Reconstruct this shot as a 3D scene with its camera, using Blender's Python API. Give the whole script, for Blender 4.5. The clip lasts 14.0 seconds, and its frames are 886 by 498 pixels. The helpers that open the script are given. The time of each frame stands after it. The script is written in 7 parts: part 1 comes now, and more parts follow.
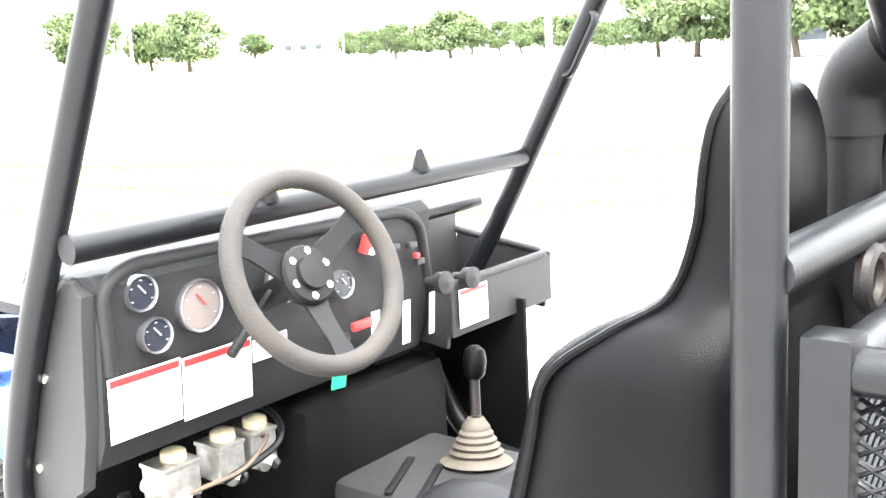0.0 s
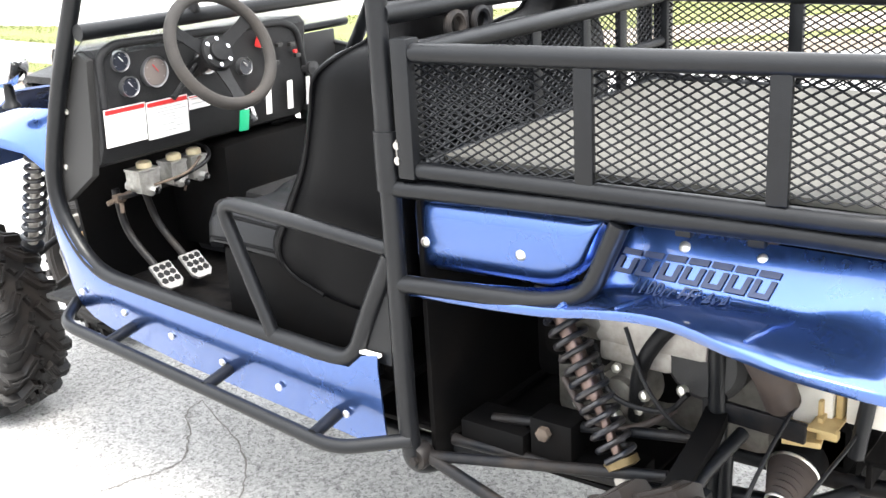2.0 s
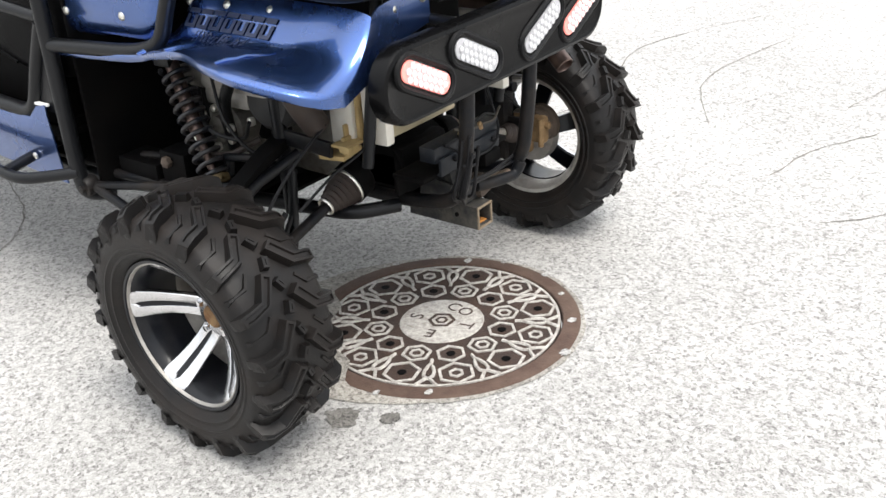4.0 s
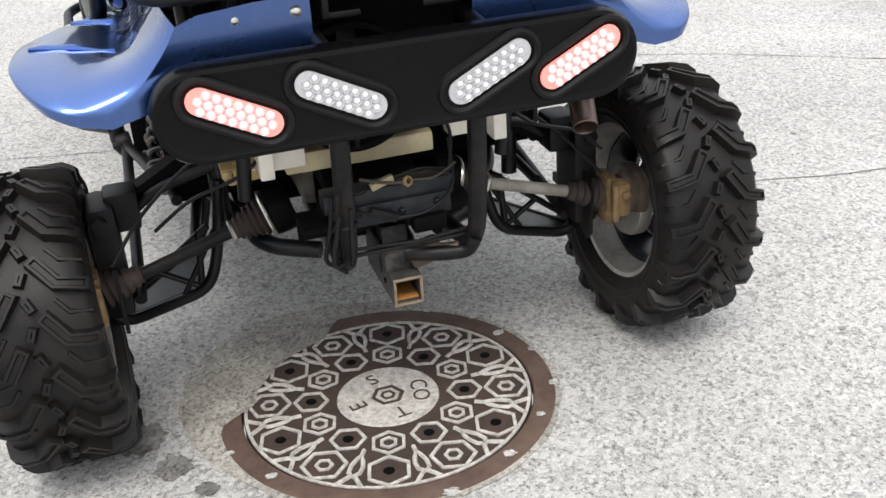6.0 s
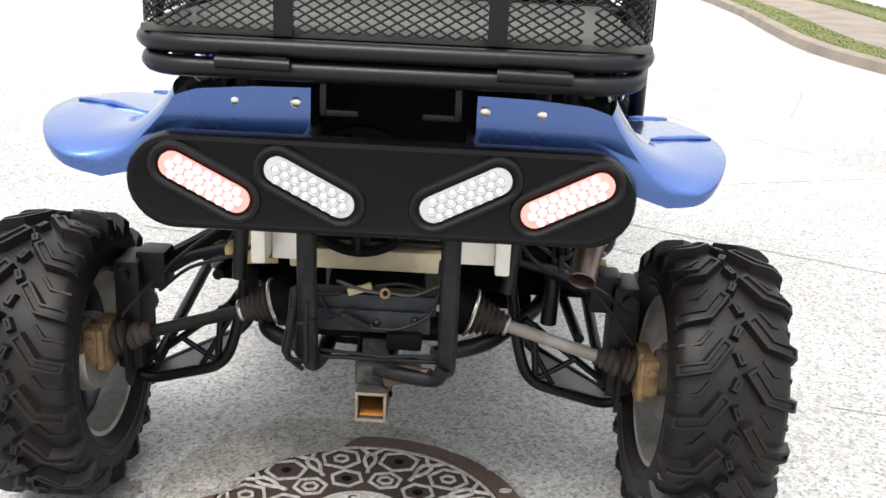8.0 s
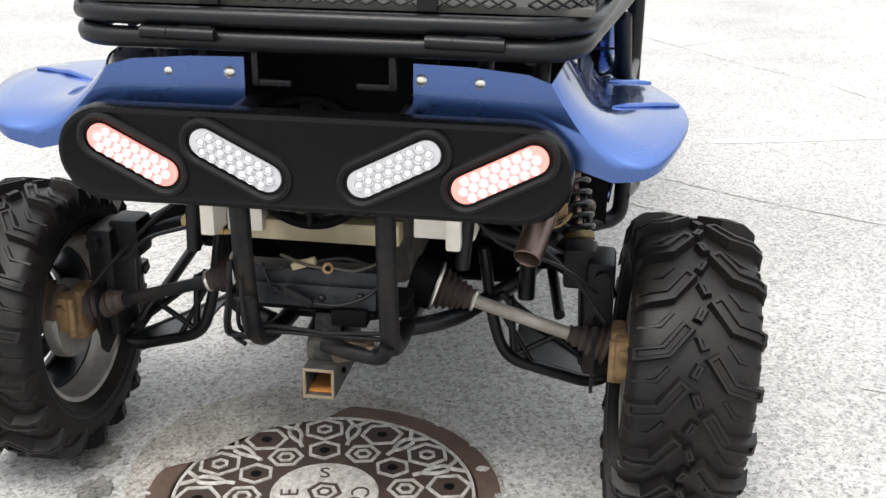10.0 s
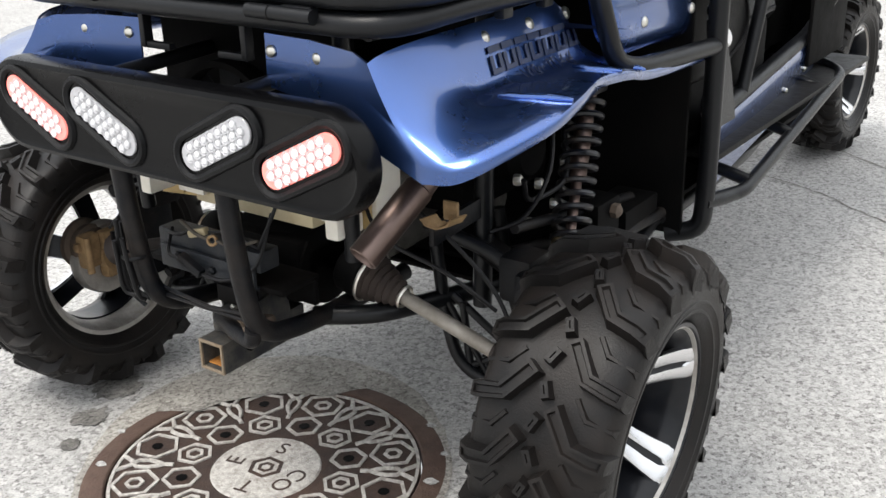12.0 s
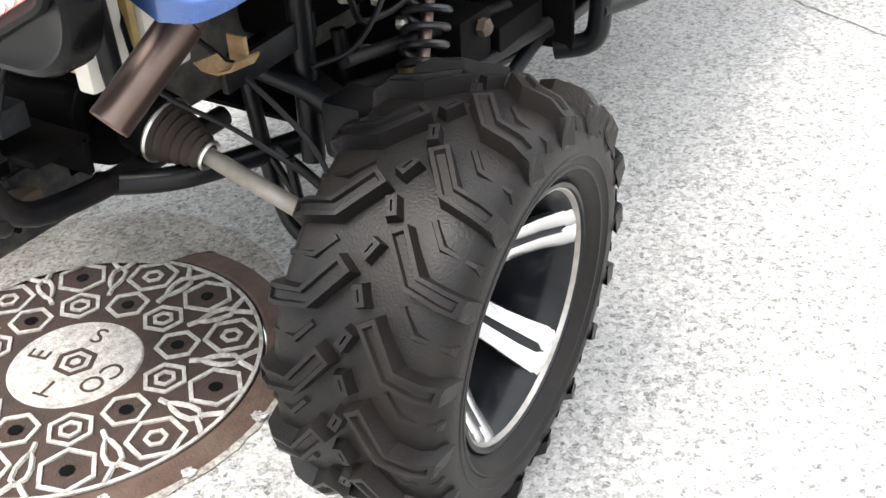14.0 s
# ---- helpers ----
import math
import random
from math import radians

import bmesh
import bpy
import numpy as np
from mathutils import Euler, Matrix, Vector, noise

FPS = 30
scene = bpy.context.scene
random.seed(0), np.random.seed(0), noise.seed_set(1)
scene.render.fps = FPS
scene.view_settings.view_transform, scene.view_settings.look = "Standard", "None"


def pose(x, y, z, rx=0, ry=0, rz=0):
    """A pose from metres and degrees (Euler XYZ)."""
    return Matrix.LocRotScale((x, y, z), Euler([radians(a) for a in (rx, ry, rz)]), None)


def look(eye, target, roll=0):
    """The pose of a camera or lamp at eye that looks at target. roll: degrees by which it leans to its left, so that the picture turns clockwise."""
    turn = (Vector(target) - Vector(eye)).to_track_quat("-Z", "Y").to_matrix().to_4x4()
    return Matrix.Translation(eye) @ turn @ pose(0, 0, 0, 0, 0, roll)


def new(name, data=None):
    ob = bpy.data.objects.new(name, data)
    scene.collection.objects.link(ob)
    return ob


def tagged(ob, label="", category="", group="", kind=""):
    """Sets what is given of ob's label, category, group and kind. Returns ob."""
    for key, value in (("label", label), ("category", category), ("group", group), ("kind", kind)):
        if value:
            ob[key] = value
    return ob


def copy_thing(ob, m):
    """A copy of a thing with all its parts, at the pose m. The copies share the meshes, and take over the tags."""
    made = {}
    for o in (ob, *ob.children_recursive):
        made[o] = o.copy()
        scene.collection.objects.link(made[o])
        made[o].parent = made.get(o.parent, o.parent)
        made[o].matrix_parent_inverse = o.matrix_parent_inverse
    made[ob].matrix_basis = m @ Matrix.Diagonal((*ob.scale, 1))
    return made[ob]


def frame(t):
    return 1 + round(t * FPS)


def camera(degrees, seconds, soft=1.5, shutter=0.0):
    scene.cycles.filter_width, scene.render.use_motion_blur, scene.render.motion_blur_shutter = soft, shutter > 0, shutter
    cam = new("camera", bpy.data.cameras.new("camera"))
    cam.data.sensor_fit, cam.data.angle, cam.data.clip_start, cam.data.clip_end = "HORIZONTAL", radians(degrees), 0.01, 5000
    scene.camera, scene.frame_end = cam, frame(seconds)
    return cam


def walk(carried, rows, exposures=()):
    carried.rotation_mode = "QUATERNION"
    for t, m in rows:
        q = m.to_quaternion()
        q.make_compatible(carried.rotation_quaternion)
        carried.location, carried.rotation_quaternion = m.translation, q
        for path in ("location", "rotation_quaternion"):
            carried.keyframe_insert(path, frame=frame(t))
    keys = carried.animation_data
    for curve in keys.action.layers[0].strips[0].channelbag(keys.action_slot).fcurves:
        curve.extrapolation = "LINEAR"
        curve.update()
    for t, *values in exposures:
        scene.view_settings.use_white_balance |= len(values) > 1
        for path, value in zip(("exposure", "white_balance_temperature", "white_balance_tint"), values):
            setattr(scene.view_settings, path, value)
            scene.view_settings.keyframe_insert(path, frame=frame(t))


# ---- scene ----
cam = camera(45.2, 14.0)
PATH = [
    (0, (-1.337, 0.147, 1.553), (0.195, 1.374, 1.169), -3.0),
    (0.5, (-1.614, -0.093, 1.611), (-0.024, 1.076, 1.285), -1.7),
    (1, (-1.830, -0.364, 1.599), (-0.251, 0.800, 1.211), -2.3),
    (1.5, (-1.908, -0.619, 1.586), (-0.393, 0.584, 1.081), -3.0),
    (2, (-2.101, -0.880, 1.562), (-0.606, 0.293, 0.938), -3.4),
    (2.5, (-2.272, -1.147, 1.517), (-0.765, -0.048, 0.794), -2.4),
    (3, (-2.336, -1.443, 1.571), (-0.821, -0.437, 0.739), -1.1),
    (3.5, (-2.251, -1.769, 1.512), (-0.768, -0.734, 0.659), -2.2),
    (3.7, (-2.197, -1.885, 1.503), (-0.739, -0.821, 0.640), -3.0),
    (5.8, (-0.634, -2.383, 1.427), (-0.032, -0.716, 0.502), -5.2),
    (6, (-0.495, -2.399, 1.414), (0.007, -0.687, 0.510), -4.0),
    (6.5, (-0.194, -2.429, 1.371), (0.101, -0.617, 0.577), -0.3),
    (7, (-0.039, -2.423, 1.370), (0.133, -0.565, 0.652), 2.3),
    (7.5, (0.075, -2.452, 1.310), (0.131, -0.527, 0.689), 3.5),
    (7.7, (0.111, -2.460, 1.290), (0.123, -0.527, 0.693), 3.2),
    (9.8, (0.441, -2.330, 1.310), (0.147, -0.492, 0.579), 0.3),
    (10, (0.499, -2.325, 1.316), (0.208, -0.471, 0.622), 0.7),
    (10.5, (0.682, -2.312, 1.260), (0.384, -0.428, 0.644), 2.6),
    (11, (0.863, -2.180, 1.232), (0.472, -0.332, 0.569), 3.2),
    (11.5, (1.096, -2.033, 1.254), (0.476, -0.278, 0.525), 1.7),
    (12, (1.399, -1.734, 1.288), (0.312, -0.232, 0.538), -1.5),
    (12.5, (1.554, -1.584, 1.313), (0.289, -0.219, 0.579), 1.7),
    (13, (1.756, -1.546, 1.303), (0.474, -0.204, 0.558), 1.4),
    (13.5, (1.667, -1.403, 1.250), (0.484, -0.062, 0.354), -4.8),
    (14, (1.305, -1.267, 1.179), (0.390, 0.132, 0.081), -3.0),
]
EXPOSURES = [(0.0, 3.7), (0.5, 2.3), (1.0, 1.4), (1.5, 1.85), (2.0, 2.37), (2.5, 2.3), (3.0, 1.9), (3.5, 1.25), (6.0, 0.6), (6.5, 0.65), (7.0, 0.9), (7.5, 0.98), (10.0, 0.84), (10.5, 0.82), (11.0, 0.65), (11.5, 0.57), (12.0, 0.76), (12.5, 1.58), (13.0, 1.72), (14.0, 1.5)]
walk(cam, [(t, look(eye, target, roll)) for t, eye, target, roll in PATH], EXPOSURES)

# ---- light ----
SUN_ELEV, SUN_TURN = 62.0, 200.0
world = bpy.data.worlds.new("overcast_sky")
scene.world = world
world.use_nodes = True
wn, wl = world.node_tree.nodes, world.node_tree.links
wn.clear()
sky = wn.new("ShaderNodeTexSky")
sky.sky_type, sky.sun_disc = "NISHITA", False
sky.sun_elevation, sky.sun_rotation = radians(SUN_ELEV), radians(SUN_TURN)
sky.dust_density, sky.air_density = 3.0, 1.0
cloud = wn.new("ShaderNodeMixRGB")
cloud.inputs[0].default_value = 0.85
# an overcast sky is about three times as bright overhead as at the horizon
geo_in, axes, rise, veil = wn.new("ShaderNodeTexCoord"), wn.new("ShaderNodeSeparateXYZ"), wn.new("ShaderNodeMapRange"), wn.new("ShaderNodeMixRGB")
rise.inputs[1].default_value, rise.inputs[2].default_value, rise.inputs[3].default_value, rise.inputs[4].default_value = 0.0, 1.0, 0.34, 1.0
veil.blend_type, veil.inputs[0].default_value = "MULTIPLY", 1.0
veil.inputs[2].default_value = (9.95, 10.1, 10.2, 1)
wl.new(geo_in.outputs["Generated"], axes.inputs[0])
wl.new(axes.outputs[2], rise.inputs[0])
wl.new(rise.outputs[0], veil.inputs[1])
wl.new(veil.outputs[0], cloud.inputs[2])
wl.new(sky.outputs[0], cloud.inputs[1])
back = wn.new("ShaderNodeBackground")
back.inputs[1].default_value = 0.15
wl.new(cloud.outputs[0], back.inputs[0])
wout = wn.new("ShaderNodeOutputWorld")
wl.new(back.outputs[0], wout.inputs[0])
sun_data = bpy.data.lights.new("sun", "SUN")
sun_data.energy, sun_data.angle, sun_data.color = 1.5, radians(24), (1.0, 0.96, 0.9)
sun = new("sun", sun_data)
az, el = radians(SUN_TURN), radians(SUN_ELEV)
sun.matrix_world = look((8 * math.sin(az) * math.cos(el), 8 * math.cos(az) * math.cos(el), 8 * math.sin(el)), (0, 0, 0))


# ---- materials ----
def mat(name, base, rough=0.5, metal=0.0, vary=0.0, scale=30.0, bump=0.0, bump_scale=None, second=None, second_amount=0.0, second_scale=4.0, coat=0.0, spec=0.5, per_object=0.0):
    """A surface with grain, slow patches of a second colour (dust, wear, stains) and fine relief."""
    m = bpy.data.materials.new(name)
    m.use_nodes = True
    n, l = m.node_tree.nodes, m.node_tree.links
    p = n["Principled BSDF"]
    p.inputs["Roughness"].default_value = rough
    p.inputs["Metallic"].default_value = metal
    p.inputs["Coat Weight"].default_value = coat
    p.inputs["Coat Roughness"].default_value = 0.05
    p.inputs["Specular IOR Level"].default_value = spec
    co = n.new("ShaderNodeTexCoord")
    col = n.new("ShaderNodeMixRGB")
    col.inputs[1].default_value = (*[c * (1 - vary) for c in base], 1)
    col.inputs[2].default_value = (*[min(1, c * (1 + vary)) for c in base], 1)
    g = n.new("ShaderNodeTexNoise")
    g.inputs["Scale"].default_value, g.inputs["Detail"].default_value = scale, 5
    l.new(co.outputs["Object"], g.inputs["Vector"])
    l.new(g.outputs[0], col.inputs[0])
    last = col.outputs[0]
    if second:
        s = n.new("ShaderNodeTexNoise")
        s.inputs["Scale"].default_value, s.inputs["Detail"].default_value, s.inputs["Roughness"].default_value = second_scale, 8, 0.65
        l.new(co.outputs["Object"], s.inputs["Vector"])
        r = n.new("ShaderNodeMapRange")
        r.inputs[1].default_value, r.inputs[2].default_value, r.inputs[4].default_value = 0.42, 0.72, second_amount
        l.new(s.outputs[0], r.inputs[0])
        mix = n.new("ShaderNodeMixRGB")
        mix.inputs[2].default_value = (*second, 1)
        l.new(r.outputs[0], mix.inputs[0])
        l.new(last, mix.inputs[1])
        last = mix.outputs[0]
        rr = n.new("ShaderNodeMapRange")
        rr.inputs[3].default_value, rr.inputs[4].default_value = rough, min(1, rough + 0.35)
        l.new(r.outputs[0], rr.inputs[0])
        l.new(rr.outputs[0], p.inputs["Roughness"])
    if per_object:
        info = n.new("ShaderNodeObjectInfo")
        hs = n.new("ShaderNodeHueSaturation")
        vr = n.new("ShaderNodeMapRange")
        vr.inputs[3].default_value, vr.inputs[4].default_value = 1 - per_object, 1 + per_object
        l.new(info.outputs["Random"], vr.inputs[0])
        l.new(vr.outputs[0], hs.inputs["Value"])
        l.new(last, hs.inputs["Color"])
        last = hs.outputs[0]
    l.new(last, p.inputs["Base Color"])
    if bump:
        b = n.new("ShaderNodeBump")
        b.inputs["Strength"].default_value, b.inputs["Distance"].default_value = bump, 0.004
        bn = n.new("ShaderNodeTexNoise")
        bn.inputs["Scale"].default_value, bn.inputs["Detail"].default_value = bump_scale or scale, 4
        l.new(co.outputs["Object"], bn.inputs["Vector"])
        l.new(bn.outputs[0], b.inputs["Height"])
        l.new(b.outputs[0], p.inputs["Normal"])
    return m


def glow(name, colour, strength, rough=0.2):
    m = mat(name, colour, rough)
    p = m.node_tree.nodes["Principled BSDF"]
    p.inputs["Emission Color"].default_value, p.inputs["Emission Strength"].default_value = (*colour, 1), strength
    return m


BLACK = mat("black_powder_coat", (0.0045, 0.005, 0.0062), 0.32, vary=0.25, scale=60, bump=0.12, bump_scale=400, second=(0.016, 0.0165, 0.018), second_amount=0.25, second_scale=5, spec=0.28)
GREYBLACK = mat("worn_black_steel", (0.0045, 0.0052, 0.007), 0.40, vary=0.3, scale=40, bump=0.2, bump_scale=250, second=(0.05, 0.038, 0.028), second_amount=0.4, second_scale=11, spec=0.2)
PLASTIC = mat("textured_black_plastic", (0.0045, 0.0047, 0.0055), 0.40, vary=0.2, scale=90, bump=0.3, bump_scale=900, second=(0.018, 0.0175, 0.017), second_amount=0.3, second_scale=3, spec=0.19)
GLOSS = mat("glossy_black_plate", (0.0022, 0.0022, 0.0026), 0.22, vary=0.2, scale=60, bump=0.05, bump_scale=300, second=(0.006, 0.006, 0.006), second_amount=0.3, second_scale=4, spec=0.15)
DASH = mat("textured_grey_dash_plastic", (0.017, 0.0172, 0.0185), 0.5, vary=0.2, scale=90, bump=0.3, bump_scale=900, second=(0.032, 0.031, 0.03), second_amount=0.35, second_scale=3, spec=0.25)
ENGINE = mat("dirty_cast_engine_alloy", (0.20, 0.19, 0.17), 0.55, 0.6, vary=0.35, scale=25, bump=0.4, bump_scale=120, second=(0.05, 0.038, 0.028), second_amount=0.8, second_scale=9)
COVER = mat("pale_cast_alloy", (0.42, 0.40, 0.37), 0.5, 0.5, vary=0.25, scale=25, bump=0.3, bump_scale=120, second=(0.12, 0.09, 0.065), second_amount=0.6, second_scale=10)
PLASTIC_SIDE = mat("grey_black_plastic", (0.016, 0.0155, 0.0155), 0.55, vary=0.2, scale=90, bump=0.3, bump_scale=900, second=(0.06, 0.058, 0.055), second_amount=0.4, second_scale=3)
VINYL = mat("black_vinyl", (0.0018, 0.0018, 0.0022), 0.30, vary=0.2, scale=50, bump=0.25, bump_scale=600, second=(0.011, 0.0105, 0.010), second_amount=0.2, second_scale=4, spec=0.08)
# paler copy of the vinyl: sky light on the cushion tops put into colour
SEATTOP = mat("skylit_black_vinyl", (0.007, 0.0075, 0.009), 0.34, vary=0.2, scale=50, bump=0.25, bump_scale=600, second=(0.016, 0.0155, 0.015), second_amount=0.3, second_scale=4, spec=0.22)
# near-black undercoat; on the engine and in holes it also holds the shade
DARK = mat("undercoat_and_shade", (0.0014, 0.0014, 0.0016), 0.65, vary=0.4, scale=25, bump=0.3, second=(0.008, 0.006, 0.005), second_amount=0.4, second_scale=9, spec=0.1)
HITCH = mat("dusty_worn_grey_steel", (0.030, 0.031, 0.034), 0.55, 0.3, vary=0.3, scale=40, bump=0.25, bump_scale=200, second=(0.17, 0.155, 0.125), second_amount=0.6, second_scale=26, spec=0.3)
RUBBER = mat("dusty_tyre_rubber", (0.0070, 0.0064, 0.0064), 0.40, vary=0.3, scale=30, bump=0.2, bump_scale=300, second=(0.034, 0.025, 0.020), second_amount=0.4, second_scale=7, spec=0.25)
RUBBER_RED = mat("brown_dusty_boot_rubber", (0.030, 0.021, 0.018), 0.6, vary=0.35, scale=30, bump=0.3, second=(0.085, 0.062, 0.048), second_amount=0.55, second_scale=12)
ALLOY = mat("machined_aluminium", (0.75, 0.75, 0.76), 0.26, 1.0, vary=0.12, scale=20, bump=0.06, bump_scale=500)
ALLOY_DULL = mat("dull_cast_aluminium", (0.50, 0.48, 0.45), 0.42, 0.8, vary=0.25, scale=30, bump=0.3, bump_scale=200, second=(0.16, 0.13, 0.10), second_amount=0.6, second_scale=14)
RIM_BLACK = mat("gloss_black_rim", (0.004, 0.005, 0.008), 0.28, vary=0.2, second=(0.03, 0.028, 0.026), second_amount=0.3, second_scale=12, coat=0.15, spec=0.25)
CHROME = mat("chrome", (0.85, 0.85, 0.86), 0.12, 1.0, vary=0.05)
BOLT = mat("zinc_bolt", (0.72, 0.70, 0.64), 0.3, 0.9, vary=0.15, scale=200)
RUST = mat("rusty_steel", (0.17, 0.085, 0.035), 0.85, vary=0.5, scale=60, bump=0.6, bump_scale=150, second=(0.30, 0.21, 0.11), second_amount=0.8, second_scale=25)
TANCAST = mat("tan_stained_casting", (0.27, 0.175, 0.085), 0.7, 0.2, vary=0.45, scale=50, bump=0.5, bump_scale=140, second=(0.12, 0.07, 0.035), second_amount=0.7, second_scale=22)
LIP = mat("worn_dusty_steel_lip", (0.20, 0.15, 0.10), 0.7, 0.3, vary=0.4, scale=80, bump=0.4, second=(0.36, 0.31, 0.24), second_amount=0.6, second_scale=30)
RUST_DULL = mat("dusty_brown_rust", (0.10, 0.072, 0.052), 0.8, vary=0.4, scale=40, bump=0.4, second=(0.035, 0.033, 0.033), second_amount=0.6, second_scale=18)
RUST_ORANGE = mat("orange_rust", (0.42, 0.17, 0.03), 0.9, vary=0.4, scale=80, bump=0.5, second=(0.2, 0.09, 0.03), second_amount=0.7, second_scale=30)
CREAM = mat("cream_plastic_tank", (0.58, 0.50, 0.33), 0.5, vary=0.1, scale=20, second=(0.30, 0.19, 0.08), second_amount=0.45, second_scale=12)
WHITE = mat("white_label", (0.80, 0.79, 0.77), 0.4, vary=0.05)
RED = mat("red_label_band", (0.55, 0.03, 0.03), 0.4, vary=0.1)
GREY_PRINT = mat("grey_small_print", (0.42, 0.42, 0.42), 0.5)
GREEN = mat("green_key_tag", (0.02, 0.42, 0.20), 0.4)
DECAL = mat("dark_navy_decal", (0.020, 0.032, 0.080), 0.4)
FOAM = mat("brown_foam_filter", (0.058, 0.043, 0.037), 0.95, vary=0.35, scale=70, bump=0.8, bump_scale=350, second=(0.12, 0.085, 0.07), second_amount=0.6, second_scale=10)
FOAM_RIM = mat("tan_filter_cap", (0.42, 0.30, 0.22), 0.6, vary=0.15)
BOOT = mat("dusty_brown_rubber_gaiter", (0.050, 0.042, 0.032), 0.75, vary=0.3, scale=30, bump=0.3)
STEER = mat("worn_grey_foam_grip", (0.022, 0.0195, 0.018), 0.8, vary=0.3, scale=40, bump=0.4, bump_scale=350, second=(0.055, 0.045, 0.036), second_amount=0.5, second_scale=8)
BEDFLOOR = mat("grey_weathered_bed_board", (0.070, 0.068, 0.060), 0.8, vary=0.2, scale=12, bump=0.2, bump_scale=90, second=(0.115, 0.11, 0.098), second_amount=0.5, second_scale=3)
SHAFT = mat("dusty_grey_steel_shaft", (0.34, 0.315, 0.28), 0.55, 0.5, vary=0.25, scale=30, second=(0.13, 0.10, 0.07), second_amount=0.6, second_scale=12)
RIM_GREY = mat("dull_chrome_rim", (0.30, 0.30, 0.31), 0.3, 0.9, vary=0.1)
GAUGE = mat("gauge_face", (0.02, 0.022, 0.03), 0.25, vary=0.2)
GAUGE_PALE = mat("pale_gauge_face", (0.17, 0.145, 0.135), 0.3, vary=0.1)
LENS_CLEAR = mat("clear_led_lens", (0.46, 0.46, 0.48), 0.15, vary=0.15, scale=150, bump=0.5, bump_scale=120, coat=0.6)
LED_CLEAR = glow("white_led_dome", (0.72, 0.72, 0.73), 0.05)
LENS_RED = glow("lit_red_lens", (0.80, 0.22, 0.19), 0.65)
LED_RED = glow("lit_red_led", (1.0, 0.50, 0.46), 1.3)
CUP = mat("clear_led_cup", (0.55, 0.55, 0.57), 0.2, vary=0.05, coat=0.5)
EXHAUST = mat("brown_heat_stained_pipe", (0.16, 0.115, 0.10), 0.32, 0.9, vary=0.3, scale=12, second=(0.07, 0.05, 0.045), second_amount=0.7, second_scale=8)
SPRING = mat("black_coil_spring", (0.008, 0.010, 0.015), 0.3, vary=0.2, second=(0.08, 0.06, 0.04), second_amount=0.4, second_scale=20)
GOLD = mat("yellow_zinc_collar", (0.17, 0.125, 0.06), 0.5, 0.7, vary=0.3, scale=80)
WIRE = mat("black_cable", (0.005, 0.005, 0.006), 0.45, spec=0.25)
CONNECTOR = mat("beige_connector", (0.34, 0.28, 0.17), 0.5, vary=0.15)
BLUE = mat("metallic_blue_paint", (0.055, 0.118, 0.340), 0.26, 0.95, vary=0.10, scale=700, second=(0.08, 0.12, 0.26), second_amount=0.2, second_scale=2.5, coat=1.0)
IRON = mat("rusty_cast_iron", (0.046, 0.031, 0.026), 0.75, 0.2, vary=0.4, scale=60, bump=0.6, bump_scale=220, second=(0.11, 0.062, 0.042), second_amount=0.5, second_scale=12)
IRON_RING = mat("brown_rusted_ring", (0.075, 0.044, 0.033), 0.85, vary=0.4, scale=50, bump=0.7, bump_scale=160, second=(0.17, 0.12, 0.09), second_amount=0.5, second_scale=9)
GRIT = mat("pale_worn_grit", (0.53, 0.51, 0.475), 0.9, vary=0.5, scale=150, bump=0.8, bump_scale=220, second=(0.17, 0.14, 0.12), second_amount=0.75, second_scale=60)


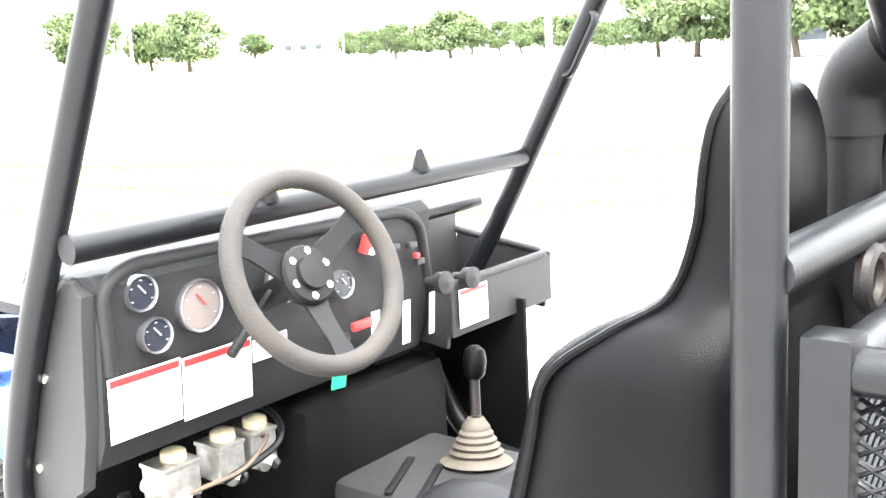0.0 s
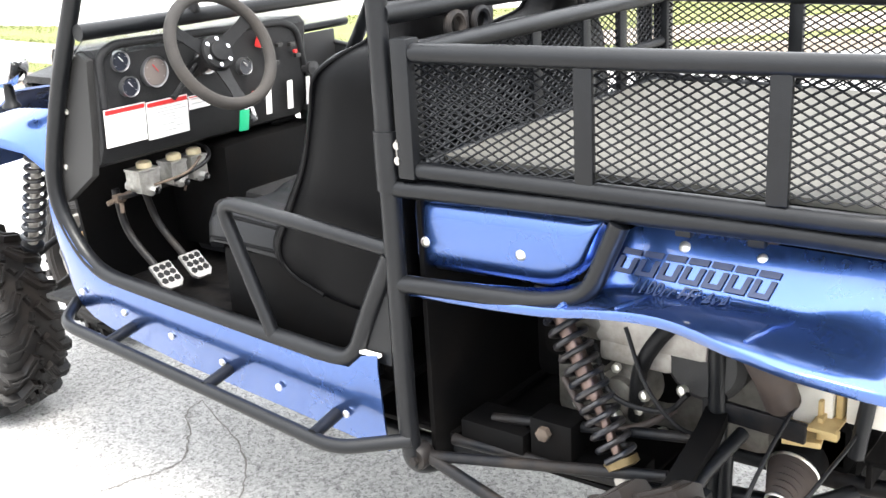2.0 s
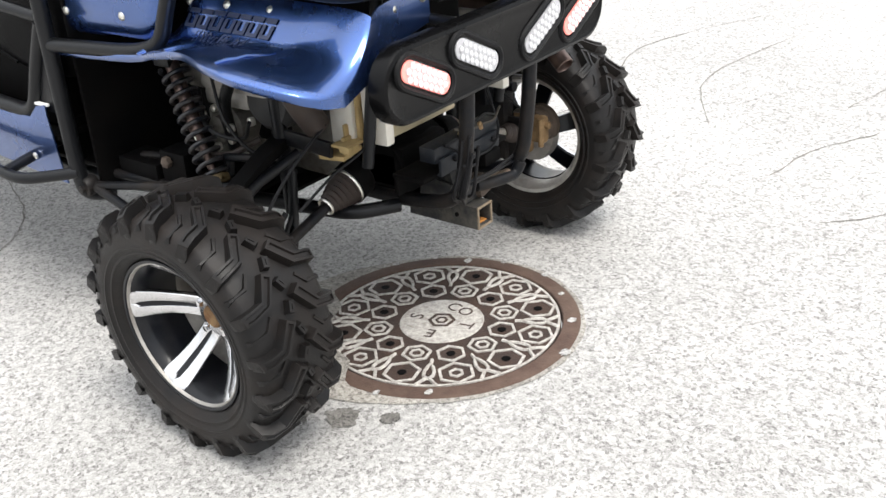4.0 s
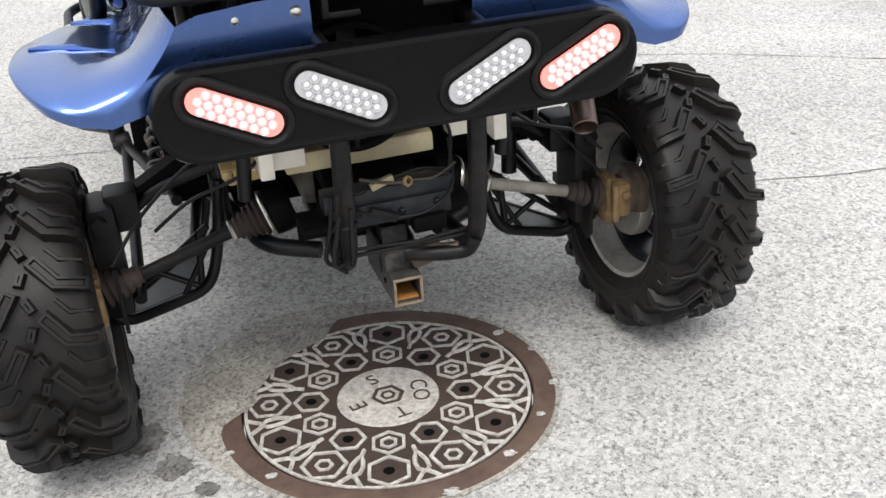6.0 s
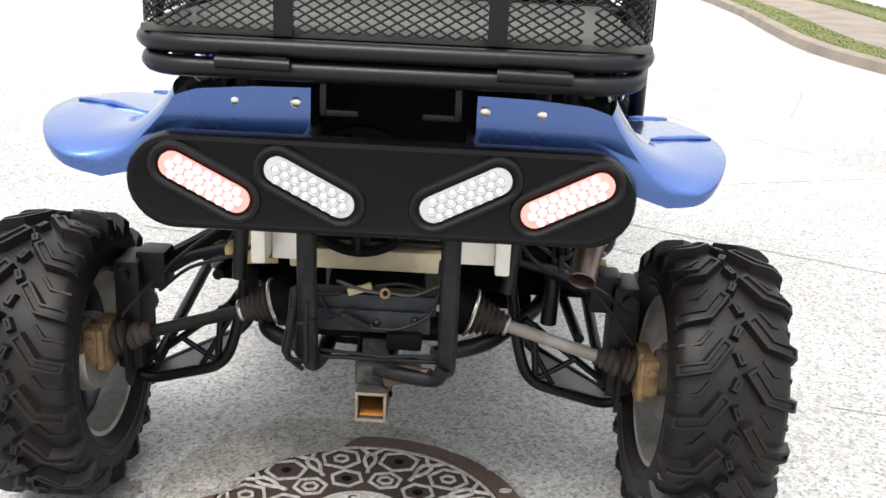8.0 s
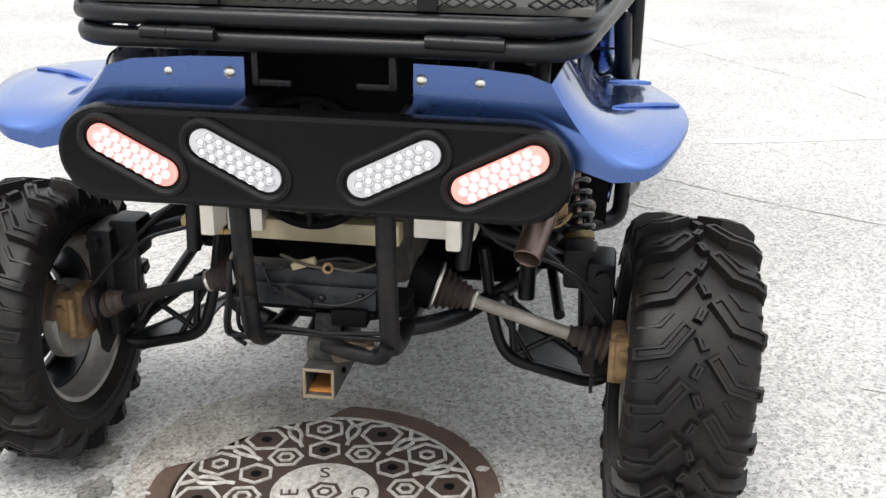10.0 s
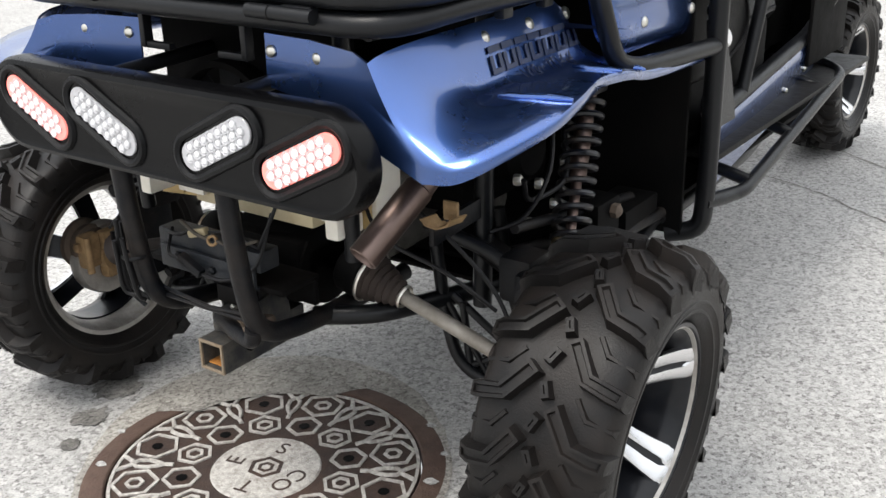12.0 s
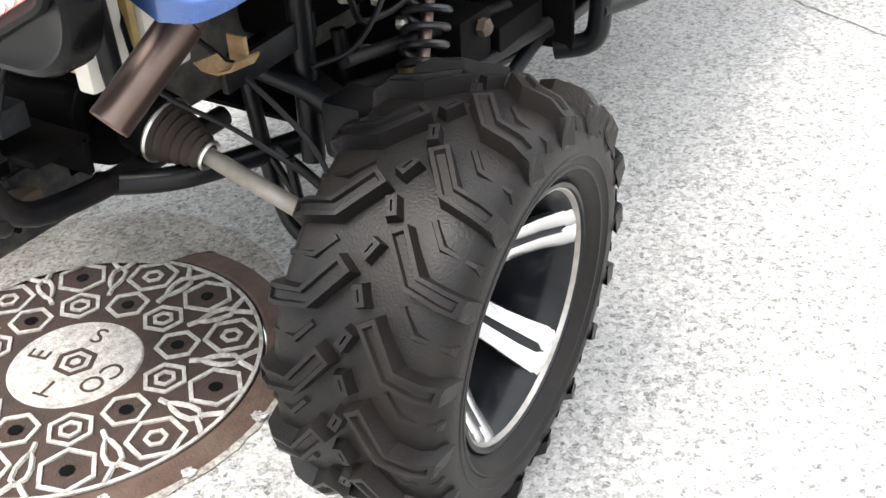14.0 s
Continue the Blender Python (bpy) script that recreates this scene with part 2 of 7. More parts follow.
def ground_material(name, pale, dark, grain, patch, amount):
    """Exposed aggregate: pebbles of many greys in a pale matrix, with slow stains."""
    m = bpy.data.materials.new(name)
    m.use_nodes = True
    n, l = m.node_tree.nodes, m.node_tree.links
    p = n["Principled BSDF"]
    p.inputs["Roughness"].default_value = 0.88
    co = n.new("ShaderNodeTexCoord")
    v = n.new("ShaderNodeTexVoronoi")
    v.inputs["Scale"].default_value = grain
    v2 = n.new("ShaderNodeTexVoronoi")
    v2.inputs["Scale"].default_value = grain * 2.7
    s = n.new("ShaderNodeTexNoise")
    s.inputs["Scale"].default_value, s.inputs["Detail"].default_value = patch, 9
    f = n.new("ShaderNodeTexNoise")
    f.inputs["Scale"].default_value, f.inputs["Detail"].default_value = 24, 6
    for t in (v, v2, s, f):
        l.new(co.outputs["Object"], t.inputs["Vector"])
    ramp = n.new("ShaderNodeValToRGB")
    ramp.color_ramp.elements[0].position, ramp.color_ramp.elements[0].color = 0.16, (*dark, 1)
    ramp.color_ramp.elements[1].position, ramp.color_ramp.elements[1].color = 0.80, (*pale, 1)
    e = ramp.color_ramp.elements.new(0.40)
    e.color = (*[(a + b) / 2 for a, b in zip(pale, dark)], 1)
    bw = n.new("ShaderNodeRGBToBW")
    l.new(v.outputs["Color"], bw.inputs[0])
    bw2 = n.new("ShaderNodeRGBToBW")
    l.new(v2.outputs["Color"], bw2.inputs[0])
    add = n.new("ShaderNodeMath")
    add.operation = "MULTIPLY_ADD"
    add.inputs[1].default_value = 0.55
    half = n.new("ShaderNodeMath")
    half.operation = "MULTIPLY"
    half.inputs[1].default_value = 0.45
    l.new(bw2.outputs[0], half.inputs[0])
    l.new(bw.outputs[0], add.inputs[0])
    l.new(half.outputs[0], add.inputs[2])
    l.new(add.outputs[0], ramp.inputs[0])
    st = n.new("ShaderNodeMapRange")
    st.inputs[1].default_value, st.inputs[2].default_value, st.inputs[3].default_value, st.inputs[4].default_value = 0.3, 0.7, 1 - amount, 1.06
    l.new(s.outputs[0], st.inputs[0])
    hv = n.new("ShaderNodeHueSaturation")
    l.new(ramp.outputs[0], hv.inputs["Color"])
    l.new(st.outputs[0], hv.inputs["Value"])
    l.new(hv.outputs[0], p.inputs["Base Color"])
    b = n.new("ShaderNodeBump")
    b.inputs["Strength"].default_value, b.inputs["Distance"].default_value = 0.5, 0.004
    l.new(add.outputs[0], b.inputs["Height"])
    l.new(b.outputs[0], p.inputs["Normal"])
    return m


ROAD = ground_material("worn_aggregate_concrete", (0.565, 0.555, 0.537), (0.14, 0.135, 0.13), 104, 0.9, 0.18)
KERB = ground_material("tan_concrete", (0.30, 0.25, 0.20), (0.20, 0.165, 0.135), 120, 2.0, 0.3)
CRACK = mat("dark_crack_filling", (0.17, 0.16, 0.145), 0.95, vary=0.4, scale=50)
LINE = mat("worn_white_paint_line", (0.78, 0.77, 0.75), 0.8, vary=0.12, scale=60, second=(0.45, 0.44, 0.42), second_amount=0.5, second_scale=20)
STAIN = ground_material("oil_stained_concrete", (0.34, 0.325, 0.30), (0.075, 0.07, 0.065), 120, 9.0, 0.55)
PATCHC = ground_material("smooth_cement_patch", (0.50, 0.475, 0.43), (0.12, 0.108, 0.095), 115, 6.0, 0.40)
GRASS = mat("mown_grass_soil", (0.105, 0.122, 0.032), 0.95, vary=0.5, scale=14, bump=0.6, bump_scale=60, second=(0.18, 0.165, 0.065), second_amount=0.6, second_scale=1.2)
BLADE = mat("grass_blade", (0.125, 0.15, 0.04), 0.8, vary=0.4, scale=2.0, second=(0.25, 0.23, 0.09), second_amount=0.5, second_scale=0.8)
BARK = mat("tree_bark", (0.09, 0.07, 0.055), 0.9, vary=0.4, scale=6, bump=0.5)
LEAF = mat("green_leaf", (0.065, 0.098, 0.036), 0.7, vary=0.5, scale=0.9, second=(0.12, 0.165, 0.055), second_amount=0.8, second_scale=0.5)
WALLPALE = mat("pale_building_wall", (0.55, 0.50, 0.44), 0.8, vary=0.1, scale=1.0)
ROOFGREY = mat("grey_roof", (0.30, 0.28, 0.27), 0.8, vary=0.15, scale=1.0)
GLASSDARK = mat("dark_window_glass", (0.04, 0.05, 0.06), 0.1)
POLE = mat("grey_painted_pole", (0.42, 0.41, 0.40), 0.5, vary=0.1)
REDCAR = mat("red_car_paint", (0.42, 0.03, 0.03), 0.3, coat=0.6)
WHITECAR = mat("white_car_paint", (0.75, 0.75, 0.75), 0.3, coat=0.6)


CLEAR = mat("clear_scuffed_pane", (0.92, 0.94, 0.94), 0.08, vary=0.03, scale=30)
CLEAR.node_tree.nodes["Principled BSDF"].inputs["Transmission Weight"].default_value = 0.9


# ---- shape helpers: each gives (vertices, faces) ----
def join(*geos):
    vs, fs = [], []
    for v, f in geos:
        o = len(vs)
        vs += [tuple(p) for p in v]
        fs += [tuple(i + o for i in q) for q in f]
    return vs, fs


def xf(geo, m):
    v, f = geo
    return [tuple(m @ Vector(p)) for p in v], f


def mx(geo):
    v, f = geo
    return [(-p[0], p[1], p[2]) for p in v], [tuple(reversed(q)) for q in f]


def rounded(pts, radius, steps=5):
    """A polyline with its corners rounded."""
    pts = [Vector(p) for p in pts]
    out = [pts[0]]
    for a, b, c in zip(pts, pts[1:], pts[2:]):
        u, w = a - b, c - b
        d = min(radius, 0.45 * u.length, 0.45 * w.length)
        p, q = b + u.normalized() * d, b + w.normalized() * d
        for k in range(steps + 1):
            t = k / steps
            out.append(p * (1 - t) ** 2 + b * 2 * t * (1 - t) + q * t * t)
    return out + [pts[-1]]


def tube(pts, r, n=12, bend=0.0, closed=False, caps=True):
    pts = rounded(pts, bend) if bend else [Vector(p) for p in pts]
    m = len(pts)
    tang = []
    for i in range(m):
        a = pts[(i - 1) % m] if closed or i else pts[i]
        b = pts[(i + 1) % m] if closed or i < m - 1 else pts[i]
        tang.append((b - a).normalized())
    up = Vector((0, 0, 1)) if abs(tang[0].z) < 0.9 else Vector((1, 0, 0))
    side = tang[0].cross(up).normalized()
    vs, fs = [], []
    radii = r if isinstance(r, (list, tuple)) else [r] * m
    for i in range(m):
        side = (side - tang[i] * side.dot(tang[i])).normalized()
        other = tang[i].cross(side)
        for k in range(n):
            a = 2 * math.pi * k / n
            vs.append(pts[i] + (side * math.cos(a) + other * math.sin(a)) * radii[min(i, len(radii) - 1)])
    for i in range(m if closed else m - 1):
        j = (i + 1) % m
        for k in range(n):
            l = (k + 1) % n
            fs.append((i * n + k, i * n + l, j * n + l, j * n + k))
    if caps and not closed:
        fs.append(tuple(range(n - 1, -1, -1)))
        fs.append(tuple((m - 1) * n + k for k in range(n)))
    return vs, fs


def box(c, size, bevel=0.004, rot=(0, 0, 0)):
    bm = bmesh.new()
    bmesh.ops.create_cube(bm, size=1.0)
    for v in bm.verts:
        v.co = Vector((v.co.x * size[0], v.co.y * size[1], v.co.z * size[2]))
    if bevel:
        bmesh.ops.bevel(bm, geom=bm.edges[:], offset=min(bevel, min(size) * 0.45), segments=2, affect="EDGES", profile=0.6)
    m = pose(*c, *rot)
    bm.verts.index_update()
    geo = [tuple(m @ v.co) for v in bm.verts], [tuple(v.index for v in f.verts) for f in bm.faces]
    bm.free()
    return geo


def lathe(profile, n=32, m=None, close=False):
    """A turned shape about the z axis from (radius, height) pairs."""
    vs, fs = [], []
    for r, h in profile:
        for k in range(n):
            a = 2 * math.pi * k / n
            vs.append((r * math.cos(a), r * math.sin(a), h))
    rows = len(profile)
    for i in range(rows if close else rows - 1):
        j = (i + 1) % rows
        for k in range(n):
            l = (k + 1) % n
            fs.append((i * n + k, i * n + l, j * n + l, j * n + k))
    if not close:
        if profile[0][0] > 1e-6:
            fs.append(tuple(range(n - 1, -1, -1)))
        if profile[-1][0] > 1e-6:
            fs.append(tuple((rows - 1) * n + k for k in range(n)))
    geo = (vs, fs)
    return xf(geo, m) if m else geo


def along(a, b):
    """The pose of a shape whose z axis runs from a towards b, with its origin at a."""
    a, b = Vector(a), Vector(b)
    return Matrix.Translation(a) @ (b - a).to_track_quat("Z", "Y").to_matrix().to_4x4()


def rod(a, b, r, n=12, r2=None):
    d = (Vector(b) - Vector(a)).length
    return lathe([(r, 0), (r if r2 is None else r2, d)], n, along(a, b))


def prism(poly, depth, m=None, bevel=0.0):
    """A flat outline of (x, y) pairs, raised along z, its top edge chamfered."""
    n = len(poly)
    c = Vector((sum(p[0] for p in poly) / n, sum(p[1] for p in poly) / n))
    rings = [(0.0, 1.0, poly), (depth - bevel, 1.0, poly)]
    vs = [(p[0], p[1], 0) for p in poly] + [(p[0], p[1], depth - bevel) for p in poly]
    k = 2
    if bevel:
        span = max((Vector(p) - c).length for p in poly)
        vs += [(c.x + (p[0] - c.x) * (1 - bevel / span), c.y + (p[1] - c.y) * (1 - bevel / span), depth) for p in poly]
        k = 3
    fs = [tuple(range(n - 1, -1, -1)), tuple((k - 1) * n + i for i in range(n))]
    for j in range(k - 1):
        for i in range(n):
            l = (i + 1) % n
            fs.append((j * n + i, j * n + l, (j + 1) * n + l, (j + 1) * n + i))
    geo = (vs, fs)
    return xf(geo, m) if m else geo


def sheet(rows, thick, closed=False):
    """A skin through rows of points, with a thickness."""
    g = [[Vector(p) for p in row] for row in rows]
    a, b = len(g), len(g[0])
    nor = [[None] * b for _ in range(a)]
    for i in range(a):
        for j in range(b):
            u = g[min(i + 1, a - 1)][j] - g[max(i - 1, 0)][j]
            w = g[i][min(j + 1, b - 1)] - g[i][max(j - 1, 0)]
            nor[i][j] = u.cross(w).normalized() if u.cross(w).length > 1e-9 else Vector((0, 0, 1))
    vs = [p for row in g for p in row] + [g[i][j] - nor[i][j] * thick for i in range(a) for j in range(b)]
    fs, o = [], a * b
    for i in range(a - 1):
        for j in range(b - 1):
            q = (i * b + j, (i + 1) * b + j, (i + 1) * b + j + 1, i * b + j + 1)
            fs.append(q)
            fs.append(tuple(o + k for k in reversed(q)))
    rim = [i * b for i in range(a)] + [(a - 1) * b + j for j in range(1, b)] + [i * b + b - 1 for i in range(a - 2, -1, -1)] + [j for j in range(b - 2, 0, -1)]
    for p, q in zip(rim, rim[1:] + rim[:1]):
        fs.append((q, p, o + p, o + q))
    return [tuple(v) for v in vs], fs


def smooth_line(pts, steps=4):
    """A Catmull-Rom curve through points."""
    pts = [Vector(p) for p in pts]
    ext = [pts[0] * 2 - pts[1]] + pts + [pts[-1] * 2 - pts[-2]]
    out = []
    for p0, p1, p2, p3 in zip(ext, ext[1:], ext[2:], ext[3:]):
        for k in range(steps):
            t = k / steps
            out.append(0.5 * ((2 * p1) + (p2 - p0) * t + (2 * p0 - 5 * p1 + 4 * p2 - p3) * t * t + (3 * p1 - p0 - 3 * p2 + p3) * t ** 3))
    return out + [pts[-1]]


def stadium(w, h, n=10):
    r = h / 2
    pts = []
    for k in range(n + 1):
        a = -math.pi / 2 + math.pi * k / n
        pts.append((w / 2 - r + r * math.cos(a), r * math.sin(a)))
    for k in range(n + 1):
        a = math.pi / 2 + math.pi * k / n
        pts.append((-w / 2 + r + r * math.cos(a), r * math.sin(a)))
    return pts


def mesh_of(name, geo, material, sharp=38):
    me = bpy.data.meshes.new(name)
    me.from_pydata([tuple(v) for v in geo[0]], [], geo[1])
    me.validate()
    for poly in me.polygons:
        poly.use_smooth = True
    me.set_sharp_from_angle(angle=radians(sharp))
    me.materials.append(material)
    return me


def part(name, geo, material, parent, label="", sharp=38):
    ob = new(name, geo if isinstance(geo, bpy.types.Mesh) else mesh_of(name, geo, material, sharp))
    ob.parent = parent
    return tagged(ob, label)


def thing(name, label, category, at=(0, 0, 0), group="", kind=""):
    ob = new(name)
    ob.location = at
    return tagged(ob, label, category, group, kind)


def solid(name, geo, material, label="", category="", kind="", group="", sharp=38):
    return tagged(new(name, mesh_of(name, geo, material, sharp)), label, category, group, kind)


def lettering(text, size, depth):
    """Raised letters as (vertices, faces), centred, in the xy plane."""
    cu = bpy.data.curves.new("lettering", "FONT")
    cu.body, cu.size, cu.extrude, cu.align_x, cu.align_y, cu.resolution_u = text, size, depth, "CENTER", "CENTER", 3
    ob = bpy.data.objects.new("lettering", cu)
    me = ob.to_mesh()
    geo = [tuple(v.co) for v in me.vertices], [tuple(p.vertices) for p in me.polygons]
    ob.to_mesh_clear()
    bpy.data.objects.remove(ob)
    bpy.data.curves.remove(cu)
    return geo


# ---- ground ----
MAN = (-0.062, -0.385)
ang = [2 * math.pi * k / 64 for k in range(64)]
hole = [(MAN[0] + 0.386 * math.cos(a), MAN[1] + 0.386 * math.sin(a), 0) for a in ang]
mid = [(MAN[0] + 6 * math.cos(a), MAN[1] + 6 * math.sin(a), 0) for a in ang]
far = [(MAN[0] + 1500 * math.cos(a), MAN[1] + 1500 * math.sin(a), 0) for a in ang]
road = solid("ground", (hole + mid + far, [(r * 64 + k, (r + 1) * 64 + k, (r + 1) * 64 + (k + 1) % 64, r * 64 + (k + 1) % 64) for r in range(2) for k in range(64)]), ROAD, "pale worn aggregate concrete road with fine cracks", "road", "structure")


def ribbon(name, pts, w, z, material, label, category, parent=None, wobble=0.0):
    pts = smooth_line([(x, y, 0) for x, y in pts], 8)
    vs, fs = [], []
    for i, p in enumerate(pts):
        d = (pts[min(i + 1, len(pts) - 1)] - pts[max(i - 1, 0)]).normalized()
        s = Vector((-d.y, d.x, 0))
        j = wobble * Vector((random.uniform(-1, 1), random.uniform(-1, 1), 0))
        k = w * random.uniform(0.35, 1.3) if wobble else w
        a, b = p + j + s * k / 2, p + j - s * k / 2
        vs += [(a.x, a.y, z), (b.x, b.y, z)]
    for i in range(len(pts) - 1):
        fs.append((2 * i, 2 * i + 1, 2 * i + 3, 2 * i + 2))
    return solid(name, (vs, fs), material, label, category, "structure")


CRACKS = [
    [(-0.05, 1.80), (-0.14, 1.77), (-0.25, 1.63), (-0.38, 1.53), (-0.55, 1.58), (-0.75, 1.63), (-1.2, 1.75)],
    [(-0.05, 1.80), (-0.20, 1.45), (-0.35, 1.27), (-0.62, 1.10)],
    [(0.27, 2.58), (0.71, 2.27), (1.08, 2.03), (1.45, 1.83), (1.95, 1.55), (2.6, 1.1)],
    [(0.05, 4.85), (0.40, 5.0), (0.75, 5.5), (1.45, 6.25), (2.4, 6.6)],
    [(0.26, 7.0), (0.92, 5.9), (1.30, 5.28), (1.78, 4.63), (2.2, 3.94), (3.1, 3.3)],
    [(2.4, 5.2), (2.9, 7.0), (2.4, 9.0)],
    [(-2.6, 6.5), (-1.4, 7.0), (-0.2, 6.8), (1.2, 7.4)],
    [(1.2, 0.35), (1.9, 0.2), (2.6, 0.4), (3.4, 0.1)],
    [(1.75, -0.35), (2.3, -0.1), (3.1, -0.2)],
    [(1.05, -1.05), (1.2, -1.2), (1.45, -1.28)],
    [(1.35, -0.77), (1.63, -0.81), (1.93, -0.97)],
    [(2.16, -0.77), (2.49, -0.84)],
    [(-0.12, 2.17), (0.18, 2.08), (0.38, 2.0), (0.62, 1.84), (0.85, 1.72)],
]
for c in CRACKS:
    ribbon("crack", c, 0.006, 0.0022, CRACK, "thin dark crack in the concrete", "crack", wobble=0.006)
ribbon("painted_line", [(1.0, 2.95), (1.5, 3.10), (2.2, 3.35), (3.2, 3.70)], 0.075, 0.003, LINE, "faded white paint line on the road", "road marking")


def blob(name, x, y, r, z, material, label, stretch=1.0):
    n = 40
    vs = []
    for k in range(n):
        a = 2 * math.pi * k / n
        rr = r * (0.8 + 0.35 * noise.noise((3 * math.cos(a) + x * 7, 3 * math.sin(a) + y * 5, 1.7)) + 0.02 * random.uniform(-1, 1))
        vs.append((x + rr * math.cos(a) * stretch, y + rr * math.sin(a), z))
    return solid(name, (vs, [tuple(range(n))]), material, label, "stain", "structure")


blob("stain", -0.62, -0.33, 0.075, 0.003, STAIN, "dark oily stain on the concrete")
blob("stain", -0.56, -0.46, 0.055, 0.0034, STAIN, "dark oily stain on the concrete")
blob("stain", -0.50, -0.56, 0.03, 0.003, STAIN, "small dark spot on the concrete")
blob("stain", 1.05, -0.55, 0.012, 0.003, STAIN, "small dark spot on the concrete")
blob("stain", 1.7, 0.6, 0.012, 0.003, STAIN, "small dark spot on the concrete")
# cement skirt round the manhole frame
vs, fs = [], []
for k in range(96):
    a = 2 * math.pi * k / 96
    lean = max(0.0, math.cos(a - 2.30))
    off = abs((a - 2.37 + math.pi) % (2 * math.pi) - math.pi)
    rough_ = noise.noise((4 * math.cos(a), 4 * math.sin(a), 0.3)) * 0.5 + random.uniform(-0.3, 0.3)
    grow = 0.010 + 0.12 * lean ** 2 + 0.010 * rough_
    lap = min(1.0, max(0.0, (0.76 - off) / 0.26))
    lap = 0.078 * lap * lap * (3 - 2 * lap) + 0.010 * rough_ * lap
    top = 0.0078 if lap > 0.001 else 0.0035
    for r_, z in ((0.387 - max(0.0, lap), top), (0.389 + grow * 0.4, top), (0.390 + grow, 0.0026)):
        vs.append((MAN[0] + r_ * math.cos(a), MAN[1] + r_ * math.sin(a), z))
fs = [(3 * k + i, 3 * k + i + 1, (3 * k + i + 4) % 288, (3 * k + i + 3) % 288) for k in range(96) for i in range(2)]
solid("cement_patch", (vs, fs), PATCHC, "smooth tan cement patch round the manhole", "cement patch", "structure")
for k, a in enumerate((-0.62, -0.28, 0.12, 0.42, 0.70, 1.02, -1.05, -1.5, 3.35, 3.7)):
    r_ = 0.386 if k % 3 else 0.362
    blob("cement_crumb", MAN[0] + r_ * math.cos(a), MAN[1] + r_ * math.sin(a), 0.010 + 0.006 * (k % 4) / 3, 0.0082, ROAD, "pale cement crumb on the manhole frame", 1.3)

# kerb, footpath and verge beyond the road
KL = smooth_line([(30, -20, 0), (14.5, -4.0, 0), (8.5, 1.9, 0), (6.2, 4.5, 0), (4.7, 6.3, 0), (4.05, 8.0, 0), (3.8, 9.8, 0), (3.9, 12.0, 0), (4.1, 15.0, 0), (4.0, 19.0, 0), (3.0, 25.0, 0), (-2, 36, 0), (-15, 55, 0)], 6)
FAR_EDGE = smooth_line([(33, -13, 0), (18, -3.0, 0), (13.4, 2.5, 0), (12.1, 5.2, 0), (10.7, 8.0, 0), (9.4, 10.2, 0), (8.2, 12.2, 0), (7.4, 14.2, 0), (7.2, 16.4, 0), (7.2, 20.0, 0), (6.4, 26.0, 0), (1.5, 37, 0), (-12, 57, 0)], 6)


def offset_line(d):
    out = []
    for i, p in enumerate(KL):
        t = (KL[min(i + 1, len(KL) - 1)] - KL[max(i - 1, 0)]).normalized()
        out.append(p + Vector((t.y, -t.x, 0)) * d)
    return out


def strip(name, prof, material, label, category, kind="structure"):
    lines = [[(p.x, p.y, h) for p in offset_line(d)] for d, h in prof]
    n = len(KL)
    vs = [v for l in lines for v in l]
    fs = [(i * n + k, i * n + k + 1, (i + 1) * n + k + 1, (i + 1) * n + k) for i in range(len(prof) - 1) for k in range(n - 1)]
    return solid(name, (vs, fs), material, label, category, kind)


strip("kerb", [(0.0, -0.02), (0.03, 0.10), (0.06, 0.115), (0.17, 0.115), (0.18, 0.09)], KERB, "low tan concrete kerb along the road", "kerb")
strip("verge", [(0.175, 0.105), (0.4, 0.107), (0.70, 0.105)], GRASS, "narrow strip of short green grass by the kerb", "grass")
strip("footpath", [(0.69, 0.10), (0.70, 0.112), (1.8, 0.115), (1.81, 0.10)], KERB, "tan concrete footpath between strips of grass", "footpath")
near_edge = offset_line(1.79)
lawn_rows = [[(p.x + (q.x - p.x) * k, p.y + (q.y - p.y) * k, h) for p, q in zip(near_edge, FAR_EDGE)] for k, h in ((0.0, 0.10), (0.3, 0.12), (0.8, 0.10), (0.98, 0.05), (1.0, 0.0))]
n = len(KL)
solid("lawn", ([v for r_ in lawn_rows for v in r_], [(i * n + k, i * n + k + 1, (i + 1) * n + k + 1, (i + 1) * n + k) for i in range(4) for k in range(n - 1)]), GRASS, "mown green lawn with dry patches", "lawn", "structure")
# open grass in the distance
sect = [(b, d) for d in (92, 320) for b in range(-10, 47, 4)]
vs = [(d * math.sin(radians(b)), d * math.cos(radians(b)), 0.006 if d < 100 else 0.3) for b, d in sect]
solid("far_lawn", (vs, [(k, k + 1, k + 16, k + 15) for k in range(14)]), GRASS, "far flat lawn under the trees", "lawn", "structure")
# blades of grass
vs, fs = [], []
for d0, d1, count, h0 in ((0.2, 0.69, 9000, 0.016), (1.82, 6.25, 30000, 0.02)):
    lo, hi = offset_line(d0), (offset_line(d1) if d1 < 1 else FAR_EDGE)
    first, last = 6, len(KL) - 14
    for _ in range(count):
        i = random.randint(first, last - 1)
        t, u = random.random(), random.random() * (1.0 if d1 < 1 else 0.80)
        p = (lo[i].lerp(lo[i + 1], t)).lerp(hi[i].lerp(hi[i + 1], t), u)
        a, h = random.uniform(0, 6.28), h0 * random.uniform(0.5, 1.5)
        w = 0.012
        o = len(vs)
        z = 0.10
        vs += [(p.x - w * math.cos(a), p.y - w * math.sin(a), z), (p.x + w * math.cos(a), p.y + w * math.sin(a), z), (p.x + random.uniform(-0.03, 0.03), p.y + random.uniform(-0.03, 0.03), z + h)]
        fs.append((o, o + 1, o + 2))
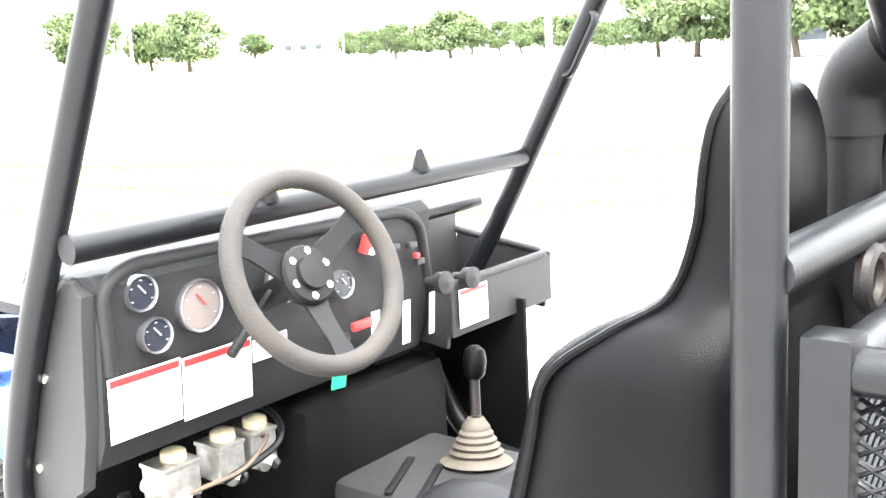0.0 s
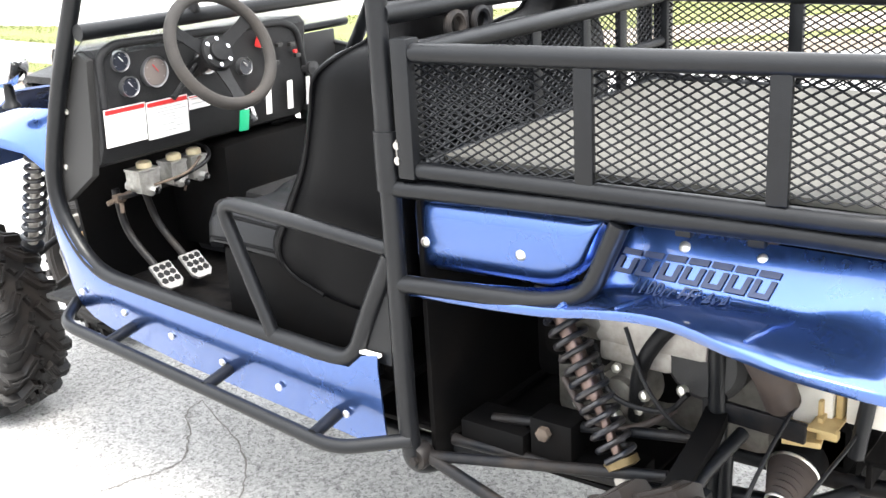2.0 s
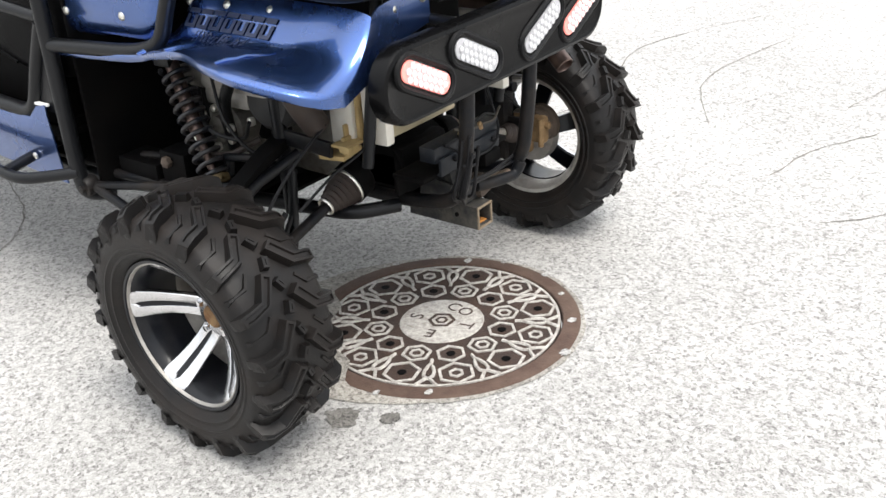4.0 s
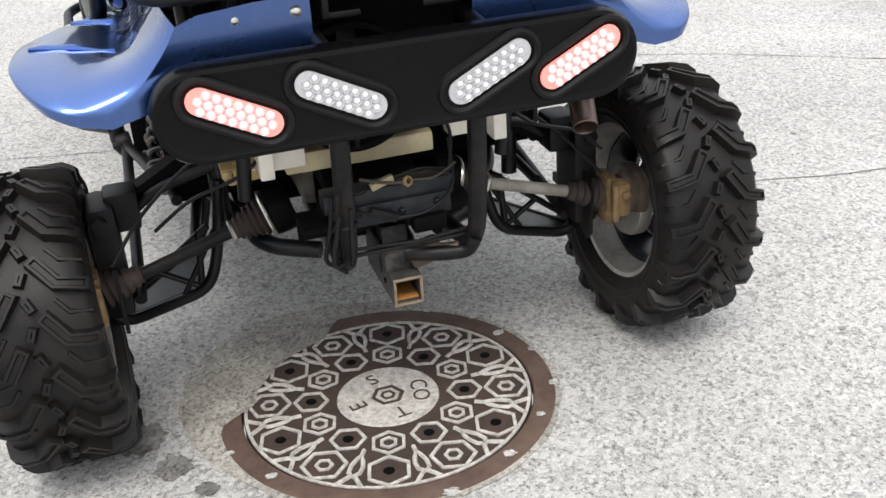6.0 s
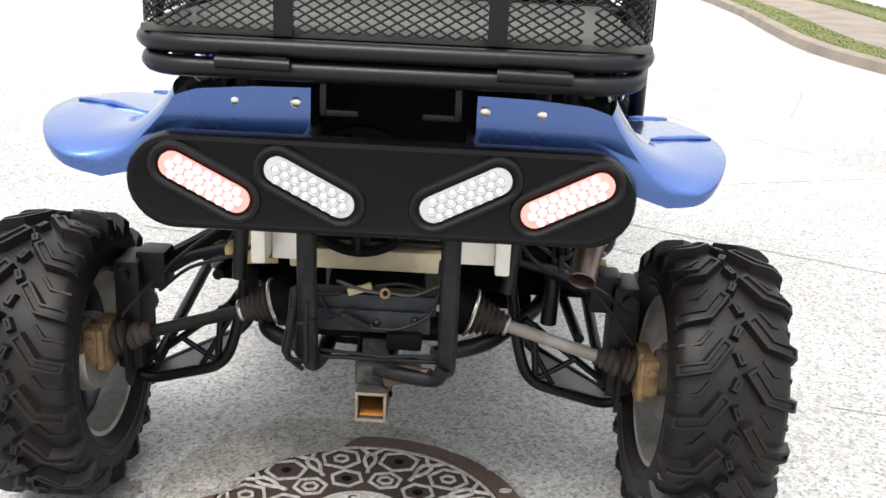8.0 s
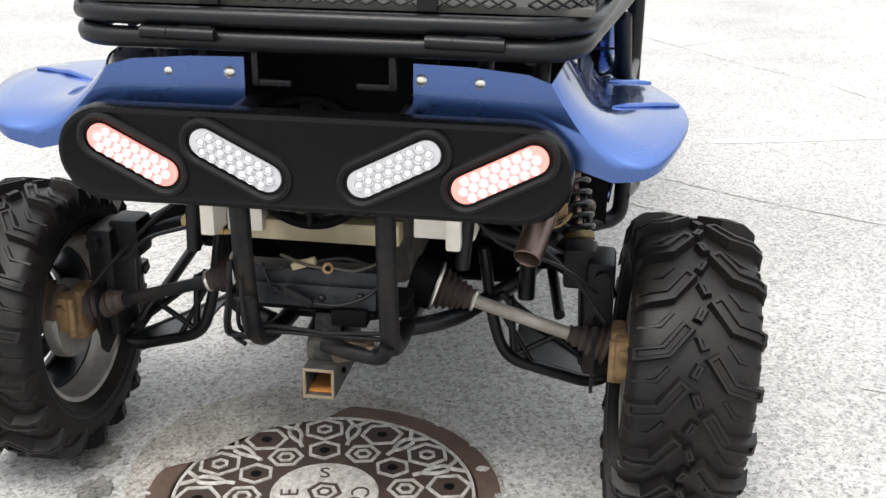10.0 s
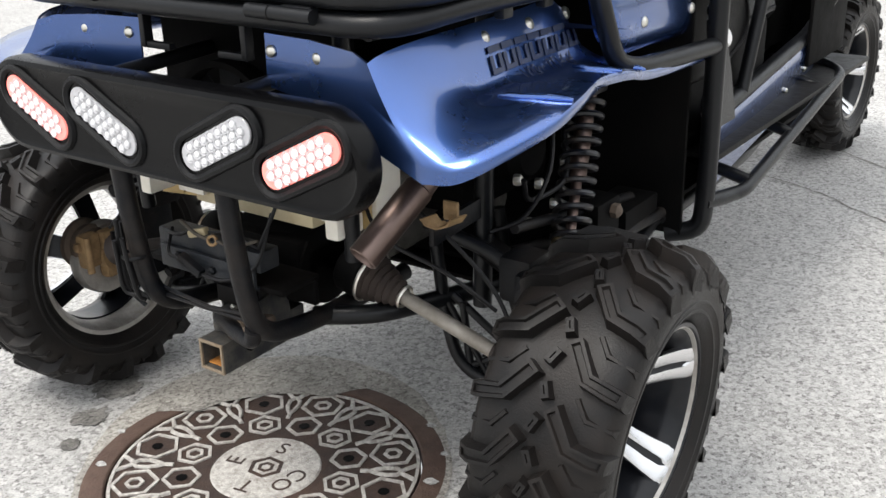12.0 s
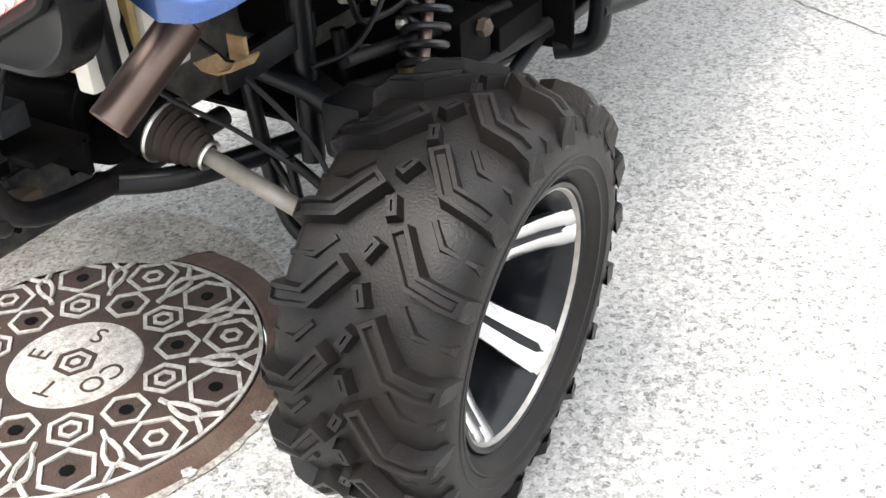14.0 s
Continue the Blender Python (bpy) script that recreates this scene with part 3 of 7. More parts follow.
solid("grass_blades", (vs, fs), BLADE, "short uneven green and straw blades of grass", "grass", "stuff")

# ---- manhole ----
man = thing("manhole", "round rusty cast iron manhole cover with pale hexagon ribs", "manhole cover", (MAN[0], MAN[1], 0))
frame_prof = [(0.386, -0.03), (0.388, 0.003), (0.382, 0.0065), (0.340, 0.0065), (0.337, 0.003), (0.337, -0.03)]
part("frame", lathe(frame_prof, 72, close=True), IRON_RING, man, "brown rusted outer frame ring")
cover = part("cover", lathe([(0.0, 0.001), (0.333, 0.001), (0.333, -0.03), (0.0, -0.03)][::-1], 72), IRON, man, "dark rusty iron lid")


def hex_ring(r, w, h):
    vs, fs = [], []
    for rr, z in ((r, 0), (r, h), (r - w, h), (r - w, 0)):
        vs += [(rr * math.cos(math.pi * k / 3), rr * math.sin(math.pi * k / 3), z) for k in range(6)]
    for i in range(4):
        for k in range(6):
            l = (k + 1) % 6
            fs.append((i * 6 + k, i * 6 + l, ((i + 1) % 4) * 6 + l, ((i + 1) % 4) * 6 + k))
    return vs, fs


big, small, tiny = (mesh_of("hexagon_rib", hex_ring(r, w, 0.0035), GRIT) for r, w in ((0.052, 0.0085), (0.042, 0.008), (0.021, 0.0075)))
# raised dark discs: the shade of the holes is put into their colour
pick = mesh_of("pick_hole", lathe([(0.0, 0.0), (0.011, 0.0), (0.013, 0.0022), (0.0, 0.0022)], 8), DARK)
for ring, (rad, me, n) in enumerate(((0.178, small, 12), (0.275, big, 12))):
    for k in range(n):
        a = 2 * math.pi * (k + 0.5) / n
        at = (rad * math.cos(a), rad * math.sin(a), 0.001)
        o = part("hexagon_rib", me, None, cover)
        o.matrix_local = Matrix.Translation(at) @ Matrix.Rotation(a, 4, "Z")
        inner = pick if (k + ring) % 2 else tiny
        o = part("pick_hole" if inner is pick else "hexagon_rib", inner, None, cover)
        o.matrix_local = Matrix.Translation(at) @ Matrix.Rotation(a, 4, "Z")
        if ring:
            # folded ribs between the outer hexagons
            b = a + math.pi / n
            loop = [(0.224, b), (0.240, b - 0.030), (0.262, b - 0.050), (0.284, b - 0.042), (0.296, b), (0.284, b + 0.042), (0.262, b + 0.050), (0.240, b + 0.030)]
            part("loop_rib", tube([(r * math.cos(t), r * math.sin(t), 0.0025) for r, t in loop], 0.0052, 6, closed=True), GRIT, cover)
            part("stem_rib", tube([(r * math.cos(b), r * math.sin(b), 0.0025) for r in (0.205, 0.224)], 0.0052, 6), GRIT, cover)
            for s in (-1, 1):
                part("fan_rib", tube([(r * math.cos(t), r * math.sin(t), 0.0025) for r, t in ((0.292, b + s * 0.010), (0.326, b + s * 0.085))], 0.0052, 6), GRIT, cover)
part("rim_rib", lathe([(0.331, 0.001), (0.331, 0.0045), (0.324, 0.0045), (0.324, 0.001)], 72, close=True), GRIT, cover)
medal = part("centre_disc", lathe([(0.0, 0.0045), (0.116, 0.0045), (0.119, 0.001)], 48), GRIT, man, "pale worn centre disc with dark letters")
for r, w in ((0.040, 0.010), (0.019, 0.008)):
    part("hexagon_groove", xf(hex_ring(r, w, 0.0012), Matrix.Translation((0, 0, 0.0044))), IRON, medal)
for text, a in (("S", 104), ("E", 193), ("T", 279), ("CO", -7)):
    r = 0.074
    m = Matrix.Translation((r * math.cos(radians(a)), r * math.sin(radians(a)), 0.0048)) @ Matrix.Rotation(radians(a - 90), 4, "Z")
    part("letter", xf(lettering(text, 0.058, 0.0006), m), IRON, medal, "dark cast letter")


# ---- the vehicle ----
car = thing("utility_vehicle", "blue and black off-road side-by-side utility vehicle with mesh cargo bed", "utility vehicle")


def both(name, geo, material, parent=None, label="", sharp=38):
    """A part of the left side and its mirror image on the right, built for the left."""
    a = part(name, geo, material, parent or car, label, sharp)
    b = part(name, mx(geo), material, parent or car, label, sharp)
    return a, b


def inset(x, y):
    """The right sill leans in a little towards the nose."""
    return x - max(0.0, min(1.0, (y - 0.44) / 0.12)) * (0.06 + 0.055 * (y - 0.5))


def both_low(name, geo, material, label="", sharp=38):
    """A low part of the left side and its slightly inset twin on the right."""
    v, f = mx(geo)
    a = part(name, geo, material, car, label, sharp)
    b = part(name, ([(inset(p[0], p[1]), p[1], p[2]) for p in v], f), material, car, label, sharp)
    return a, b


def bolt(parent, p, normal, r=0.010, material=None):
    m = along(p, Vector(p) + Vector(normal))
    return part("bolt", lathe([(r * 1.05, -0.002), (r * 1.05, 0.002), (r * 0.8, r * 0.45), (r * 0.35, r * 0.62), (0.0, r * 0.65)], 12, m), material or BOLT, parent)


R = 0.022
# roll cage
part("rear_hoop", tube([(-0.47, 0.43, 0.385), (-0.545, 0.455, 0.40), (-0.55, 0.46, 0.50), (-0.55, 0.462, 1.30), (-0.55, 0.462, 1.80), (0.55, 0.462, 1.80), (0.55, 0.462, 1.30), (0.55, 0.46, 0.50), (0.545, 0.455, 0.40), (0.47, 0.43, 0.385)], R, 16, 0.11), BLACK, car, "black tubular rear roll hoop")
side = [(-0.55, 0.47, 0.88), (-0.55, 0.545, 0.74), (-0.55, 0.60, 0.612), (-0.55, 0.90, 0.627), (-0.55, 1.53, 0.668), (-0.55, 1.665, 0.86), (-0.55, 1.56, 1.14), (-0.555, 1.205, 1.775)]
part("front_hoop", tube(side + [(inset(-x, y) if z < 0.7 else inset(-x, y) * 0.5 - x * 0.5 if z < 1.0 else -x, y - (0.055 if z > 1.0 else 0.0), z) for x, y, z in reversed(side)], R, 16, 0.13), BLACK, car, "black tubular windscreen hoop and door sill")
both("roof_rail", tube([(-0.52, 1.215, 1.762), (-0.52, 0.9, 1.79), (-0.52, 0.46, 1.80)], R, 14), BLACK)
part("windscreen_bar", tube([(-0.555, 1.42, 1.303), (0.555, 1.42, 1.303)], 0.021, 14), BLACK, car)
part("cowl_bar", tube([(-0.54, 1.545, 1.20), (0.54, 1.545, 1.20)], 0.014, 10), BLACK, car)
pane = part("wind_deflector", sheet([[(-0.53, 1.432, 1.285), (0.53, 1.432, 1.285)], [(-0.53, 1.54, 1.21), (0.53, 1.54, 1.21)]], 0.004), CLEAR, car, "clear low windscreen pane")
pane.visible_shadow = False
for x in (-0.195, 0.188):
    part("rest_cone", lathe([(0.018, 0), (0.016, 0.012), (0.006, 0.042), (0.0, 0.045)], 12, Matrix.Translation((x, 1.412, 1.315))), PLASTIC, car)
bar = part("rear_cross_bar", tube([(-0.55, 0.455, 1.362), (0.55, 0.455, 1.356)], 0.0215, 14), BLACK, car)
part("sleeve", tube([(-0.10, 0.455, 1.361), (-0.02, 0.455, 1.36)], 0.0245, 14), BLACK, bar)
both("cage_diagonal", tube([(-0.02, 0.456, 1.37), (-0.46, 0.462, 1.785)], 0.0215, 14), BLACK)
for x in (-0.335, -0.245, 0.20, 0.27, 0.36):
    part("belt_ring", tube([(x + 0.026 * math.cos(a), 0.44, 1.315 + 0.026 * math.sin(a)) for a in [2 * math.pi * k / 16 for k in range(16)]], 0.009, 8, closed=True), GREYBLACK, bar, "dull metal belt ring")
    part("ring_bracket", box((x + 0.035, 0.45, 1.32), (0.03, 0.02, 0.045), 0.004), GREYBLACK, bar)
both("pole_clamp", tube([(-0.55, 0.461, 1.02), (-0.55, 0.461, 1.14)], 0.0265, 14), BLACK)
both("clamp_lug", join(box((-0.545, 0.435, 1.10), (0.02, 0.05, 0.05), 0.005), rod((-0.565, 0.425, 1.085), (-0.525, 0.425, 1.085), 0.008), rod((-0.565, 0.425, 1.115), (-0.525, 0.425, 1.115), 0.008)), ALLOY_DULL)
# grab loop on the right windscreen post
part("grab_loop", tube([(0.55, 1.26, 1.60), (0.53, 1.225, 1.585), (0.53, 1.29, 1.47), (0.55, 1.335, 1.475)], 0.008, 8, 0.02), BLACK, car)
part("roof_clip", box((0.52, 1.10, 1.785), (0.05, 0.05, 0.02), 0.005), PLASTIC, car)

# rails of the body
rail = [(-0.55, 0.462, 1.025), (-0.522, 0.1, 1.027), (-0.474, -0.35, 1.02), (-0.452, -0.530, 1.008), (0.438, -0.530, 1.008), (0.464, -0.35, 1.02), (0.52, 0.1, 1.027), (0.55, 0.462, 1.025)]
part("body_rail", tube(rail, 0.019, 14, 0.11), BLACK, car, "black tube rail round the body")
lower = [(-0.55, 0.467, 0.822), (-0.535, 0.12, 0.838), (-0.525, 0.03, 0.862), (-0.515, -0.03, 1.005)]
both("side_rail", tube(lower, 0.019, 14, 0.07), BLACK)
both_low("door_bar", tube([(-0.55, 0.475, 0.892), (-0.565, 0.70, 0.92), (-0.565, 0.965, 0.938), (-0.555, 0.845, 0.632)], 0.017, 14, 0.05), BLACK, "bent black tube door bar")
both("gusset", xf(prism([(0.48, 0.89), (0.555, 0.745), (0.60, 0.63), (0.49, 0.63)], 0.006, None, 0.001), Matrix(((0, 0, 1, -0.553), (1, 0, 0, 0), (0, 1, 0, 0), (0, 0, 0, 1)))), BLACK)
nl, nr = both_low("step_bar", tube([(-0.545, 1.64, 0.56), (-0.645, 1.56, 0.545), (-0.652, 0.585, 0.455), (-0.555, 0.45, 0.468)], 0.0165, 14, 0.05), BLACK, "black tube side step")
for y, z in ((1.37, 0.53), (1.0, 0.497), (0.65, 0.468)):
    for s, q in ((-1, nl), (1, nr)):
        part("step_bracket", tube([(s * 0.42, y + 0.02, z + 0.03), (s * 0.65 if s < 0 else inset(0.65, y), y, z)], 0.0155, 10), BLACK, q)
# blue sill skirts
rows = []
for y, top, bot in ((1.650, 0.862, 0.72), (1.632, 0.838, 0.655), (1.605, 0.792, 0.610), (1.555, 0.725, 0.580), (1.48, 0.676, 0.560), (1.35, 0.652, 0.542), (1.2, 0.640, 0.522), (0.9, 0.618, 0.497), (0.7, 0.606, 0.481), (0.60, 0.610, 0.473), (0.56, 0.645, 0.470), (0.515, 0.655, 0.467)):
    rows.append([(-0.566, y, top), (-0.568, y, top - 0.03), (-0.565, y, top - 0.075), (-0.558, y, bot + 0.01), (-0.550, y, bot - 0.045)])
sl = part("sill_skirt", sheet(rows, 0.004), BLUE, car, "blue painted sill skirt")
rv, rf = mx(sheet(rows[3:], 0.004))
sr = part("sill_skirt", ([(inset(x, y), y, z) for x, y, z in rv], rf), BLUE, car, "blue painted sill skirt")
for y, z in ((1.565, 0.610), (1.39, 0.583), (1.205, 0.556), (1.02, 0.526), (0.83, 0.506), (0.62, 0.492)):
    for s, q in ((-1, sl), (1, sr)):
        bolt(q, (s * 0.571 if s < 0 else inset(0.571, y), y, z), (s, 0, -0.1), 0.009)
for s, q in ((-1, sl), (1, sr)):
    part("skirt_tab", box((s * 0.562 if s < 0 else inset(0.562, 0.54), 0.54, 0.652), (0.012, 0.055, 0.008), 0.002), WHITE, q)

# blue upper side panels
out = rounded([(0.455, 0.93, 0), (0.455, 0.998, 0), (0.20, 1.004, 0), (0.01, 1.004, 0), (0.05, 0.90, 0), (0.115, 0.852, 0), (0.30, 0.845, 0), (0.455, 0.840, 0), (0.455, 0.93, 0)], 0.03, 4)
pl = [(p.x, p.y) for p in out]
core = []
for inset, d in ((0.0, 0.0), (0.0, 0.012), (0.010, 0.026), (0.022, 0.033), (0.05, 0.037)):
    c = Vector((0.25, 0.925))
    core.append([(-0.47 - d, c.x + (p[0] - c.x) * (1 - inset / 0.22), c.y + (p[1] - c.y) * (1 - inset / 0.075)) for p in pl])
n = len(pl)
geo = [v for ring in core for v in ring], [(i * n + k, i * n + (k + 1) % n, (i + 1) * n + (k + 1) % n, (i + 1) * n + k) for i in range(4) for k in range(n)] + [tuple(4 * n + k for k in range(n))]
pl_l, pl_r = both("side_panel", geo, BLUE, car, "blue padded-looking side panel")
for y, z in ((0.415, 0.905), (0.185, 0.912)):
    for s, q in ((-1, pl_l), (1, pl_r)):
        bolt(q, (s * 0.506, y, z), (s, 0, 0), 0.011)

# blue rear wings
ST = [
    ((0.500, 0.47, 0.822), (0.512, 0.47, 0.815), (0.535, 0.47, 0.806), (0.535, 0.47, 0.792)),
    ((0.495, 0.30, 0.832), (0.507, 0.30, 0.824), (0.545, 0.30, 0.818), (0.545, 0.30, 0.802)),
    ((0.475, 0.13, 0.848), (0.495, 0.13, 0.838), (0.558, 0.13, 0.836), (0.558, 0.13, 0.818)),
    ((0.445, 0.05, 0.885), (0.480, 0.05, 0.852), (0.567, 0.05, 0.850), (0.567, 0.05, 0.832)),
    ((0.418, -0.01, 0.972), (0.470, -0.01, 0.868), (0.575, -0.01, 0.862), (0.575, -0.01, 0.844)),
    ((0.412, -0.15, 0.975), (0.466, -0.15, 0.876), (0.590, -0.15, 0.876), (0.590, -0.15, 0.858)),
    ((0.415, -0.29, 0.975), (0.468, -0.29, 0.878), (0.628, -0.29, 0.876), (0.628, -0.29, 0.856)),
    ((0.418, -0.40, 0.975), (0.476, -0.40, 0.876), (0.640, -0.40, 0.864), (0.638, -0.40, 0.843)),
    ((0.413, -0.48, 0.971), (0.474, -0.495, 0.868), (0.612, -0.505, 0.840), (0.610, -0.505, 0.818)),
    ((0.406, -0.518, 0.963), (0.468, -0.533, 0.862), (0.572, -0.552, 0.820), (0.570, -0.552, 0.797)),
    ((0.400, -0.533, 0.955), (0.458, -0.548, 0.864), (0.515, -0.558, 0.818), (0.513, -0.557, 0.792)),
]
lines = [smooth_line([st[c] for st in ST], 5) for c in range(4)]


def wing_rows(s, flare):
    """Rows of a wing's hollow skin on side s; flare widens its outer edge towards the rear."""
    out_rows = []
    for t, c, e, l in zip(*lines):
        c2 = c * 1.3 - (t + e) * 0.15
        soft_row = [t * (1 - u) ** 2 + c2 * (2 * u * (1 - u)) + e * (u * u) for u in [k / 11 for k in range(12)]]
        # ahead of the rear corner the flank meets a flat shelf in a tight fillet
        p0, p1 = t.lerp(c, 0.80), c.lerp(e, 0.14)
        crisp = [t.lerp(p0, k / 3) for k in range(4)] + [p0 * (1 - u) ** 2 + c * (2 * u * (1 - u)) + p1 * (u * u) for u in (0.25, 0.5, 0.75, 1.0)] + [p1.lerp(e, k / 4) for k in (1, 2, 3, 4)]
        blend = max(0.0, min(1.0, (t.y + 0.47) / 0.12)) * max(0.0, min(1.0, (0.16 - t.y) / 0.10))
        row = [p.lerp(q, blend) for p, q in zip(soft_row, crisp)]
        row += [e + Vector((0.003, 0, -0.004)), e.lerp(l, 0.6) + Vector((0.003, 0, 0)), l]
        grown = []
        for p in row:
            far_ = max(0.0, (p.x - 0.42) / 0.2) * max(0.0, min(1.0, (0.05 - p.y) / 0.35))
            lift = (0.022 if s < 0 else 0.006) * max(0.0, min(1.0, (p.x - 0.478) / 0.10)) * max(0.0, min(1.0, (0.05 - p.y) / 0.35))
            grown.append((s * (p.x + flare * far_), p.y, p.z + lift))
        out_rows.append(grown)
    return out_rows


def back_rows(s, last):
    """The upright rear panel of a wing, from its creased corner inwards."""
    ends = [((0.36, -0.518, 0.966), (0.36, -0.524, 0.835)), ((0.26, -0.502, 0.972), (0.26, -0.504, 0.872)), ((0.155, -0.494, 0.973), (0.155, -0.496, 0.885))]
    n_ = len(last)
    return [last] + [[(s * (a[0] + (b[0] - a[0]) * k / (n_ - 1)), a[1] + (b[1] - a[1]) * k / (n_ - 1), a[2] + (b[2] - a[2]) * k / (n_ - 1)) for k in range(n_)] for a, b in ends]


SKINS = {-1: wing_rows(-1, 0.045), 1: wing_rows(1, 0.0)}


def skin_height(s, x, y):
    """The height of a wing's hollow skin over a point of the plan."""
    return min((((p[0] - s * x) ** 2 + (p[1] - y) ** 2, p[2]) for row in SKINS[s] for p in row[3:12]))[1]


wings = []
for s, flare in ((-1, 0.045), (1, 0.0)):
    skin = SKINS[s]
    wings.append(part("rear_wing", sheet(skin + back_rows(s, skin[-1])[1:], 0.004 * s), BLUE, car, "blue rear wing with hollow flank and flared edge", 50))
wing_l, wing_r = wings
for s, q in ((-1, wing_l), (1, wing_r)):
    for y in (0.018, -0.112, -0.255):
        bolt(q, (s * (0.424 if y > -0.2 else 0.424), y, 0.948), (s, 0, 0.3), 0.012)
    for x in ((0.182, 0.296) if s < 0 else (0.170, 0.276)):
        bolt(q, (s * x, -0.497 - 0.07 * max(0, x - 0.2), 0.945), (0, -1, 0.1), 0.010)
    for y, x0, x1 in ((0.06, 0.490, 0.566), (-0.07, 0.495, 0.583), (-0.33, 0.505, 0.628)):
        x1 += 0.03 if s < 0 and y < -0.2 else 0.0
        line = [(x0 + (x1 - x0) * k / 6, y - 0.010 + 0.022 * k / 6) for k in range(7)]
        part("stepped_rib", tube([(s * x, yy, skin_height(s, x, yy) + 0.0015) for x, yy in line], [0.002, 0.0055, 0.006, 0.006, 0.006, 0.0055, 0.003], 8), BLUE, q)




def on_band(p, s):
    """Places a flat (along, up) outline on the upper flank of a wing."""
    y, z = p[0], p[1]
    skin = [[(s * q_[0], q_[1], q_[2]) for q_ in r_] for r_ in SKINS[s]]
    k = min(range(len(skin) - 1), key=lambda i_: abs((skin[i_][3][1] + skin[i_ + 1][3][1]) / 2 - y))
    f = (y - skin[k][3][1]) / (skin[k + 1][3][1] - skin[k][3][1])
    row = [Vector(a).lerp(Vector(b), f) for a, b in zip(skin[k], skin[k + 1])]
    for a, b in zip(row, row[1:11]):
        if a.z >= z >= b.z and a.z - b.z > 1e-6:
            return (s * (a.lerp(b, (a.z - z) / (a.z - b.z)).x + 0.003 + p[2]), y, z)
    low = min(row[:11], key=lambda v_: v_.z)
    return (s * (low.x + p[2]), y, max(low.z, min(z, row[0].z)) + 0.002)


for s, q in ((-1, wing_l), (1, wing_r)):
    # the large slanted word as plain split shapes
    for k in range(7):
        d = -1 if s < 0 else 1
        y0 = (0.012 - 0.043 * k) if s < 0 else (-0.282 + 0.043 * k)
        for u0, u1, z0, z1 in ((0.0, 0.037, 0.9275, 0.937), (0.0, 0.010, 0.903, 0.923), (0.027, 0.037, 0.903, 0.923), (0.0, 0.037, 0.896, 0.903)):
            sl0, sl1 = d * (z0 - 0.9) * 0.35, d * (z1 - 0.9) * 0.35
            quad = [(y0 + d * u0 + sl0, z0), (y0 + d * u1 + sl0, z0), (y0 + d * u1 + sl1, z1), (y0 + d * u0 + sl1, z1)]
            geo = [on_band((a, b, 0), s) for a, b in quad] + [on_band((a, b, 0.0015), s) for a, b in quad], [(0, 1, 2, 3), (7, 6, 5, 4), (0, 4, 5, 1), (1, 5, 6, 2), (2, 6, 7, 3), (3, 7, 4, 0)]
            part("decal_bar", geo, DECAL, q)
    v, f = lettering("1100cc EFI 4x4", 0.030, 0.0005)
    d = -1 if s < 0 else 1
    part("decal_text", ([on_band((-0.125 + d * (p[0] + 0.2 * p[1]), 0.880 + p[1], 0.0006 + p[2]), s) for p in v], f), DECAL, q, "small dark printed engine text")

# cargo bed
bed = part("cargo_bed", join(box((0, -0.06, 1.072), (0.93, 0.90, 0.014), 0.003)), BEDFLOOR, car, "cargo bed with grey board floor and black mesh sides")
BT, BB = 1.292, 1.066
ring = [(-0.545, 0.40), (-0.470, -0.535), (0.455, -0.535), (0.545, 0.40)]
for z, r in ((BT, 0.0195), (BB, 0.0175)):
    part("bed_rail", tube([(x, y, z - (0.018 if z < 1.2 and y < 0 else 0.0)) for x, y in ring], r, 14, 0.12), BLACK, bed)
    part("bed_front_rail", tube([(-0.545, 0.40, z), (0.545, 0.40, z)], r, 14), BLACK, bed)
part("bed_mid_rail", tube([(0.545, 0.40, 1.17), (0.30, 0.40, 1.17)], 0.012, 10), BLACK, bed)
for x, y in ((-0.545, 0.405), (0.545, 0.405)):
    part("bed_post", box((x, y, 1.185), (0.04, 0.04, 0.27), 0.004), BLACK, bed)
for x, y, rz in ((-0.519, 0.035, 94), (-0.494, -0.30, 94), (0.516, 0.035, 86), (0.486, -0.30, 86), (-0.20, -0.525, 0), (0.185, -0.525, 0), (0.30, 0.40, 0), (-0.10, 0.40, 0), (0.12, 0.40, 0)):
    part("bed_post", box((x, y, 1.178), (0.036, 0.016, 0.22), 0.004, (0, 0, rz)), BLACK, bed)


def mesh_panel(path, z0, z1, dw=0.030, dh=0.0085, r=0.0023):
    """Expanded-metal lattice that follows a plan line."""
    path = [Vector((x, y, 0)) for x, y in path]
    run = [0.0]
    for a, b in zip(path, path[1:]):
        run.append(run[-1] + (b - a).length)

    def at(s):
        s = min(max(s, 0), run[-1])
        for i in range(len(path) - 1):
            if s <= run[i + 1] + 1e-9:
                return path[i].lerp(path[i + 1], (s - run[i]) / max(1e-9, run[i + 1] - run[i]))
        return path[-1]

    cols, lines_n = int(run[-1] / (dw / 2)), int((z1 - z0) / dh)
    geos = []
    for k in range(lines_n + 1):
        pts = []
        for i in range(cols + 1):
            p = at(i * dw / 2)
            z = z0 + k * dh + (dh / 2 if (i + k) % 2 == 0 else -dh / 2) + 0.3 * dh
            pts.append((p.x, p.y, min(max(z, z0), z1)))
        geos.append(tube(pts, r, 4, caps=False))
    return join(*geos)


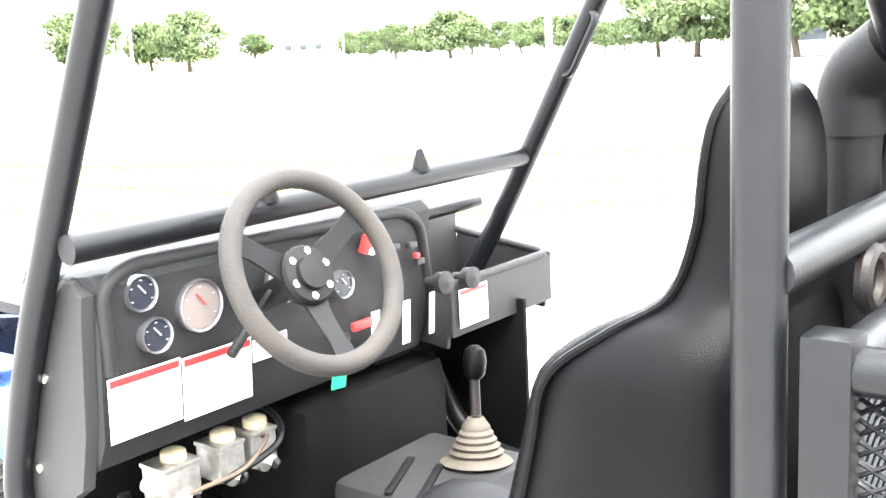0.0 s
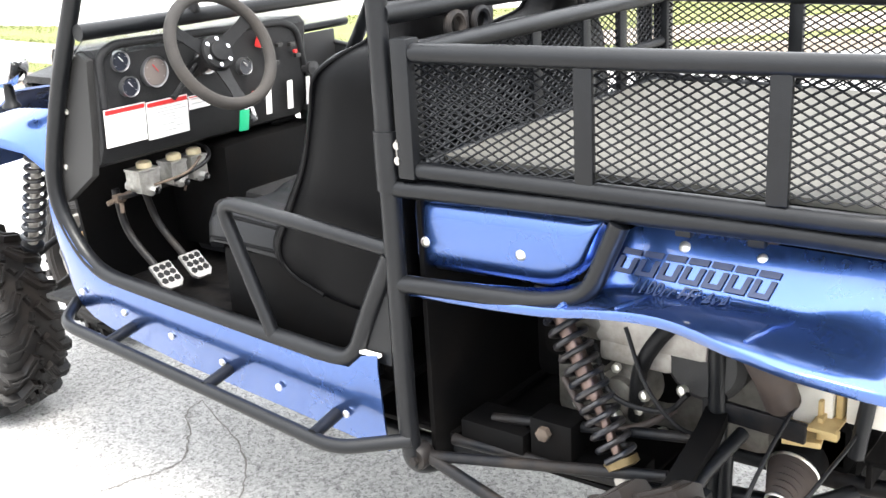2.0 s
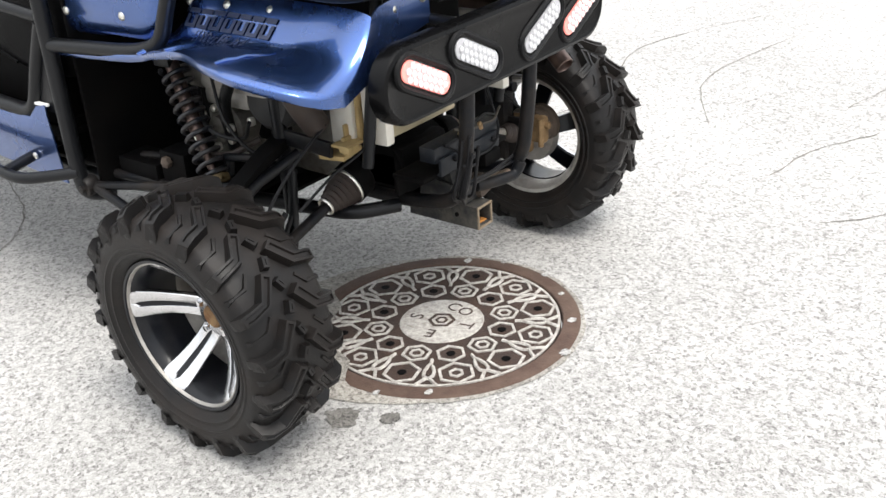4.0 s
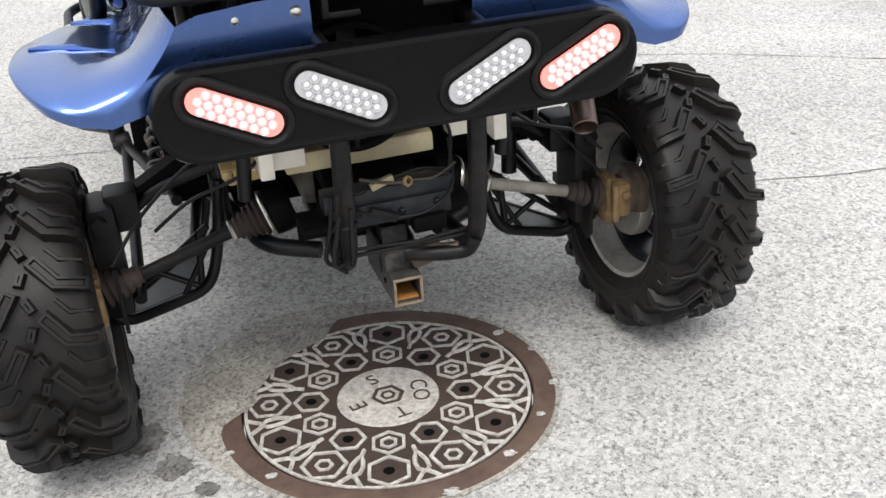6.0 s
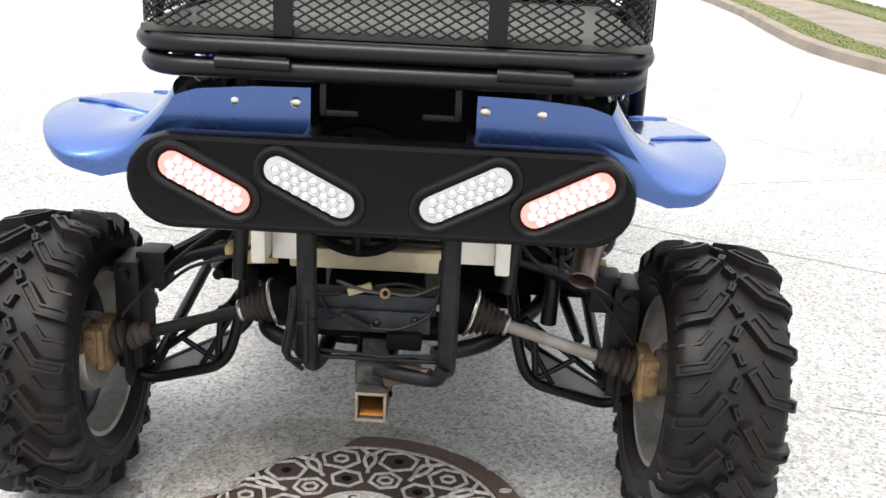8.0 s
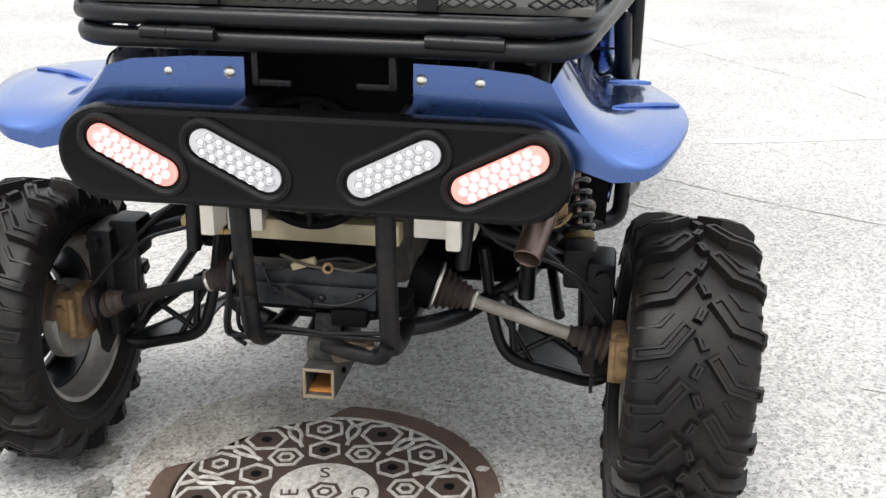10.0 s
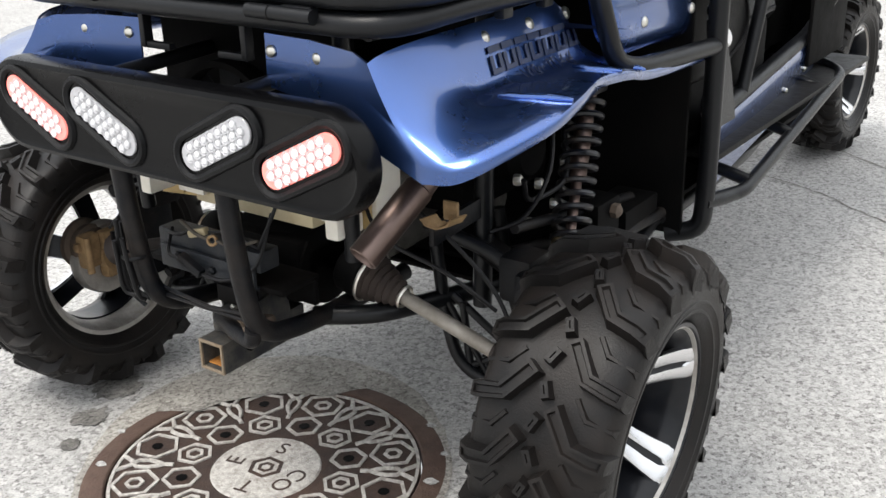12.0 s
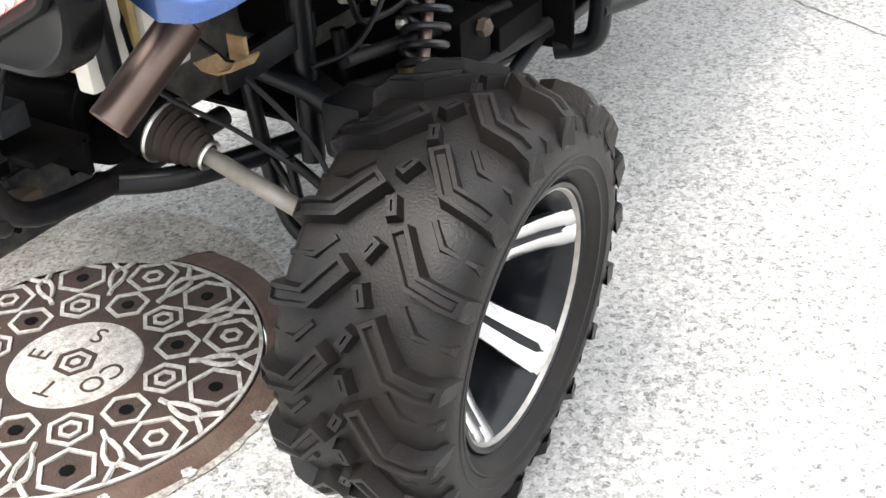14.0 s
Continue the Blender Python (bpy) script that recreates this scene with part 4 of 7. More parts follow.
arc = rounded([(-0.541, 0.39, 0), (-0.474, -0.530, 0), (0.0, -0.530, 0)], 0.12, 8)
left = [(p.x, p.y) for p in arc if p.x < -0.35]
back_line = [(-0.355, -0.530), (0.345, -0.530)]
part("mesh_side", mesh_panel(left, BB + 0.012, BT - 0.012), BLACK, bed, "black expanded-metal mesh", 80)
part("mesh_side", mesh_panel([(-x - 0.012 * (0.4 - y), y) for x, y in left], BB + 0.012, BT - 0.012), BLACK, bed, "black expanded-metal mesh", 80)
part("mesh_side", mesh_panel(back_line, BB + 0.012, BT - 0.012), BLACK, bed, "black expanded-metal mesh", 80)
part("mesh_side", mesh_panel([(-0.53, 0.40), (0.53, 0.40)], BB + 0.012, BT - 0.012), BLACK, bed, "black expanded-metal mesh", 80)
for x in (-0.250, 0.254):
    hinge = part("bed_hinge", tube([(x - 0.067, -0.556, 1.022), (x + 0.067, -0.556, 1.020)], 0.012, 12), BLACK, bed, "black barrel hinge")
    part("hinge_knuckle", tube([(x - 0.02, -0.556, 1.0215), (x - 0.018, -0.556, 1.0215)], 0.0132, 12), GREYBLACK, hinge)
    part("hinge_leaf", box((x + 0.03, -0.545, 1.028), (0.06, 0.02, 0.012), 0.003), BLACK, hinge)
part("bed_underframe", join(box((-0.42, -0.05, 1.045), (0.04, 0.88, 0.03), 0.004), box((0.42, -0.05, 1.045), (0.04, 0.88, 0.03), 0.004), box((0, -0.47, 1.045), (0.88, 0.04, 0.03), 0.004), box((0, 0.35, 1.045), (0.94, 0.04, 0.03), 0.004)), BLACK, bed)
for y, x in ((0.0, -0.44), (-0.13, -0.44), (-0.26, -0.44), (0.0, 0.44), (-0.13, 0.44), (-0.26, 0.44)):
    part("rail_tab", box((x * 1.06, y, 1.0), (0.02, 0.03, 0.03), 0.004), BLACK, car)

# tail lamp plate
plate_geo = []
outer = stadium(0.922, 0.178, 14)
n = len(outer)
sh = lambda k, y: [(p[0] * (1 - 2 * k / 0.922), y + 0.012, 0.811 + p[1] * (1 - 2 * k / 0.178)) for p in outer]
rings = [sh(0.012, -0.575), sh(0.0, -0.580), sh(0.0, -0.612), sh(0.004, -0.621), sh(0.012, -0.624), sh(0.018, -0.621)]
geo = [v for r_ in rings for v in r_], [(i * n + k, i * n + (k + 1) % n, (i + 1) * n + (k + 1) % n, (i + 1) * n + k) for i in range(5) for k in range(n)] + [tuple(5 * n + k for k in range(n)), tuple(range(n - 1, -1, -1))]
plate = part("lamp_plate", xf(geo, Matrix.Translation((-0.012, 0, 0))), GLOSS, car, "glossy black rounded tail lamp plate")
for x, tilt, red in ((-0.328, -27, True), (-0.138, -27, False), (0.143, 27, False), (0.325, 27, True)):
    face = Matrix.Translation((x, -0.6085, 0.813)) @ Matrix.Rotation(radians(90), 4, "X") @ Matrix.Rotation(radians(tilt), 4, "Z")
    big_o, in_o, lens_o = stadium(0.222, 0.092, 10), stadium(0.192, 0.062, 10), stadium(0.178, 0.050, 10)
    n = len(big_o)
    stack = [(big_o, 0.0), (stadium(0.216, 0.086, 10), 0.007), (stadium(0.204, 0.074, 10), 0.009), (in_o, 0.004), (in_o, 0.001)]
    geo = [(p[0], p[1], z) for o, z in stack for p in o], [(i * n + k, i * n + (k + 1) % n, (i + 1) * n + (k + 1) % n, (i + 1) * n + k) for i in range(4) for k in range(n)]
    lamp = part("tail_lamp" if red else "reverse_lamp", xf(geo, face), PLASTIC, plate, "lit red oval tail lamp in black bezel" if red else "clear oval reverse lamp in black bezel")
    part("lens", xf(prism(lens_o, 0.004, None, 0.001), face @ Matrix.Translation((0, 0, 0.001))), LENS_RED if red else LENS_CLEAR, lamp)
    dome = mesh_of("led", lathe([(0.0066, 0), (0.0052, 0.0028), (0.0, 0.004)], 8), LED_RED if red else LED_CLEAR)
    cup = mesh_of("led_cup", lathe([(0.0094, 0), (0.0096, 0.0035), (0.0084, 0.0035), (0.0072, 0.001)], 8, close=True), CUP)
    for i in range(3):
        for j in range(8 if i == 1 else 7):
            u = (j - (3.5 if i == 1 else 3.0)) * 0.0195
            o = part("led", dome, None, lamp)
            o.matrix_local = face @ Matrix.Translation((u, (i - 1) * 0.0155, 0.0048))
            o = part("led_cup", cup, None, lamp)
            o.matrix_local = face @ Matrix.Translation((u, (i - 1) * 0.0155, 0.0045))
for x in (-0.15, 0.15):
    part("plate_arm", rod((x, -0.585, 0.885), (x, -0.30, 0.895), 0.014), BLACK, car)


# ---- wheels ----
def lug(line, w, r0, r1, groove, xs, centre_r):
    """A tread block along a centre line of (across, round) points, with a sunk slot in its top."""
    pts = [Vector((u, s)) for u, s in line]

    def outline(half, cut):
        left_, right_ = [], []
        for i, p in enumerate(pts):
            d = (pts[min(i + 1, len(pts) - 1)] - pts[max(i - 1, 0)]).normalized()
            q = p + d * (cut if i == 0 else -cut if i == len(pts) - 1 else 0)
            nrm = Vector((-d.y, d.x))
            left_.append(q + nrm * half)
            right_.append(q - nrm * half)
        return left_ + right_[::-1]

    levels = [(outline(w / 2 + 0.005, -0.004), r0), (outline(w / 2, 0.0), r1)]
    if groove:
        levels += [(outline(w / 2 - 0.0055, 0.006), r1), (outline(w / 2 - 0.0075, 0.008), r1 - 0.006)]
    vs, fs = [], []
    n = len(levels[0][0])
    for poly, r in levels:
        for u, s in poly:
            drop = 0.022 * (max(0.0, abs(u) - 0.078) / 0.042) ** 2
            rr = r - drop
            a = s / centre_r
            vs.append((xs * u, -rr * math.cos(a), rr * math.sin(a)))
    for j in range(len(levels) - 1):
        for k in range(n):
            l = (k + 1) % n
            fs.append((j * n + k, j * n + l, (j + 1) * n + l, (j + 1) * n + k))
    top, half_n = (len(levels) - 1) * n, n // 2
    for i in range(half_n - 1):
        fs.append((top + i, top + i + 1, top + n - 2 - i, top + n - 1 - i))
    return vs, fs


def tyre_geo(width, radius, rim_r):
    h = width / 2
    c = radius - 0.024
    prof = [(rim_r - 0.004, h * 0.66), (rim_r + 0.004, h * 0.76), (rim_r + 0.016, h * 0.88), (rim_r + 0.024, h * 0.92), (rim_r + 0.026, h * 0.945), (rim_r + 0.030, h * 0.948), (rim_r + 0.032, h * 0.935), (rim_r + 0.042, h * 0.965), (rim_r + 0.044, h * 0.985), (rim_r + 0.047, h * 0.985), (rim_r + 0.049, h * 0.972), (rim_r + 0.064, h * 0.98), (c - 0.036, h * 0.965), (c - 0.016, h * 0.91), (c - 0.005, h * 0.80), (c, h * 0.5), (c + 0.002, 0.0)]
    full = prof + [(r, -x) for r, x in reversed(prof[:-1])]
    turn = Matrix.Rotation(radians(90), 4, "Y")
    return lathe(full, 96, turn, close=True)


def tread_geos(width, radius, lugs, xs):
    """One bent lug with its shoulder knob, the low ridge beside it and a ring block of the centre line, for one half of the tread."""
    h, c, step, k_ = width / 2, radius - 0.024, 2 * math.pi * radius / lugs, width / 0.28
    knob = xf(box((0, 0, 0), (0.014, 0.026, 0.050), 0.006), Matrix.Rotation(0.012 / radius, 4, "X") @ Matrix.Translation((xs * (h * 0.925), -(radius - 0.046), 0)) @ Matrix.Rotation(radians(90), 4, "X"))
    main = join(lug([(0.136 * k_, -0.012), (0.112 * k_, -0.008), (0.070 * k_, 0.0), (0.026 * k_, 0.054)], 0.025, c - 0.008, radius, True, xs, radius), knob)
    ridge = lug([(0.130 * k_, step * 0.40), (0.084 * k_, step * 0.46), (0.060 * k_, step * 0.72)], 0.006, c - 0.006, c + 0.004, False, xs, radius)
    block = lug([(0.009 * k_, 0.066), (-0.003 * k_, 0.090)], 0.0135, c - 0.006, radius - 0.006, True, xs, radius)
    return main, ridge, block


def wheel_meshes(width, radius, rim_r):
    h = width / 2
    turn = Matrix.Rotation(radians(90), 4, "Y")
    o = {}
    o["tyre"] = tyre_geo(width, radius, rim_r)
    o["barrel"] = lathe([(rim_r + 0.004, h * 0.78), (rim_r - 0.006, h * 0.80), (rim_r - 0.012, h * 0.70), (rim_r - 0.020, h * 0.4), (rim_r - 0.022, -h * 0.5), (rim_r - 0.006, -h * 0.74), (rim_r + 0.004, -h * 0.76), (rim_r - 0.002, -h * 0.70), (rim_r - 0.015, 0.0)], 64, turn, close=True)
    o["dish"] = lathe([(rim_r - 0.007, h * 0.76), (rim_r - 0.013, h * 0.69), (rim_r - 0.021, h * 0.4), (rim_r - 0.022, -h * 0.25), (rim_r - 0.026, -h * 0.25), (rim_r - 0.025, h * 0.4), (rim_r - 0.017, h * 0.69)], 64, turn, close=True)
    o["lip"] = lathe([(rim_r + 0.006, h * 0.79), (rim_r + 0.004, h * 0.825), (rim_r - 0.002, h * 0.825), (rim_r - 0.005, h * 0.78)], 64, turn, close=True)
    spokes, backs = [], []
    face = -h * 0.10
    deep = h * 0.78 - face
    # along the spoke: radius, half width, half width of the dark slot, rise towards the lip
    SP = ((0.026, 0.026, 0.0, 0.01), (0.050, 0.027, 0.0, 0.04), (0.058, 0.0275, 0.0045, 0.07), (0.080, 0.0275, 0.0055, 0.18), (0.110, 0.029, 0.0065, 0.38), (0.140, 0.033, 0.0075, 0.63), (rim_r - 0.024, 0.037, 0.0070, 0.87), (rim_r - 0.016, 0.038, 0.0, 0.94), (rim_r - 0.003, 0.041, 0.0, 1.0))
    for k in range(5):
        rot = Matrix.Rotation(2 * math.pi * k / 5, 4, "X")
        for sgn in (-1, 1):
            rows = []
            for rr, hw, slot, lift in SP:
                x, y0, y1 = face + deep * lift, sgn * slot, sgn * hw
                rows.append([(x - 0.014, y0, rr), (x - 0.001, y0, rr), (x, y0 + sgn * 0.0012, rr), (x, y1 - sgn * 0.002, rr), (x - 0.002, y1, rr), (x - 0.014, y1, rr)])
            vs = [p for r_ in rows for p in r_]
            fs = []
            for i in range(len(SP) - 1):
                for j in range(6):
                    q = (i * 6 + j, i * 6 + (j + 1) % 6, (i + 1) * 6 + (j + 1) % 6, (i + 1) * 6 + j)
                    fs.append(q if sgn > 0 else tuple(reversed(q)))
            top = len(SP) * 6
            fs += [tuple(range(6)), tuple(range(top - 1, top - 7, -1))]
            spokes.append(xf((vs, fs), rot))
        backs.append(xf(sheet([[(face + deep * lift - 0.006, -hw * 0.92, rr), (face + deep * lift - 0.006, hw * 0.92, rr)] for rr, hw, slot, lift in SP], -0.012), rot))
    o["spoke"] = join(*spokes)
    o["spoke_back"] = join(*backs, lathe([(0.0, face - 0.02), (0.05, face - 0.02), (0.058, face), (0.045, face + 0.002), (0.0, face + 0.003)], 32, turn))
    o["centre"] = lathe([(0.052, face + 0.001), (0.053, face + 0.005), (0.030, face + 0.008), (0.028, face + 0.001)], 24, turn, close=True)
    o["hub_cap"] = lathe([(0.027, face), (0.027, face + 0.014), (0.021, face + 0.018), (0.012, face + 0.016), (0.0, face + 0.017)], 20, turn)
    o["drum"] = join(lathe([(0.0, -0.075), (0.085, -0.075), (0.09, -0.065), (0.09, -0.045), (0.08, -0.040), (0.0, -0.040)], 40, turn))
    nut = lathe([(0.011, face + 0.002), (0.011, face + 0.014), (0.0085, face + 0.020), (0.0, face + 0.0205)], 6, turn)
    o["nuts"] = [xf(nut, Matrix.Rotation(a, 4, "X") @ Matrix.Translation((0, 0, 0.046))) for a in [math.pi / 4 + math.pi / 2 * k for k in range(4)]]
    o["valve"] = rod((h * 0.40, 0.0, rim_r - 0.022), (h * 0.60, 0.0, rim_r - 0.03), 0.004, 8)
    return o


WHEELS = {}
LUGS = 18


def wheel(at, camber, steer, side, width, spin):
    key = (side, width)
    if key not in WHEELS:
        raw = wheel_meshes(width, 0.318, 0.186)
        flip = (lambda g: g) if side > 0 else mx
        kinds = (("barrel", ALLOY_DULL), ("tyre", RUBBER), ("dish", RIM_BLACK), ("lip", RIM_BLACK), ("spoke", ALLOY), ("spoke_back", RIM_BLACK), ("centre", ALLOY), ("hub_cap", RUST), ("drum", ALLOY_DULL), ("valve", WIRE))
        WHEELS[key] = {k: mesh_of(k, flip(raw[k]), m) for k, m in kinds} | {"nuts": [mesh_of("lug_nut", flip(g), CHROME) for g in raw["nuts"]], "tread": [[mesh_of(nm, flip(g), RUBBER) for nm, g in zip(("tread_lug", "tread_ridge", "tread_block"), tread_geos(width, 0.318, LUGS, xs))] for xs in (1, -1)]}
    ms = WHEELS[key]
    w = part("wheel", ms["barrel"], None, car, "alloy wheel with five double spokes and knobbly tyre")
    w.matrix_local = pose(*at, 0, camber * side, steer) @ Matrix.Rotation(radians(spin), 4, "X")
    for name, key2 in (("tyre", "tyre"), ("rim_dish", "dish"), ("rim_lip", "lip"), ("spokes", "spoke"), ("spoke_backing", "spoke_back"), ("hub_ring", "centre"), ("hub_cap", "hub_cap"), ("brake_drum", "drum"), ("valve_stem", "valve")):
        part(name, ms[key2], None, w, "rusty brown hub cap" if name == "hub_cap" else "dusty black knobbly tyre" if name == "tyre" else "")
    for me in ms["nuts"]:
        part("lug_nut", me, None, w)
    for i in range(LUGS):
        for meshes, off in zip(ms["tread"], (0.0, 0.5)):
            for me in meshes:
                part(me.name.split(".")[0], me, None, w).matrix_local = Matrix.Rotation(-2 * math.pi * (i + off) / LUGS, 4, "X")
    return w


wheel((-0.741, -0.264, 0.316), 2.6, -0.9, -1, 0.240, -8)
wheel((0.672, -0.257, 0.316), 3.2, 2.6, 1, 0.248, 0)
wheel((-0.44, 2.36, 0.322), 0, 0, -1, 0.235, 20)
wheel((0.21, 2.58, 0.322), 0, 0, 1, 0.235, 50)

# ---- rear running gear ----
CHX = -0.04
# hanging guard tubes below the lamp plate
part("guard_tube", tube([(-0.147, -0.588, 0.80), (-0.147, -0.575, 0.60), (-0.147, -0.545, 0.43), (-0.14, -0.38, 0.40), (-0.14, -0.10, 0.40)], 0.019, 14, 0.09), GREYBLACK, car, "black bent guard tube")
part("guard_tube", tube([(0.122, -0.588, 0.80), (0.122, -0.575, 0.60), (0.122, -0.545, 0.43), (0.115, -0.38, 0.40), (0.115, -0.10, 0.40)], 0.019, 14, 0.09), GREYBLACK, car, "black bent guard tube")
part("guard_cross_tube", tube([(0.118, -0.548, 0.45), (0.105, -0.54, 0.418), (0.05, -0.525, 0.415), (-0.02, -0.50, 0.42)], 0.016, 12, 0.03), GREYBLACK, car, "rusty black cross tube to the hitch")
BEAM = mat("dusty_blue_black_steel", (0.012, 0.015, 0.020), 0.42, 0.2, vary=0.35, scale=35, bump=0.2, bump_scale=200, second=(0.075, 0.072, 0.070), second_amount=0.5, second_scale=16, spec=0.35)
beam = part("rear_cross_beam", join(box((CHX, -0.47, 0.552), (0.27, 0.05, 0.040), 0.004), box((CHX, -0.500, 0.520), (0.25, 0.008, 0.045), 0.002), box((CHX, -0.476, 0.5005), (0.25, 0.055, 0.006), 0.002)), BEAM, car, "dusty blue-black steel cross beam")
part("sensor_ring", lathe([(0.006, -0.004), (0.010, -0.004), (0.0115, 0.0), (0.010, 0.004), (0.006, 0.004)], 16, along((-0.005, -0.512, 0.583), (0.02, -0.56, 0.60)), close=True), TANCAST, beam, "brassy ring of a wired sensor")
part("sensor_lead", tube(smooth_line([(-0.10, -0.50, 0.60), (-0.05, -0.512, 0.588), (-0.016, -0.512, 0.583)], 5), 0.0035, 8), BOOT, beam, "dusty sleeved lead")
part("sensor_lead", tube(smooth_line([(0.006, -0.511, 0.584), (0.05, -0.515, 0.583), (0.10, -0.50, 0.60)], 5), 0.003, 8), BOOT, beam)
for x, z in ((-0.11, 0.53), (-0.02, 0.518), (0.055, 0.526)):
    part("beam_bolt", lathe([(0.008, 0), (0.008, 0.008), (0.004, 0.011), (0, 0.011)], 6, along((x, -0.503, z), (x, -0.6, z))), GREYBLACK, beam)
part("rear_cross_angle", join(box((CHX, -0.44, 0.50), (0.36, 0.10, 0.012), 0.003), box((CHX, -0.40, 0.475), (0.36, 0.012, 0.06), 0.003)), DARK, car)
part("bash_rod", join(tube([(-0.14, -0.53, 0.452), (0.02, -0.535, 0.455), (0.12, -0.53, 0.452)], 0.005, 8), tube([(-0.14, -0.53, 0.466), (0.0, -0.54, 0.462), (0.12, -0.53, 0.466)], 0.004, 8)), GREYBLACK, car)
part("latch_block", box((0.035, -0.50, 0.485), (0.07, 0.04, 0.035), 0.005), DARK, car)
# hitch
hitch = part("hitch_receiver", join(box((-0.026, -0.415, 0.396), (0.070, 0.145, 0.044), 0.008), box((-0.026, -0.395, 0.428), (0.058, 0.11, 0.04), 0.010, (-14, 0, 0)), box((-0.026, -0.36, 0.44), (0.16, 0.05, 0.012), 0.003), box((-0.064, -0.40, 0.40), (0.006, 0.10, 0.075), 0.002, (8, 0, 0)), box((0.012, -0.40, 0.40), (0.006, 0.10, 0.075), 0.002, (8, 0, 0))), HITCH, car, "worn black hitch receiver with rusty square mouth")
sq, t_ = 0.031, 0.006
vs = []
for y in (-0.525, -0.30):
    for k in (sq, sq - t_):
        vs += [(-0.026 + k * a, y, 0.345 + k * b) for a, b in ((-1, -1), (1, -1), (1, 1), (-1, 1))]
fs = []
for k in range(4):
    l = (k + 1) % 4
    fs += [(k, l, 4 + l, 4 + k), (k, 8 + k, 8 + l, l), (4 + k, 4 + l, 12 + l, 12 + k), (8 + k, 12 + k, 12 + l, 8 + l)]
part("receiver_tube", (vs, fs), HITCH, hitch)
part("receiver_lip", join(*[box((-0.026 + a * 0.0285, -0.527, 0.345 + b * 0.0285), (0.006 if a else 0.064, 0.005, 0.064 if a else 0.006), 0.002) for a, b in ((1, 0), (-1, 0), (0, 1), (0, -1))]), LIP, hitch, "rusty worn lip")
part("receiver_inside", join(box((-0.026, -0.42, 0.3225), (0.048, 0.19, 0.003), 0), box((-0.026, -0.34, 0.345), (0.048, 0.003, 0.048), 0)), RUST_ORANGE, hitch, "orange rusted inside")
part("hitch_pin", rod((-0.06, -0.46, 0.345), (0.012, -0.46, 0.345), 0.006), DARK, hitch)
part("hitch_bolt", lathe([(0.011, 0), (0.011, 0.006), (0.006, 0.010), (0, 0.011)], 6, along((-0.03, -0.45, 0.418), (-0.03, -0.47, 0.52))), BOLT, hitch)
part("hitch_gusset", join(box((0.03, -0.47, 0.40), (0.075, 0.07, 0.030), 0.010, (0, -14, 0)), rod((0.03, -0.50, 0.41), (0.09, -0.53, 0.42), 0.017)), RUST_DULL, hitch, "brown rusted weld by the cross tube")
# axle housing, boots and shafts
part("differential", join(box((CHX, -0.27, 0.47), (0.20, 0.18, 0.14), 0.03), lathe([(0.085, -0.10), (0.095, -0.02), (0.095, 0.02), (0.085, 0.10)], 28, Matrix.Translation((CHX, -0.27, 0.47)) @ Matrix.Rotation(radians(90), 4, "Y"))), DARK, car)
part("gearbox", join(box((CHX, -0.02, 0.52), (0.26, 0.34, 0.20), 0.03), box((CHX, 0.2, 0.55), (0.34, 0.2, 0.26), 0.03)), ENGINE, car, "dirty cast gearbox")


def bellows(a, b, r0, r1, n):
    d = (Vector(b) - Vector(a)).length
    prof = []
    for i in range(n * 2 + 1):
        t = i / (n * 2)
        r = r0 + (r1 - r0) * t
        prof.append((r * (1.0 if i % 2 == 0 else 0.80), t * d))
    return lathe(prof, 24, along(a, b))


